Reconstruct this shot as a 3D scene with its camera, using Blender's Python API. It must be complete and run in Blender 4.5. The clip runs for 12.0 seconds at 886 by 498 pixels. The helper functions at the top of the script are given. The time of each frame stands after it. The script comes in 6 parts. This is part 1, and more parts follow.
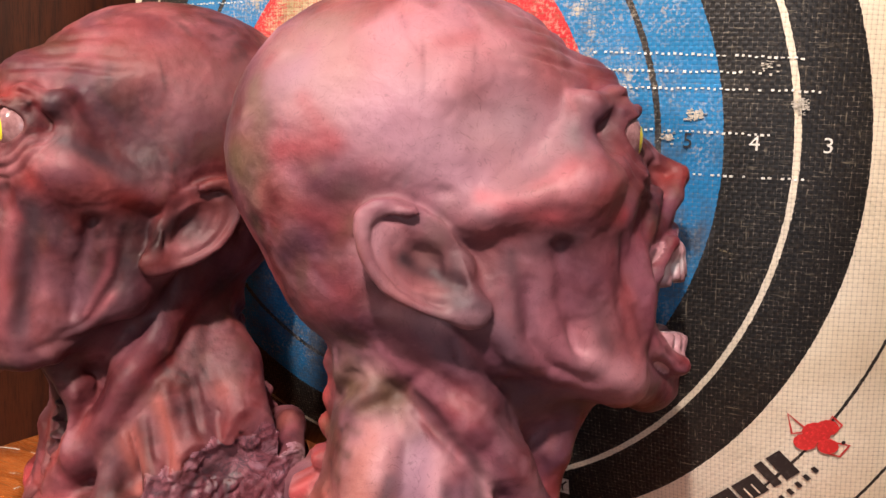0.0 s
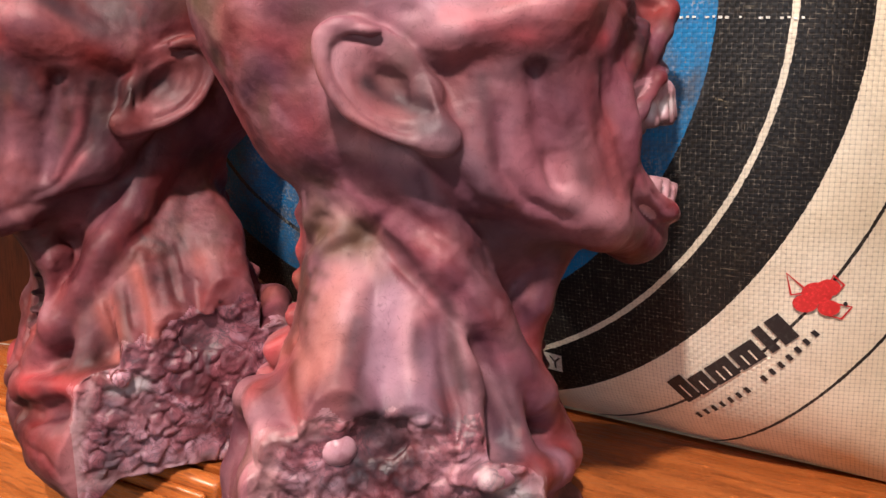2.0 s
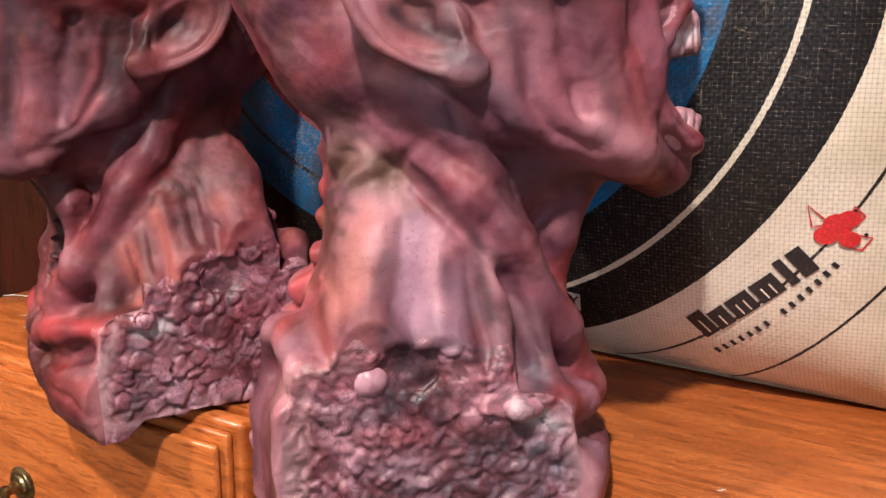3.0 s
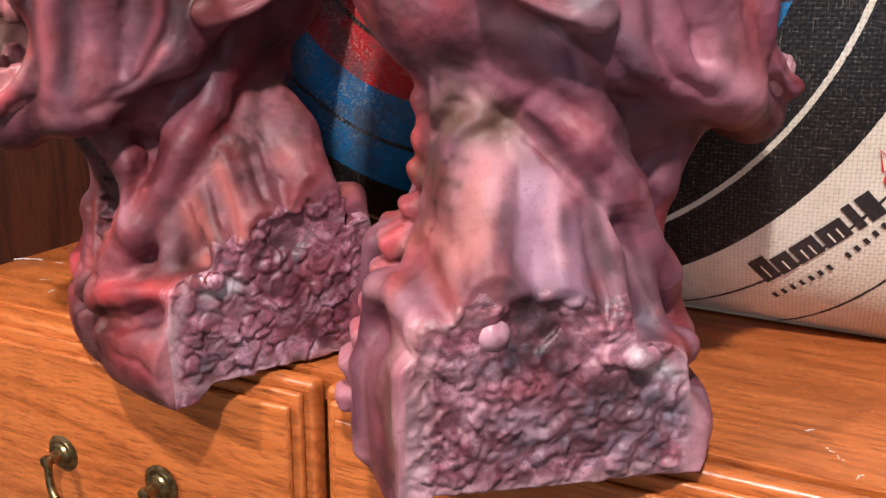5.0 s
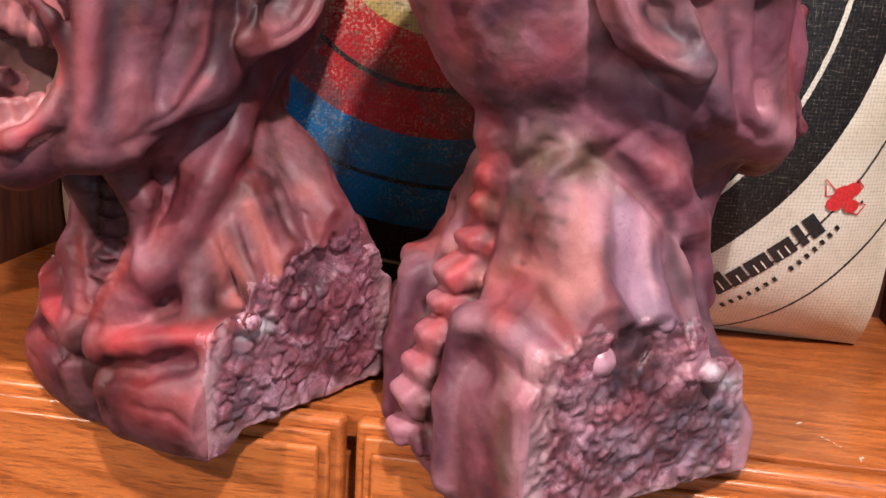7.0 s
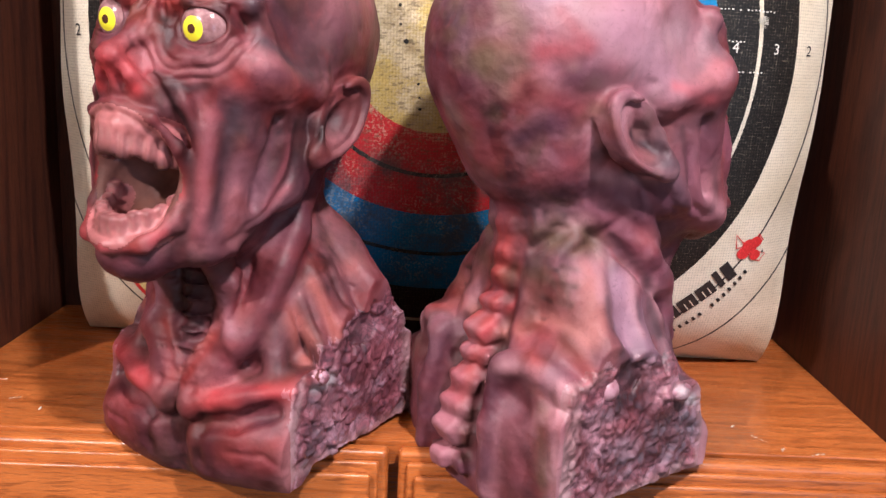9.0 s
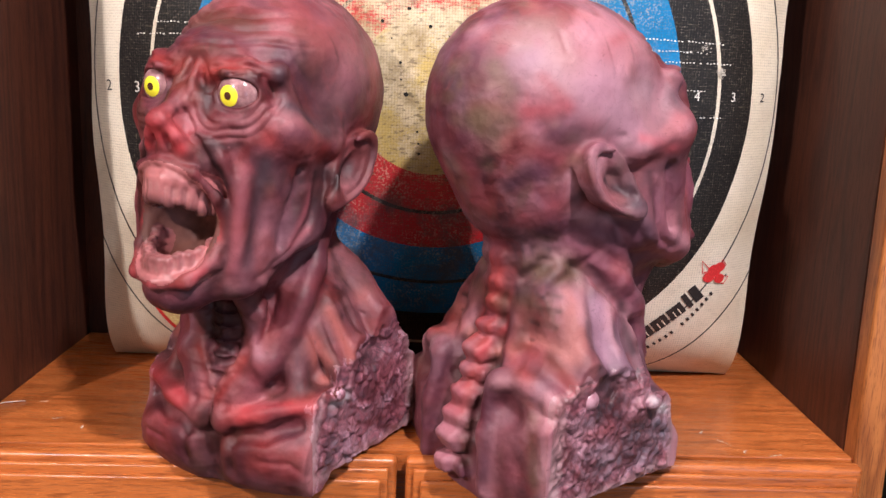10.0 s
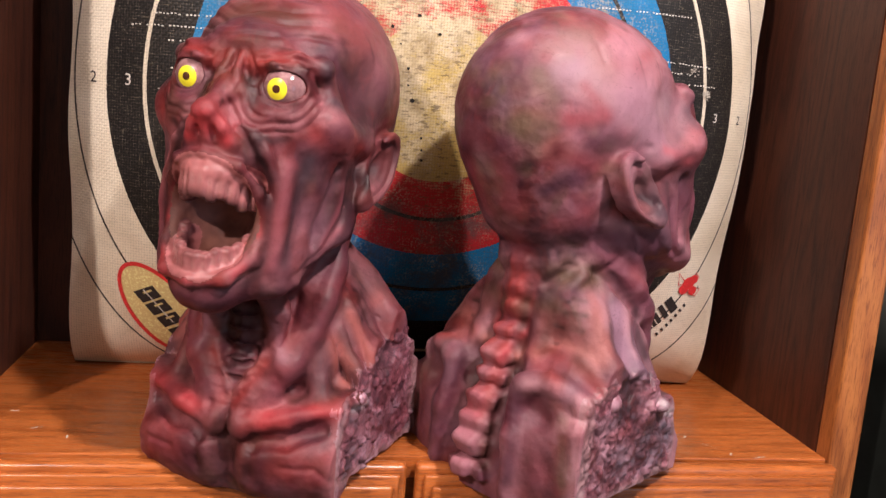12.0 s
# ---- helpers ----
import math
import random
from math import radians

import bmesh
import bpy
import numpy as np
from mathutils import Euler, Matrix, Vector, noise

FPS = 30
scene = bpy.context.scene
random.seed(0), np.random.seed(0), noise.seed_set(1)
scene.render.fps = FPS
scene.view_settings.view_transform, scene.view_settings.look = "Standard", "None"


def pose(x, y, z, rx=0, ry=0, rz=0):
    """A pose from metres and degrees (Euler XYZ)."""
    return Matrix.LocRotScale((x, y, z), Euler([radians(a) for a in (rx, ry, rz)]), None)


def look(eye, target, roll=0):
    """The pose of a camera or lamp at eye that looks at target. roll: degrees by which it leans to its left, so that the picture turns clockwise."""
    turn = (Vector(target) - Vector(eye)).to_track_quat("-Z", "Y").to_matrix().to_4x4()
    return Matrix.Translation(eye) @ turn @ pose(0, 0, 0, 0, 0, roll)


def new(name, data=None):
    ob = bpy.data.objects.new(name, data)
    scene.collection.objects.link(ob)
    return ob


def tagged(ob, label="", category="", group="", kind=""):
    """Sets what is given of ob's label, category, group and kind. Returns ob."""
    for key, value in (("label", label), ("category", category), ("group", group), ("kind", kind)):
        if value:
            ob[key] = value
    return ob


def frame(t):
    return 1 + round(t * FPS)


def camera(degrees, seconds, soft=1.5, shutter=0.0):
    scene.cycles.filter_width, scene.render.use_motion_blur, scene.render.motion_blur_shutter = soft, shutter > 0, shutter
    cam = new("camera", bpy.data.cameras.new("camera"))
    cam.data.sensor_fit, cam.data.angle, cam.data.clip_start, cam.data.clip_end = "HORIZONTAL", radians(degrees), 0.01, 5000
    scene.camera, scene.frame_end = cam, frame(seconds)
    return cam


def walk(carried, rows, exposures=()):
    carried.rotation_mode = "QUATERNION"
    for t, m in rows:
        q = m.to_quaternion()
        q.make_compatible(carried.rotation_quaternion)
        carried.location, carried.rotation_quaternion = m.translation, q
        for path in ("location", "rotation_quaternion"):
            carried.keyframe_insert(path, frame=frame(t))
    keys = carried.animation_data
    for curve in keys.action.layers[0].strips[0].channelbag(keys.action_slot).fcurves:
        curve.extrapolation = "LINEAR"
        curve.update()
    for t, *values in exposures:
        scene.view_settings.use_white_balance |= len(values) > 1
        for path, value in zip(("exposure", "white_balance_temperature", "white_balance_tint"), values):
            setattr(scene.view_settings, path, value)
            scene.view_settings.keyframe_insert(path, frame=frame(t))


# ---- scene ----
cam = camera(52.8, 12.0)

PATH = [
    (0, (0.3833, -0.4362, 1.1229), (-0.5243, 1.1637, 0.878), 2.1),
    (0.5, (0.4018, -0.4287, 1.1062), (-0.5234, 1.1619, 0.8612), 2.6),
    (1, (0.4074, -0.4176, 1.0895), (-0.5234, 1.1665, 0.8297), 2.2),
    (1.5, (0.4018, -0.4102, 1.07), (-0.5382, 1.1628, 0.7777), 1.9),
    (2, (0.4018, -0.4083, 1.0608), (-0.5429, 1.1526, 0.7193), 1.4),
    (2.5, (0.4009, -0.4092, 1.0506), (-0.5429, 1.1414, 0.6645), 0.9),
    (3, (0.3907, -0.4185, 1.0478), (-0.5382, 1.1303, 0.6228), 0.6),
    (3.2, (0.3768, -0.4232, 1.0506), (-0.5308, 1.1294, 0.5921), 0.7),
    (4.8, (0.3294, -0.4501, 1.0422), (-0.4993, 1.1294, 0.529), 0.1),
    (5, (0.3072, -0.4566, 1.0441), (-0.4863, 1.1405, 0.5281), 0.5),
    (5.5, (0.2626, -0.4724, 1.0506), (-0.4436, 1.1609, 0.5216), 0.9),
    (6, (0.2292, -0.4826, 1.0478), (-0.3582, 1.198, 0.5235), 1.3),
    (6.5, (0.18, -0.4974, 1.0459), (-0.2524, 1.2342, 0.5374), 2.5),
    (7, (0.1318, -0.5234, 1.0552), (-0.142, 1.2482, 0.5736), 3.3),
    (8.8, (0.0353, -0.6505, 1.1025), (0.0223, 1.1581, 0.6868), 2.9),
    (9, (0.0306, -0.6672, 1.109), (0.0316, 1.1433, 0.7035), 2.7),
    (9.5, (0.0251, -0.7118, 1.1257), (0.0492, 1.1043, 0.7462), 2.2),
    (10, (0.0158, -0.7572, 1.1396), (0.0501, 1.0616, 0.7722), 2.1),
    (10.5, (-0.0065, -0.786, 1.1489), (0.077, 1.0366, 0.8056), 2.6),
    (11, (-0.0445, -0.7814, 1.1406), (0.1216, 1.0403, 0.8288), 3.3),
    (11.5, (-0.0919, -0.7637, 1.1267), (0.1698, 1.0514, 0.8371), 4.3),
    (12, (-0.1197, -0.7517, 1.1155), (0.1986, 1.0524, 0.8139), 4.9),
]
walk(cam, [(t, look(eye, target, roll)) for t, eye, target, roll in PATH], [(0, -0.06, 6800, 12), (3, 0.14, 6350, 10), (5, 0.14, 5900, 9), (7, 0.12, 5900, 8), (9, 0.08, 5720, 8), (10.5, -0.09, 5900, 11), (12, -0.18, 6250, 13)])

# ---- world, lamps ----
world = bpy.data.worlds.new("world")
scene.world = world
world.use_nodes = True
world.node_tree.nodes["Background"].inputs[0].default_value = (0.9, 0.85, 0.8, 1)
world.node_tree.nodes["Background"].inputs[1].default_value = 0.02
scene.view_settings.exposure = 0.0
LAMPS = [((0.42, -0.93), 0.0, 144, (1.0, 0.88, 0.82)), ((-1.14, -1.50), 0.0, 150, (1.0, 0.84, 0.74))]  # place, drop, watts, tint
DAYLIGHT = 24


# ---- materials ----
class Mat:
    """A small node builder."""

    def __init__(self, name, rough=0.5, metal=0.0, spec=0.5):
        self.m = bpy.data.materials.new(name)
        self.m.use_nodes = True
        self.t = self.m.node_tree
        self.b = self.t.nodes["Principled BSDF"]
        self.b.inputs["Roughness"].default_value = rough
        self.b.inputs["Metallic"].default_value = metal
        self.b.inputs["Specular IOR Level"].default_value = spec

    def n(self, kind, **values):
        node = self.t.nodes.new(kind)
        for k, v in values.items():
            node.inputs[k.replace("_", " ")].default_value = v
        return node

    def link(self, a, b):
        self.t.links.new(a, b)

    def coords(self, scale=(1, 1, 1), turn=(0, 0, 0), spread=0.0):
        tc = self.n("ShaderNodeTexCoord")
        mp = self.n("ShaderNodeMapping")
        mp.inputs["Scale"].default_value = scale
        mp.inputs["Rotation"].default_value = turn
        self.link(tc.outputs["Object"], mp.inputs["Vector"])
        if spread:
            info = self.n("ShaderNodeObjectInfo")
            mul = self.n("ShaderNodeMath")
            mul.operation = "MULTIPLY"
            mul.inputs[1].default_value = spread
            self.link(info.outputs["Random"], mul.inputs[0])
            add = self.n("ShaderNodeVectorMath")
            self.link(mp.outputs[0], add.inputs[0])
            self.link(mul.outputs[0], add.inputs[1])
            return add.outputs[0]
        return mp.outputs[0]

    def noise(self, vec, scale, detail=4.0, rough=0.55, distort=0.0):
        nd = self.n("ShaderNodeTexNoise", Scale=scale, Detail=detail, Roughness=rough, Distortion=distort)
        self.link(vec, nd.inputs["Vector"])
        return nd.outputs["Fac"]

    def ramp(self, fac, stops, mode="LINEAR"):
        r = self.n("ShaderNodeValToRGB")
        r.color_ramp.interpolation = mode
        e = r.color_ramp.elements
        while len(e) < len(stops):
            e.new(0.5)
        for el, (p, c) in zip(e, stops):
            el.position = p
            el.color = (*c, 1) if len(c) == 3 else c
        self.link(fac, r.inputs[0])
        return r.outputs[0]

    def mix(self, fac, a, b, mode="MIX"):
        x = self.n("ShaderNodeMix")
        x.data_type, x.blend_type = "RGBA", mode
        for val, sock in ((fac, x.inputs[0]), (a, x.inputs[6]), (b, x.inputs[7])):
            if isinstance(val, (int, float)):
                sock.default_value = val
            elif isinstance(val, tuple):
                sock.default_value = (*val, 1)
            else:
                self.link(val, sock)
        return x.outputs[2]

    def math(self, op, a, b=0.0, clamp=False):
        x = self.n("ShaderNodeMath")
        x.operation, x.use_clamp = op, clamp
        for val, sock in ((a, x.inputs[0]), (b, x.inputs[1])):
            if isinstance(val, (int, float)):
                sock.default_value = val
            else:
                self.link(val, sock)
        return x.outputs[0]

    def color(self, c):
        if isinstance(c, tuple):
            self.b.inputs["Base Color"].default_value = (*c, 1)
        else:
            self.link(c, self.b.inputs["Base Color"])
        return self

    def bump(self, height, dist, strength=1.0):
        bp = self.n("ShaderNodeBump", Strength=strength, Distance=dist)
        self.link(height, bp.inputs["Height"])
        self.link(bp.outputs[0], self.b.inputs["Normal"])
        return self

    def rough(self, fac, lo, hi):
        mr = self.n("ShaderNodeMapRange")
        mr.inputs["To Min"].default_value, mr.inputs["To Max"].default_value = lo, hi
        self.link(fac, mr.inputs["Value"])
        self.link(mr.outputs[0], self.b.inputs["Roughness"])
        return self


def wood(name, dark, mid, light, along="x", rough=0.32, grain=1.0):
    """Oak: long pores, broad cathedral figure, uneven lacquer."""
    m = Mat(name, rough)
    long_, fine = 1.2, 14.0
    s = {"x": (long_, fine, fine), "z": (fine, fine, long_), "y": (fine, long_, fine)}[along]
    vec = m.coords(s, spread=7.0)
    warp = m.noise(vec, 1.1, 3, 0.5, 0.6)
    wave = m.math("SINE", m.math("MULTIPLY", warp, 58.0))
    figure = m.math("MULTIPLY_ADD", wave, 0.5)
    figure.node.inputs[2].default_value = 0.5
    pores = m.noise(m.coords(tuple(v * 20 if v > 2 else v * 13 for v in s), spread=3.0), 3.0, 5, 0.65)
    base = m.ramp(figure, [(0.0, dark), (0.22 * grain, mid), (1.0, light)])
    streak = m.ramp(pores, [(0.40, (0.30, 0.22, 0.20)), (0.49, (1, 1, 1))])
    blotch = m.ramp(m.noise(m.coords((3, 3, 3)), 2.0, 3), [(0.3, (0.86, 0.84, 0.82)), (0.7, (1.08, 1.05, 1.0))])
    c = m.mix(0.68, base, streak, "MULTIPLY")
    c = m.mix(1.0, c, blotch, "MULTIPLY")
    m.color(c)
    m.bump(pores, 0.0004, 0.35)
    m.rough(pores, rough + 0.14, rough - 0.05)
    return m.m


OAK = wood("oak", (0.36, 0.099, 0.0215), (0.435, 0.122, 0.028), (0.505, 0.151, 0.037), rough=0.23)
OAK_UP = wood("oak_upright", (0.26, 0.080, 0.02), (0.36, 0.120, 0.032), (0.43, 0.155, 0.042), "z")
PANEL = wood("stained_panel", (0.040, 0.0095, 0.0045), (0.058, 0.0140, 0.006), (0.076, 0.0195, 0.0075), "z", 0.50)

BRASS = Mat("antique_brass", 0.34, 1.0)
_v = BRASS.coords()
BRASS.color(BRASS.ramp(BRASS.noise(_v, 160, 4), [(0.35, (0.10, 0.075, 0.035)), (0.6, (0.34, 0.26, 0.13))]))
BRASS = BRASS.m

COPPER = Mat("copper_grip", 0.3, 1.0)
COPPER.color(COPPER.ramp(COPPER.noise(COPPER.coords(), 120, 3), [(0.3, (0.35, 0.14, 0.06)), (0.7, (0.62, 0.28, 0.13))]))
COPPER = COPPER.m


def plaster(name, a, b, scale=6):
    m = Mat(name, 0.85, 0, 0.2)
    v = m.coords()
    m.color(m.ramp(m.noise(v, scale, 5), [(0.3, a), (0.7, b)]))
    m.bump(m.noise(v, 260, 3), 0.0006, 0.4)
    return m.m


WALL = plaster("wall_paint", (0.20, 0.18, 0.155), (0.24, 0.22, 0.19))
CEIL = plaster("ceiling_paint", (0.19, 0.18, 0.165), (0.22, 0.21, 0.19))
CARPET = plaster("carpet", (0.10, 0.08, 0.06), (0.16, 0.13, 0.10), 60)

BLACKISH = Mat("black_plastic", 0.45)
BLACKISH.color(BLACKISH.ramp(BLACKISH.noise(BLACKISH.coords(), 30, 4), [(0.3, (0.010, 0.012, 0.010)), (0.7, (0.022, 0.025, 0.021))]))
BLACKISH = BLACKISH.m

GLOW = bpy.data.materials.new("lamp_glass")
GLOW.use_nodes = True
GLOW.node_tree.nodes["Principled BSDF"].inputs["Emission Color"].default_value = (1, 0.8, 0.58, 1)
GLOW.node_tree.nodes["Principled BSDF"].inputs["Emission Strength"].default_value = 4.0
WHITE_METAL = Mat("white_enamel", 0.4).color((0.7, 0.68, 0.64)).m

RING = 0.08


def weave(m, vec, pitch):
    """Flat tapes that pass over and under each other, for the woven sack cloth."""
    sep = m.n("ShaderNodeSeparateXYZ")
    m.link(vec, sep.inputs[0])
    a = m.math("SINE", m.math("MULTIPLY", sep.outputs["X"], math.pi / pitch))
    b = m.math("SINE", m.math("MULTIPLY", sep.outputs["Z"], math.pi / pitch))
    over = m.math("GREATER_THAN", m.math("MULTIPLY", a, b), 0.0)
    across, up = m.math("ABSOLUTE", a), m.math("ABSOLUTE", b)
    tape = m.math("ADD", across, m.math("MULTIPLY", over, m.math("SUBTRACT", up, across)))
    gap = m.math("MULTIPLY", across, up)
    return m.math("POWER", tape, 0.5), gap, sep


def target_print():
    m = Mat("printed_sack", 0.46, 0, 0.32)
    vec = m.coords()
    w, gap, sep = weave(m, vec, 0.0028)
    flat = m.n("ShaderNodeCombineXYZ")
    m.link(sep.outputs["X"], flat.inputs[0])
    # the lower half of the print is drawn together a little by the bulging cloth
    low = m.math("MULTIPLY", m.math("MINIMUM", sep.outputs["Z"], 0.0), 0.055)
    m.link(m.math("ADD", sep.outputs["Z"], low), flat.inputs[1])
    ln = m.n("ShaderNodeVectorMath")
    ln.operation = "LENGTH"
    m.link(flat.outputs[0], ln.inputs[0])
    fuzz = m.math("MULTIPLY", m.math("SUBTRACT", m.noise(vec, 420, 2), 0.5), 0.0014)
    r = m.math("ADD", ln.outputs["Value"], fuzz)
    fac = m.math("MULTIPLY", r, 2.0)
    gold, red, blue, black, cream = (0.55, 0.41, 0.13), (0.56, 0.020, 0.030), (0.005, 0.185, 0.44), (0.009, 0.0085, 0.009), (0.89, 0.80, 0.645)
    line = (0.02, 0.018, 0.018)
    stops, half = [], 0.0012
    for k, c in enumerate((gold, red, blue, black, cream)):
        r0 = k * RING
        stops.append((2 * r0, c))
        mid = r0 + RING / 2
        lc = (0.75, 0.68, 0.55) if k == 3 else line
        hw = 0.0015 if k == 3 else half
        mid -= 0.005 * (k == 4)
        if k:
            stops += [(2 * (mid - hw), lc), (2 * (mid + hw), c)]
    stops += [(2 * (5 * RING - half), line), (2 * (5 * RING + half), cream)]
    ink = m.ramp(fac, stops, "CONSTANT")
    # ink rubbed off the cloth: most in the shot-up middle
    lift = m.n("ShaderNodeVectorMath")
    m.link(flat.outputs[0], lift.inputs[0])
    lift.inputs[1].default_value = (0, -0.055, 0)
    far = m.n("ShaderNodeVectorMath")
    far.operation = "LENGTH"
    m.link(lift.outputs[0], far.inputs[0])
    mids = m.ramp(m.math("MULTIPLY", far.outputs["Value"], 2.0), [(0.0, (1, 1, 1)), (0.16, (0.95, 0.95, 0.95)), (0.27, (0.58, 0.58, 0.58)), (0.38, (0.42, 0.42, 0.42)), (0.46, (0.12, 0.12, 0.12)), (1.0, (0, 0, 0))])
    rub = m.math("ADD", m.math("MULTIPLY", m.noise(vec, 22, 5, 0.65), 0.72), m.math("MULTIPLY", m.noise(m.coords((170, 1, 420)), 1.0, 4, 0.7), 0.30))
    rub = m.math("ADD", rub, m.math("MULTIPLY", w, 0.10))
    rub = m.math("ADD", rub, m.math("MULTIPLY_ADD", mids, 0.30))
    rub.node.inputs[1].links[0].from_node.inputs[2].default_value = -0.19
    worn = m.ramp(rub, [(0.60, (0, 0, 0)), (0.70, (1, 1, 1))])
    bare = m.ramp(m.noise(vec, 55, 5), [(0.34, (0.36, 0.27, 0.14)), (0.62, (0.66, 0.55, 0.36))])
    c = m.mix(worn, ink, bare)
    speck = m.math("MULTIPLY", m.ramp(m.noise(vec, 430, 2), [(0.52, (0, 0, 0)), (0.62, (1, 1, 1))]), m.ramp(m.noise(vec, 26, 3), [(0.42, (0, 0, 0)), (0.62, (1, 1, 1))]))
    speck = m.math("MULTIPLY", speck, m.ramp(fac, [(0.0, (0.6, 0.6, 0.6)), (0.46, (0.5, 0.5, 0.5)), (0.485, (0.03, 0.03, 0.03))]))
    c = m.mix(speck, c, (0.62, 0.52, 0.40))
    # loose pale strands
    strands = m.noise(m.coords((60, 1, 700)), 1.0, 2, 0.5)
    strands2 = m.noise(m.coords((700, 1, 90)), 1.0, 2, 0.5)
    s1 = m.ramp(m.math("MAXIMUM", strands, strands2), [(0.66, (0, 0, 0)), (0.76, (0.26, 0.26, 0.26))])
    c = m.mix(s1, c, (0.55, 0.47, 0.34))
    # pricks and dark threads where arrows went in, most in the middle
    pricks = m.noise(m.coords((110, 1, 300)), 1.0, 3, 0.6)
    pk = m.math("MULTIPLY", m.ramp(pricks, [(0.55, (0, 0, 0)), (0.64, (0.8, 0.8, 0.8))]), m.ramp(fac, [(0.0, (1, 1, 1)), (0.30, (0.5, 0.5, 0.5)), (0.45, (0.1, 0.1, 0.1))]))
    c = m.mix(pk, c, (0.13, 0.09, 0.05))
    # pale ends of the tapes show through the dark ink
    ends = m.math("MULTIPLY", m.ramp(gap, [(0.02, (1, 1, 1)), (0.16, (0, 0, 0))]), m.ramp(m.noise(m.coords((240, 1, 420)), 1.0, 2, 0.5), [(0.50, (0, 0, 0)), (0.66, (0.55, 0.55, 0.55))]))
    c = m.mix(ends, c, (0.42, 0.37, 0.30))
    c = m.mix(m.ramp(gap, [(0.0, (0.30, 0.30, 0.30)), (0.22, (0, 0, 0))]), c, (0.05, 0.035, 0.02))
    # grime and the busts' shade, both put into the lower blue and red
    low_half = m.ramp(m.math("MULTIPLY_ADD", sep.outputs["Z"], -4.0), [(0.25, (0, 0, 0)), (0.5, (0.75, 0.75, 0.75))])
    inked = m.ramp(fac, [(0.20, (0, 0, 0)), (0.24, (1, 1, 1)), (0.47, (1, 1, 1)), (0.49, (0, 0, 0))])
    grime_shade = m.ramp(m.noise(vec, 24, 6, 0.7), [(0.44, (0, 0, 0)), (0.60, (1, 1, 1))])
    c = m.mix(m.math("MULTIPLY", m.math("MULTIPLY", low_half, inked), grime_shade), c, (0.085, 0.080, 0.085))
    # dirt
    dirt = m.ramp(m.noise(vec, 9, 5, 0.65), [(0.35, (0.82, 0.78, 0.72)), (0.6, (1, 1, 1))])
    c = m.mix(1.0, c, dirt, "MULTIPLY")
    m.color(c)
    h = m.math("ADD", m.math("MULTIPLY", w, 0.8), m.math("MULTIPLY", m.noise(vec, 300, 3), 0.4))
    m.bump(h, 0.0007, 0.42)
    return m.m


PRINT = target_print()


def cloth(name, a, b):
    m = Mat(name, 0.5, 0, 0.4)
    vec = m.coords()
    w, _, _ = weave(m, vec, 0.0028)
    m.color(m.ramp(m.noise(vec, 14, 5), [(0.3, a), (0.65, b)]))
    m.bump(m.math("ADD", w, m.noise(vec, 60, 4)), 0.0008, 0.28)
    return m.m


SACK = cloth("sack_cloth", (0.80, 0.70, 0.55), (0.90, 0.80, 0.65))


def ink(name, c, rough=0.5):
    m = Mat(name, rough)
    k = tuple(min(1, v * 1.9 + 0.02) for v in c)
    m.color(m.ramp(m.noise(m.coords(), 380, 4, 0.7), [(0.5, c), (0.72, k)]))
    return m.m


INK_BLACK = ink("black_ink", (0.018, 0.016, 0.016))
INK_WHITE = ink("white_ink", (0.66, 0.62, 0.55))
INK_STRAND = ink("pale_strands", (0.40, 0.36, 0.30))
INK_RED = ink("red_ink", (0.62, 0.03, 0.03))
INK_YELLOW = ink("pale_yellow_ink", (0.70, 0.55, 0.24))
HOLE = Mat("hole_dark", 0.9).color((0.012, 0.010, 0.008)).m


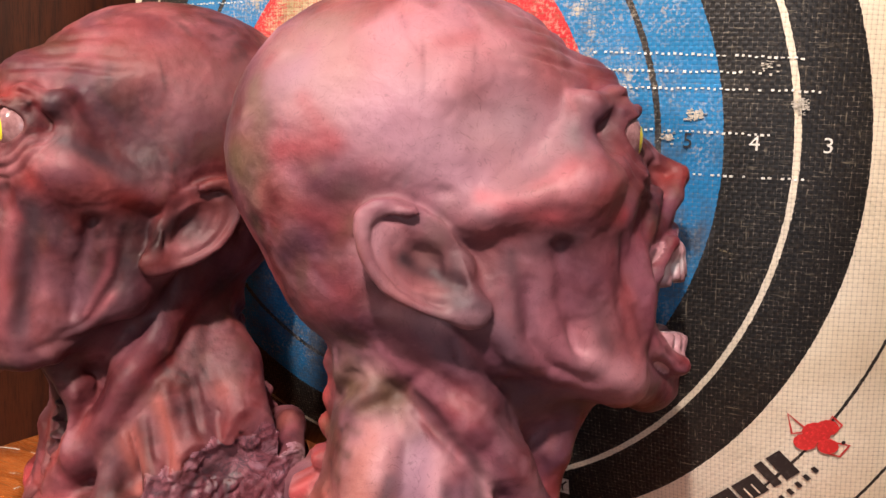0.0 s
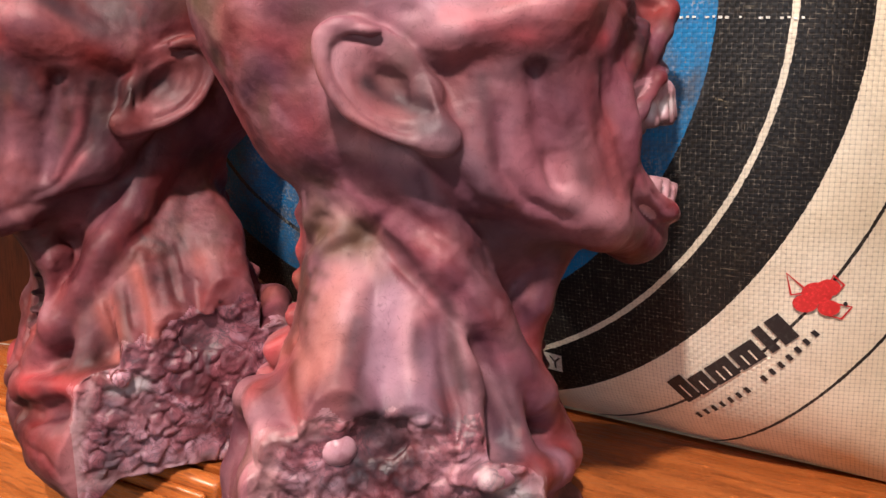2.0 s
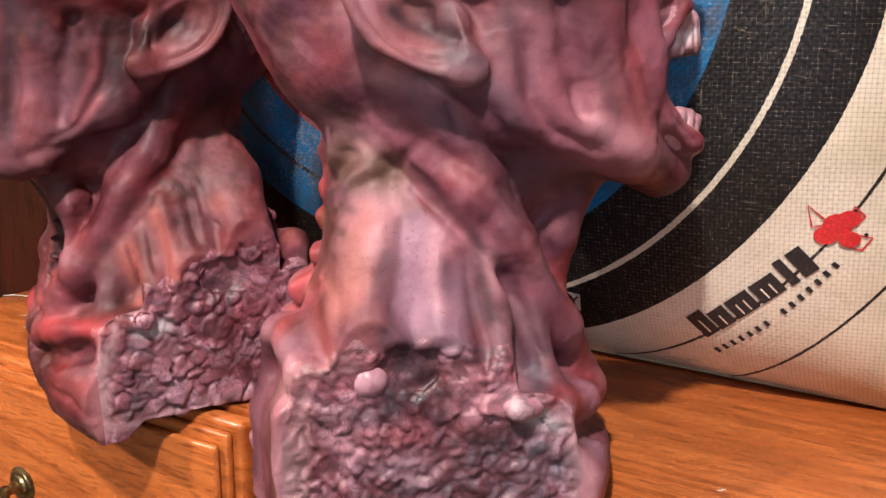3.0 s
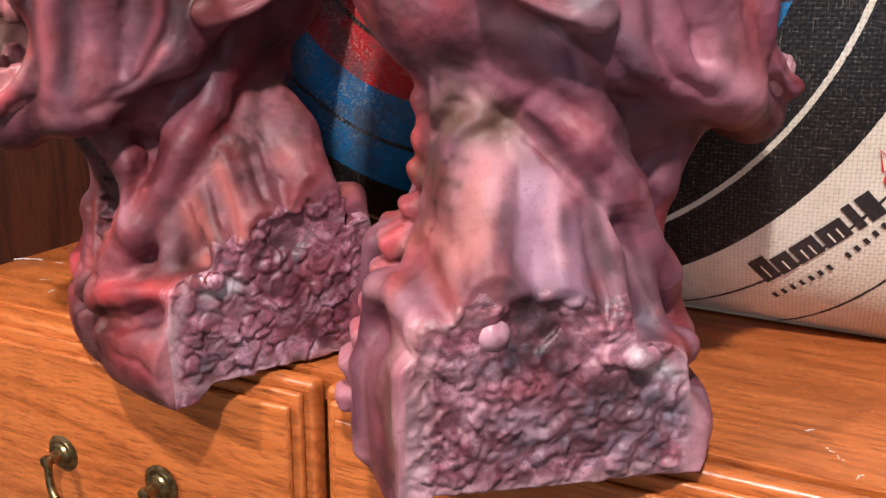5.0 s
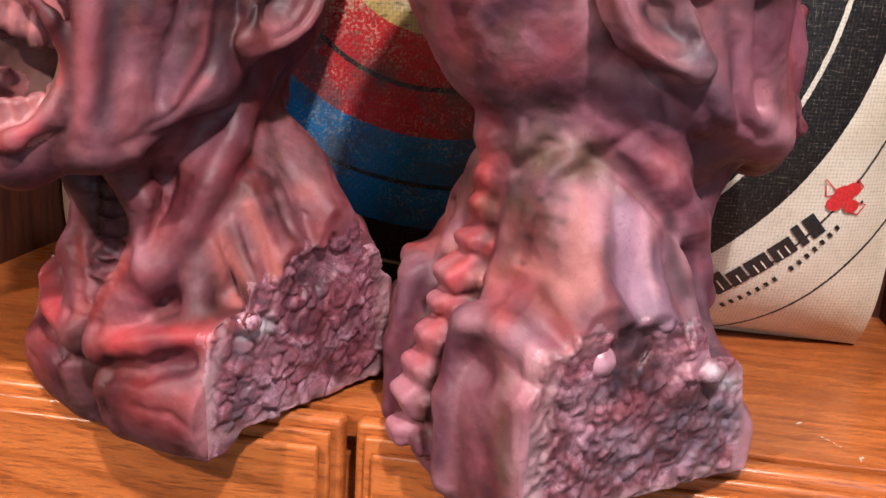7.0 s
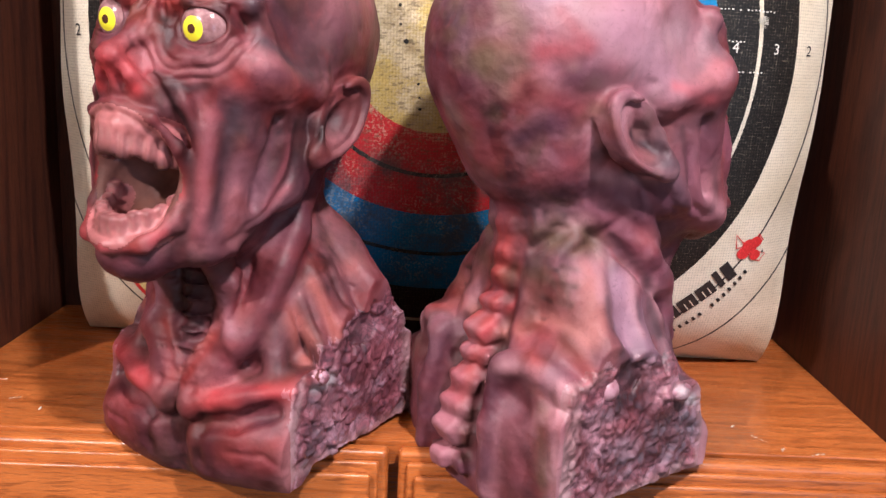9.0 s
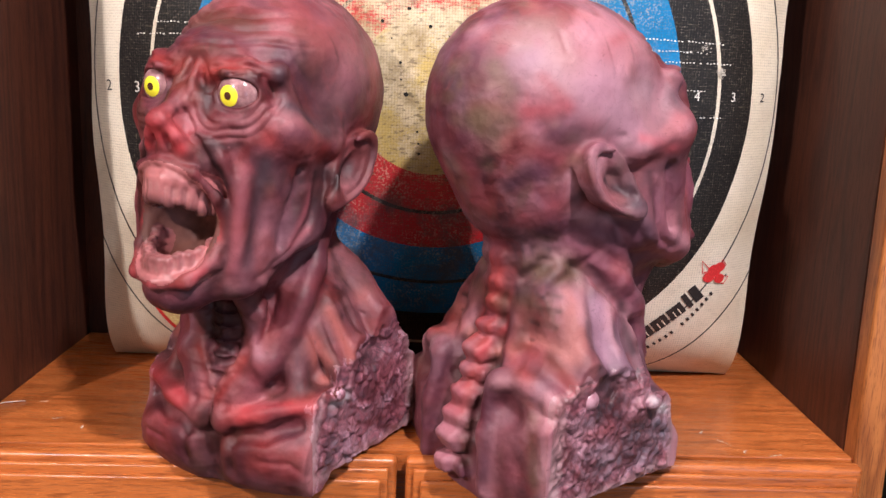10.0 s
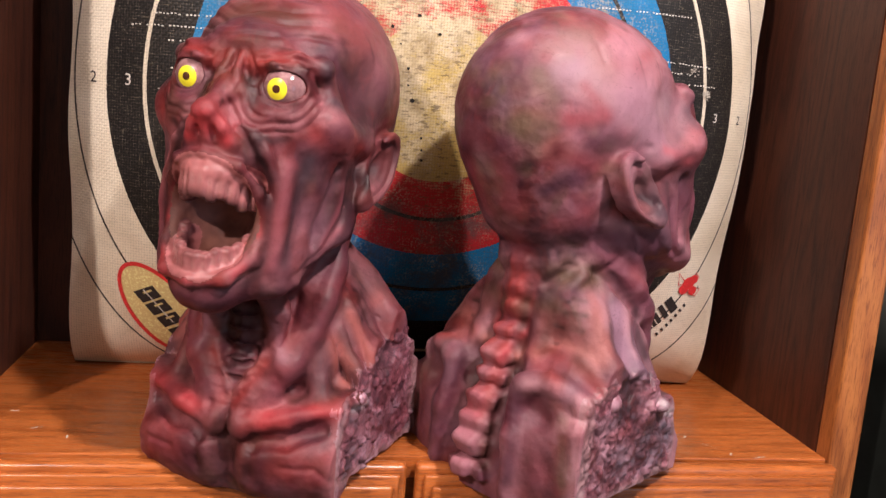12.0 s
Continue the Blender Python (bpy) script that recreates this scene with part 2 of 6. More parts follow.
def skin_material():
    m = Mat("painted_skin", 0.5, 0, 0.31)
    vec = m.coords(spread=3.0)
    big = m.noise(vec, 15, 2.5, 0.45, 0.5)
    mid = m.noise(vec, 42, 2.5, 0.5, 0.4)
    brush = m.noise(vec, 150, 4, 0.6, 0.5)
    base = m.ramp(big, [(0.37, (0.052, 0.024, 0.033)), (0.45, (0.150, 0.032, 0.042)), (0.55, (0.290, 0.066, 0.080)), (0.63, (0.68, 0.340, 0.370))])

    def layer(c, fac, lo, hi, amount, col, low=False):
        a_, b_ = ((1, 1, 1), (0, 0, 0)) if low else ((0, 0, 0), (1, 1, 1))
        return m.mix(m.math("MULTIPLY", m.ramp(fac, [(lo, a_), (hi, b_)]), amount), c, col)

    c = layer(base, mid, 0.52, 0.66, 0.46, (0.64, 0.345, 0.395))
    streak = m.noise(m.coords((1, 1, 0.22), spread=21.0), 70, 2.5, 0.5, 0.3)
    c = layer(c, streak, 0.53, 0.66, 0.08, (0.80, 0.400, 0.350))
    c = layer(c, streak, 0.35, 0.46, 0.08, (0.070, 0.026, 0.036), True)
    c = layer(c, mid, 0.32, 0.47, 0.55, (0.060, 0.032, 0.043), True)
    blots = m.noise(m.coords(spread=9.0), 30, 2.5, 0.5, 0.5)
    c = layer(c, blots, 0.53, 0.66, 0.58, (0.185, 0.120, 0.078))
    plum = m.noise(m.coords(spread=13.0), 22, 2.5, 0.5, 0.5)
    c = layer(c, plum, 0.51, 0.64, 0.62, (0.185, 0.085, 0.145))
    lilac = m.noise(m.coords(spread=29.0), 19, 2.5, 0.5, 0.4)
    c = layer(c, lilac, 0.50, 0.64, 0.34, (0.50, 0.300, 0.360))
    c = layer(c, lilac, 0.36, 0.48, 0.38, (0.44, 0.105, 0.075), True)
    spots = m.noise(m.coords((1.3, 1.3, 1), spread=17.0), 36, 3, 0.5, 0.8)
    c = layer(c, spots, 0.55, 0.67, 0.42, (0.36, 0.060, 0.064))
    at = m.n("ShaderNodeAttribute")
    at.attribute_name = "paint"
    c = layer(c, brush, 0.56, 0.72, 0.14, (0.66, 0.34, 0.34))
    c = layer(c, brush, 0.30, 0.42, 0.18, (0.070, 0.034, 0.042), True)
    edge = m.math("MULTIPLY_ADD", m.noise(vec, 34, 3, 0.5), 1.3)
    edge.node.inputs[2].default_value = 0.35
    c = m.mix(m.math("MULTIPLY", at.outputs["Alpha"], edge, True), c, (0, 0, 0))
    c = m.mix(m.math("MINIMUM", edge, 1.0), c, at.outputs["Color"], "ADD")
    veins = m.noise(m.coords((1, 1, 1), spread=5.0), 60, 2, 0.5, 3.0)
    v = m.ramp(veins, [(0.490, (0, 0, 0)), (0.5, (0.38, 0.38, 0.38)), (0.510, (0, 0, 0))])
    c = m.mix(v, c, (0.10, 0.035, 0.04))
    # each bust's tint: its own paint tone and how brightly it is lit
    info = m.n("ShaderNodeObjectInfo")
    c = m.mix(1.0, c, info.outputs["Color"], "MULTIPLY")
    m.color(c)
    h = m.math("ADD", m.noise(vec, 120, 6, 0.6), m.math("MULTIPLY", m.noise(vec, 620, 3), 0.3))
    m.bump(h, 0.0020, 0.28)
    m.rough(mid, 0.44, 0.60)
    return m.m


def flesh_material():
    m = Mat("raw_flesh", 0.42, 0, 0.5)
    vec = m.coords(spread=3.0)
    big = m.noise(vec, 42, 4, 0.6, 0.8)
    c = m.ramp(big, [(0.32, (0.055, 0.034, 0.046)), (0.42, (0.135, 0.044, 0.064)), (0.52, (0.29, 0.090, 0.118)), (0.65, (0.50, 0.27, 0.34))])
    dark = m.noise(m.coords(spread=8.0), 26, 3, 0.5, 0.6)
    c = m.mix(m.math("MULTIPLY", m.ramp(dark, [(0.50, (0, 0, 0)), (0.66, (1, 1, 1))]), 0.3), c, (0.045, 0.040, 0.048))
    veins = m.noise(m.coords(spread=2.0), 70, 2, 0.5, 2.5)
    c = m.mix(m.ramp(veins, [(0.46, (0, 0, 0)), (0.5, (0.7, 0.7, 0.7)), (0.54, (0, 0, 0))]), c, (0.030, 0.016, 0.026))
    at = m.n("ShaderNodeAttribute")
    at.attribute_name = "paint"
    c = m.mix(m.math("MULTIPLY", at.outputs["Alpha"], 0.88), c, (0, 0, 0))
    c = m.mix(0.42, c, at.outputs["Color"], "ADD")
    m.color(c)
    h = m.math("ADD", m.noise(vec, 90, 5, 0.6), m.math("MULTIPLY", m.noise(vec, 320, 4), 0.4))
    m.bump(h, 0.0026, 0.5)
    return m.m


SKIN = skin_material()
FLESH = flesh_material()
EYE_WHITE = Mat("eye_white", 0.15)
EYE_WHITE.color(EYE_WHITE.ramp(EYE_WHITE.noise(EYE_WHITE.coords(), 160, 4), [(0.4, (0.22, 0.10, 0.105)), (0.65, (0.38, 0.21, 0.215))]))
EYE_WHITE = EYE_WHITE.m
EYE_YELLOW = Mat("eye_yellow", 0.3).color((0.88, 0.80, 0.03)).m
EYE_PUPIL = Mat("eye_pupil", 0.2).color((0.07, 0.025, 0.012)).m


def teeth_material():
    """Glazed clay teeth and gums, tinted by the painted colours."""
    m = Mat("painted_teeth", 0.40)
    at = m.n("ShaderNodeAttribute")
    at.attribute_name = "paint"
    c = m.mix(m.math("MULTIPLY", m.ramp(m.noise(m.coords(), 110, 4), [(0.35, (1, 1, 1)), (0.62, (0, 0, 0))]), 0.42), at.outputs["Color"], (0.16, 0.05, 0.05))
    m.color(c)
    m.bump(m.noise(m.coords(), 240, 4), 0.0012, 0.3)
    return m.m


TEETH = teeth_material()
MOUTH = Mat("mouth_inside", 0.65)
MOUTH.color(MOUTH.ramp(MOUTH.noise(MOUTH.coords(), 50, 4), [(0.35, (0.10, 0.03, 0.025)), (0.65, (0.20, 0.07, 0.05))]))
MOUTH = MOUTH.m
BONE = Mat("bone", 0.35)
BONE.color(BONE.ramp(BONE.noise(BONE.coords(), 120, 4), [(0.35, (0.28, 0.12, 0.155)), (0.6, (0.44, 0.24, 0.29))]))
BONE = BONE.m


# ---- helpers for meshes ----
def finish(name, bm, material, smooth=None):
    bmesh.ops.recalc_face_normals(bm, faces=bm.faces)
    me = bpy.data.meshes.new(name)
    bm.to_mesh(me)
    bm.free()
    for mt in (material if isinstance(material, (list, tuple)) else [material]):
        me.materials.append(mt)
    if smooth is not None:
        me.shade_smooth()
        if smooth > 0:
            me.set_sharp_from_angle(angle=radians(smooth))
    return new(name, me)


def part(name, bm, material, parent=None, label="", smooth=None):
    ob = finish(name, bm, material, smooth)
    ob.parent = parent
    if label:
        tagged(ob, label)
    return ob


def empty(name, at=(0, 0, 0), rz=0):
    ob = new(name)
    ob.matrix_basis = pose(*at, 0, 0, rz)
    return ob


def box(bm, lo, hi, bevel=0.0, seg=2):
    m = Matrix.Translation([(a + b) / 2 for a, b in zip(lo, hi)]) @ Matrix.Diagonal([b - a for a, b in zip(lo, hi)] + [1])
    vs = bmesh.ops.create_cube(bm, size=1, matrix=m)["verts"]
    if bevel:
        es = list({e for v in vs for e in v.link_edges})
        bmesh.ops.bevel(bm, geom=es, offset=bevel, segments=seg, profile=0.5, affect="EDGES")
    return bm


def boxed(lo, hi, bevel=0.0, seg=2):
    return box(bmesh.new(), lo, hi, bevel, seg)


def lathe(bm, profile, m=Matrix(), n=28):
    """Turns (radius, height) pairs about z."""
    rings = []
    for r, z in profile:
        rings.append([bm.verts.new(m @ Vector((r * math.cos(math.tau * k / n), r * math.sin(math.tau * k / n), z))) for k in range(n)])
    for a, b in zip(rings, rings[1:]):
        for k in range(n):
            bm.faces.new((a[k], a[(k + 1) % n], b[(k + 1) % n], b[k]))
    for ring in (rings[0], rings[-1]):
        bm.faces.new(ring)
    return bm


def tube(bm, pts, radii, n=12):
    """A round tube along points."""
    pts = [Vector(p) for p in pts]
    rings = []
    for i, p in enumerate(pts):
        d = (pts[min(i + 1, len(pts) - 1)] - pts[max(i - 1, 0)]).normalized()
        q = d.to_track_quat("Z", "Y")
        r = radii[i] if isinstance(radii, (list, tuple)) else radii
        rings.append([bm.verts.new(p + q @ Vector((r * math.cos(math.tau * k / n), r * math.sin(math.tau * k / n), 0))) for k in range(n)])
    for a, b in zip(rings, rings[1:]):
        for k in range(n):
            bm.faces.new((a[k], a[(k + 1) % n], b[(k + 1) % n], b[k]))
    for ring in (rings[0], rings[-1]):
        bm.faces.new(ring)
    return bm


# ---- the room ----
CEILING = 2.4
WIN = (1.45, 2.55, 0.40, 2.00)  # x0, x1, z0, z1 of the window in the south wall


def room():
    walls = [("wall_north", (-2.6, 0.40, 0), (2.6, 0.5, CEILING)), ("wall_west", (-2.7, -3.3, 0), (-2.6, 0.5, CEILING)), ("wall_east", (2.6, -3.3, 0), (2.7, 0.5, CEILING))]
    for name, lo, hi in walls:
        tagged(part(name, boxed(lo, hi), WALL), "plain painted room wall", "wall", kind="structure")
    x0, x1, z0, z1 = WIN
    bm = bmesh.new()
    for lo, hi in (((-2.6, 0), (x0, CEILING)), ((x1, 0), (2.6, CEILING)), ((x0, 0), (x1, z0)), ((x0, z1), (x1, CEILING))):
        box(bm, (lo[0], -3.3, lo[1]), (hi[0], -3.2, hi[1]))
    tagged(part("wall_south", bm, WALL), "plain painted room wall with a window", "wall", kind="structure")
    tagged(part("floor", boxed((-2.7, -3.3, -0.1), (2.7, 0.5, 0)), CARPET), "brown carpet floor of the room", "floor", kind="structure")
    tagged(part("ceiling", boxed((-2.7, -3.3, CEILING), (2.7, 0.5, CEILING + 0.1)), CEIL), "plain pale ceiling of the room", "ceiling", kind="structure")
    win = tagged(empty("window_1", ((x0 + x1) / 2, -3.25, z0)), "white framed window in the room wall", "window", kind="structure")
    w, hh = (x1 - x0) / 2, z1 - z0
    for name, lo, hi in (("window_frame", (-w, -0.03, 0), (-w + 0.05, 0.03, hh)), ("window_frame", (w - 0.05, -0.03, 0), (w, 0.03, hh)), ("window_frame", (-w + 0.05, -0.03, 0), (w - 0.05, 0.03, 0.05)),
                         ("window_frame", (-w + 0.05, -0.03, hh - 0.05), (w - 0.05, 0.03, hh)), ("window_sill", (-w - 0.05, 0.052, -0.03), (w + 0.05, 0.14, -0.002))):
        part(name, boxed(lo, hi, 0.004), WHITE_METAL, win)
    data = bpy.data.lights.new("daylight", "AREA")
    data.shape, data.size, data.size_y = "RECTANGLE", x1 - x0 - 0.12, z1 - z0 - 0.12
    data.energy, data.color = DAYLIGHT, (0.68, 0.80, 1.0)
    ob = new("daylight", data)
    ob.matrix_basis = pose((x0 + x1) / 2, -3.20, (z0 + z1) / 2, 90, 0, 0)


room()


def ceiling_lamp(at, drop, energy, tint):
    base = tagged(empty("ceiling_lamp", (at[0], at[1], CEILING)), "hanging white lamp with a warm bulb" if drop else "round white ceiling lamp with a warm bulb", "lamp")
    part("lamp_base", lathe(bmesh.new(), [(0.001, 0), (0.09, 0), (0.09, -0.02), (0.03, -0.04), (0.025, -0.14 - drop), (0.001, -0.14 - drop)]), WHITE_METAL, base, smooth=30)
    bulb = part("bulb", lathe(bmesh.new(), [(r, z - drop) for r, z in ((0.001, -0.142), (0.02, -0.145), (0.045, -0.20), (0.04, -0.235), (0.001, -0.25))]), GLOW, base, smooth=40)
    bulb.visible_shadow = False
    data = bpy.data.lights.new("bulb_light", "POINT")
    data.energy, data.color, data.shadow_soft_size = energy, tint, 0.04
    new("bulb_light", data).location = (at[0], at[1], CEILING - 0.20 - drop)


for lamp in LAMPS:
    ceiling_lamp(*lamp)

# ---- the cabinet ----
XL, XR, TOP, BACK = -0.403, 0.416, 0.80, 0.325
GAP = 0.0


def front_skew(x):
    """The cabinet's front is a little out of square: it comes forward to the left."""
    return -0.017 * (XR - x) / (XR - XL)


def skewed(bm):
    for v in bm.verts:
        if v.co.y < 0.1:
            v.co.y += front_skew(v.co.x)
    return bm


def drawer_front(x0, x1):
    """Slab with a stepped, rounded lip round a raised front."""
    return (skewed(boxed((x0, -0.008, 0.60), (x1, 0.007, TOP - 0.002), 0.0050, 5)),
            skewed(boxed((x0 + 0.007, -0.014, 0.607), (x1 - 0.007, -0.0082, TOP - 0.009), 0.0026, 4)),
            skewed(boxed((x0 + 0.013, -0.020, 0.613), (x1 - 0.013, -0.0142, TOP - 0.017), 0.003, 4)))


def bail_pull(parent, x, z):
    y = -0.020 + front_skew(x)
    half = 0.0495
    turn = Matrix.Rotation(radians(90), 4, "X")
    for s in (-1, 1):
        m = Matrix.Translation((x + s * half, y, z)) @ turn
        part("rosette", lathe(bmesh.new(), [(0.001, 0), (0.0145, 0), (0.0150, 0.0015), (0.0125, 0.0028), (0.0120, 0.0040), (0.0095, 0.0046), (0.0085, 0.0062), (0.005, 0.0075),
                                            (0.0042, 0.014), (0.0052, 0.0155), (0.0048, 0.019), (0.002, 0.0205), (0.001, 0.0205)], m), BRASS, parent, smooth=35)
    pts, rad = [], []
    for i in range(25):
        a = math.pi * i / 24
        px = x - math.cos(a) * (half - 0.001)
        pz = z - 0.001 - 0.036 * min(1.0, math.sin(a) ** 0.55)
        pts.append((px, y - 0.0165 - 0.006 * math.sin(a), pz))
        rad.append(0.0030 + 0.0016 * math.sin(a) ** 3)
    part("bail", tube(bmesh.new(), pts, rad), BRASS, parent, smooth=40)
    grip = [(x + (k / 8 - 0.5) * 0.052, y - 0.0228, z - 0.0372) for k in range(9)]
    part("grip", tube(bmesh.new(), grip, [0.0045, 0.0062, 0.0072, 0.0078, 0.0080, 0.0078, 0.0072, 0.0062, 0.0045]), COPPER, parent, "copper-coloured grip", 40)


def cabinet():
    cab = tagged(empty("oak_cabinet"), "honey oak cabinet with dark inner panels and drawers", "cabinet")
    b = bmesh.new()
    box(b, (XL, 0.009, TOP - 0.022), (XR, BACK, TOP), 0.0015)
    part("shelf_board", skewed(b), OAK, cab, "lacquered honey oak shelf board")
    for x0, x1 in ((XL - 0.018, XL), (XR, XR + 0.018)):
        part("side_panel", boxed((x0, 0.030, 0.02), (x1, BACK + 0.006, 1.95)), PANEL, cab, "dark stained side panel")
    part("stile", boxed((XL - 0.032, 0.006, 0.02), (XL - 0.0005, 0.030, 1.95), 0.003), OAK_UP, cab, "lighter oak stile")
    part("stile", boxed((XR + 0.0005, 0.006, 0.02), (XR + 0.032, 0.030, 1.95), 0.003), OAK_UP, cab, "lighter oak stile")
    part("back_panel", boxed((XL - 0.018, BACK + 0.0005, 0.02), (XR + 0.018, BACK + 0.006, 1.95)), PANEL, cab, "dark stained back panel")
    part("top_board", boxed((XL - 0.04, -0.01, 1.951), (XR + 0.04, BACK + 0.01, 1.975), 0.004), OAK, cab)
    part("carcass", skewed(boxed((XL + 0.001, 0.020, 0.05), (XR - 0.001, BACK - 0.002, TOP - 0.023))), OAK, cab)
    for x0, x1 in ((XL - 0.005, GAP - 0.0045), (GAP + 0.0035, XR + 0.004)):
        slab, lip, face = drawer_front(x0, x1)
        dr = part("drawer", slab, OAK, cab, "oak drawer with a stepped lip", 40)
        part("lip_moulding", lip, OAK, dr, smooth=40)
        part("drawer_face", face, OAK, dr, smooth=40)
        bail_pull(dr, (x0 + x1) / 2 + 0.027, 0.699)
    part("base_panel", skewed(boxed((XL - 0.03, 0.008, 0.05), (XR + 0.03, 0.0195, 0.592), 0.002)), OAK, cab)


cabinet()


# a plain black rounded block for the unidentified object beside the cabinet
def black_rounded_shape():
    bm = bmesh.new()
    box(bm, (0.52, -0.02, 0.0), (0.92, 0.36, 0.93), 0.06, 5)
    ob = tagged(part("black_rounded_shape", bm, BLACKISH, smooth=50), "black rounded-top object beside the oak cabinet", "bin")
    return ob


black_rounded_shape()

# ---- the target bag ----
CX, CZ, HALF, ZMID, ZH = 0.019, 1.112, 0.362, 1.165, 0.363
BAG_FRONT = 0.118


def bag_y(x, z):
    """How far forward the stuffed front stands."""
    u = min(1, abs(x - CX) / HALF)
    v = min(1, abs(z - ZMID) / ZH)
    wob = 0.004 * noise.noise(Vector((x * 7, z * 7, 3))) + 0.0012 * noise.noise(Vector((x * 26, z * 22, 5)))
    rise = 0.075 * v ** 2.5 + 0.050 * v ** 12 * (1 - 0.1 * u ** 6) + 0.080 * u ** 5 * (1 - v ** 5)
    return BAG_FRONT + rise + wob * min(1, 4 * (1 - v)) - 0.017 * (x - CX)


def bag_half(z):
    return HALF + 0.002 * math.sin(z * 31)


def bag_flare(z):
    """The right side of the bag draws in towards its foot."""
    return -0.011 * max(0.0, (ZMID - z) / ZH)


def target_bag():
    bag = tagged(empty("archery_target", (CX, 0, CZ)), "stuffed woven archery target bag, worn rings, in the cabinet", "target")
    n, mz = 72, 72
    bm = bmesh.new()
    grid = []
    for j in range(mz + 1):
        z = ZMID - ZH + 2 * ZH * j / mz
        row = []
        for i in range(n + 1):
            s = 2 * i / n - 1
            x = CX + s * bag_half(z) + max(0.0, s) ** 3 * bag_flare(z)
            row.append(bm.verts.new((x - CX, bag_y(x, z), z - CZ)))
        grid.append(row)
    for j in range(mz):
        for i in range(n):
            bm.faces.new((grid[j][i], grid[j][i + 1], grid[j + 1][i + 1], grid[j + 1][i]))
    part("front_panel", bm, PRINT, bag, "printed front with coloured rings", 0)
    bm = bmesh.new()
    back = 0.316
    rows = []
    for j in range(mz + 1):
        z = ZMID - ZH + 2 * ZH * j / mz
        h = bag_half(z)
        left, right = CX - h, CX + h + bag_flare(z)
        pts = []
        steps = 6
        for x, seq in ((left, range(steps + 1)), (right, range(steps, -1, -1))):
            y0 = bag_y(x, z) + 0.0004
            for k in seq:
                t = k / steps
                bulge = 0.006 * math.sin(math.pi * t) * (1 if x > CX else -1)
                pts.append((x - CX + bulge, y0 + (back - y0) * t, z - CZ))
        rows.append([bm.verts.new(p) for p in pts])
    for a, b in zip(rows, rows[1:]):
        for i in range(len(a) - 1):
            bm.faces.new((a[i], a[i + 1], b[i + 1], b[i]))
    for r in (rows[0], rows[-1]):
        bm.faces.new(r)
    part("sack_body", bm, SACK, bag, "cream woven sack sides", 60)
    return bag


BAG = target_bag()


def on_bag(bm, lift=0.0009):
    """Lays flat drawing in x, z (about the rings' middle) on the bag's front."""
    for v in bm.verts:
        v.co.y = bag_y(v.co.x + CX, v.co.z + CZ) - lift + v.co.y
    return bm


def strip(pts, width, closed=False):
    """A flat band along points (x, z)."""
    bm = bmesh.new()
    pts = [Vector((p[0], 0, p[1])) for p in pts]
    n = len(pts)
    a, b = [], []
    for i, p in enumerate(pts):
        p0 = pts[(i - 1) % n] if closed else pts[max(i - 1, 0)]
        p1 = pts[(i + 1) % n] if closed else pts[min(i + 1, n - 1)]
        d = (p1 - p0).normalized()
        s = Vector((-d.z, 0, d.x)) * width / 2
        a.append(bm.verts.new(p + s))
        b.append(bm.verts.new(p - s))
    for i in range(n if closed else n - 1):
        k = (i + 1) % n
        bm.faces.new((a[i], a[k], b[k], b[i]))
    return bm


def plate(corners, cuts=3):
    """A flat polygon in x, z, cut finely enough to follow the cloth."""
    bm = bmesh.new()
    bm.faces.new([bm.verts.new((x, 0, z)) for x, z in corners])
    bmesh.ops.triangulate(bm, faces=bm.faces)
    for _ in range(cuts):
        bmesh.ops.subdivide_edges(bm, edges=[e for e in bm.edges if e.calc_length() > 0.012], cuts=1)
        bmesh.ops.triangulate(bm, faces=[f for f in bm.faces if len(f.verts) > 3])
    return bm


def lettering(text, size, x, z, turn=0.0, squeeze=1.0):
    """Built-in font as a flat mesh about (x, z)."""
    cu = bpy.data.curves.new("letters", "FONT")
    cu.body, cu.size, cu.align_x, cu.align_y, cu.resolution_u = text, size, "CENTER", "CENTER", 2
    ob = bpy.data.objects.new("letters", cu)
    scene.collection.objects.link(ob)
    dg = bpy.context.evaluated_depsgraph_get()
    me = bpy.data.meshes.new_from_object(ob.evaluated_get(dg))
    bm = bmesh.new()
    bm.from_mesh(me)
    bpy.data.objects.remove(ob)
    bpy.data.curves.remove(cu)
    bpy.data.meshes.remove(me)
    c, s = math.cos(radians(turn)), math.sin(radians(turn))
    for v in bm.verts:
        px, pz = v.co.x * squeeze, v.co.y
        v.co = (x + px * c - pz * s, 0, z + px * s + pz * c)
    return bm


def prints():
    for txt, k, mt in (("5", 2.74, INK_BLACK), ("4", 3.22, INK_WHITE), ("3", 3.72, INK_WHITE), ("2", 4.18, INK_BLACK)):
        for side in (-1, 1):
            part("ring_number", on_bag(lettering(txt, 0.0158 if side < 0 else 0.0132, side * k * RING, 0.004 + 0.0055 * side, 0, 1.0)), mt, BAG, "printed ring number " + txt)


prints()

def bar(cx, cz, w, hgt, turn, skew=0.0, cuts=2):
    """A plain bar of print, turned by degrees."""
    c, sn = math.cos(radians(turn)), math.sin(radians(turn))
    pts = []
    for px, pz in ((-w / 2, -hgt / 2), (w / 2, -hgt / 2), (w / 2, hgt / 2), (-w / 2, hgt / 2)):
        px += skew * pz
        pts.append((cx + px * c - pz * sn, cz + px * sn + pz * c))
    return plate(pts, cuts)


def along(start, end, t, off=0.0):
    d = Vector((end[0] - start[0], end[1] - start[1]))
    nrm = Vector((-d.y, d.x)).normalized()
    p = Vector(start) + d * t + nrm * off
    return p.x, p.y, math.degrees(math.atan2(d.y, d.x))


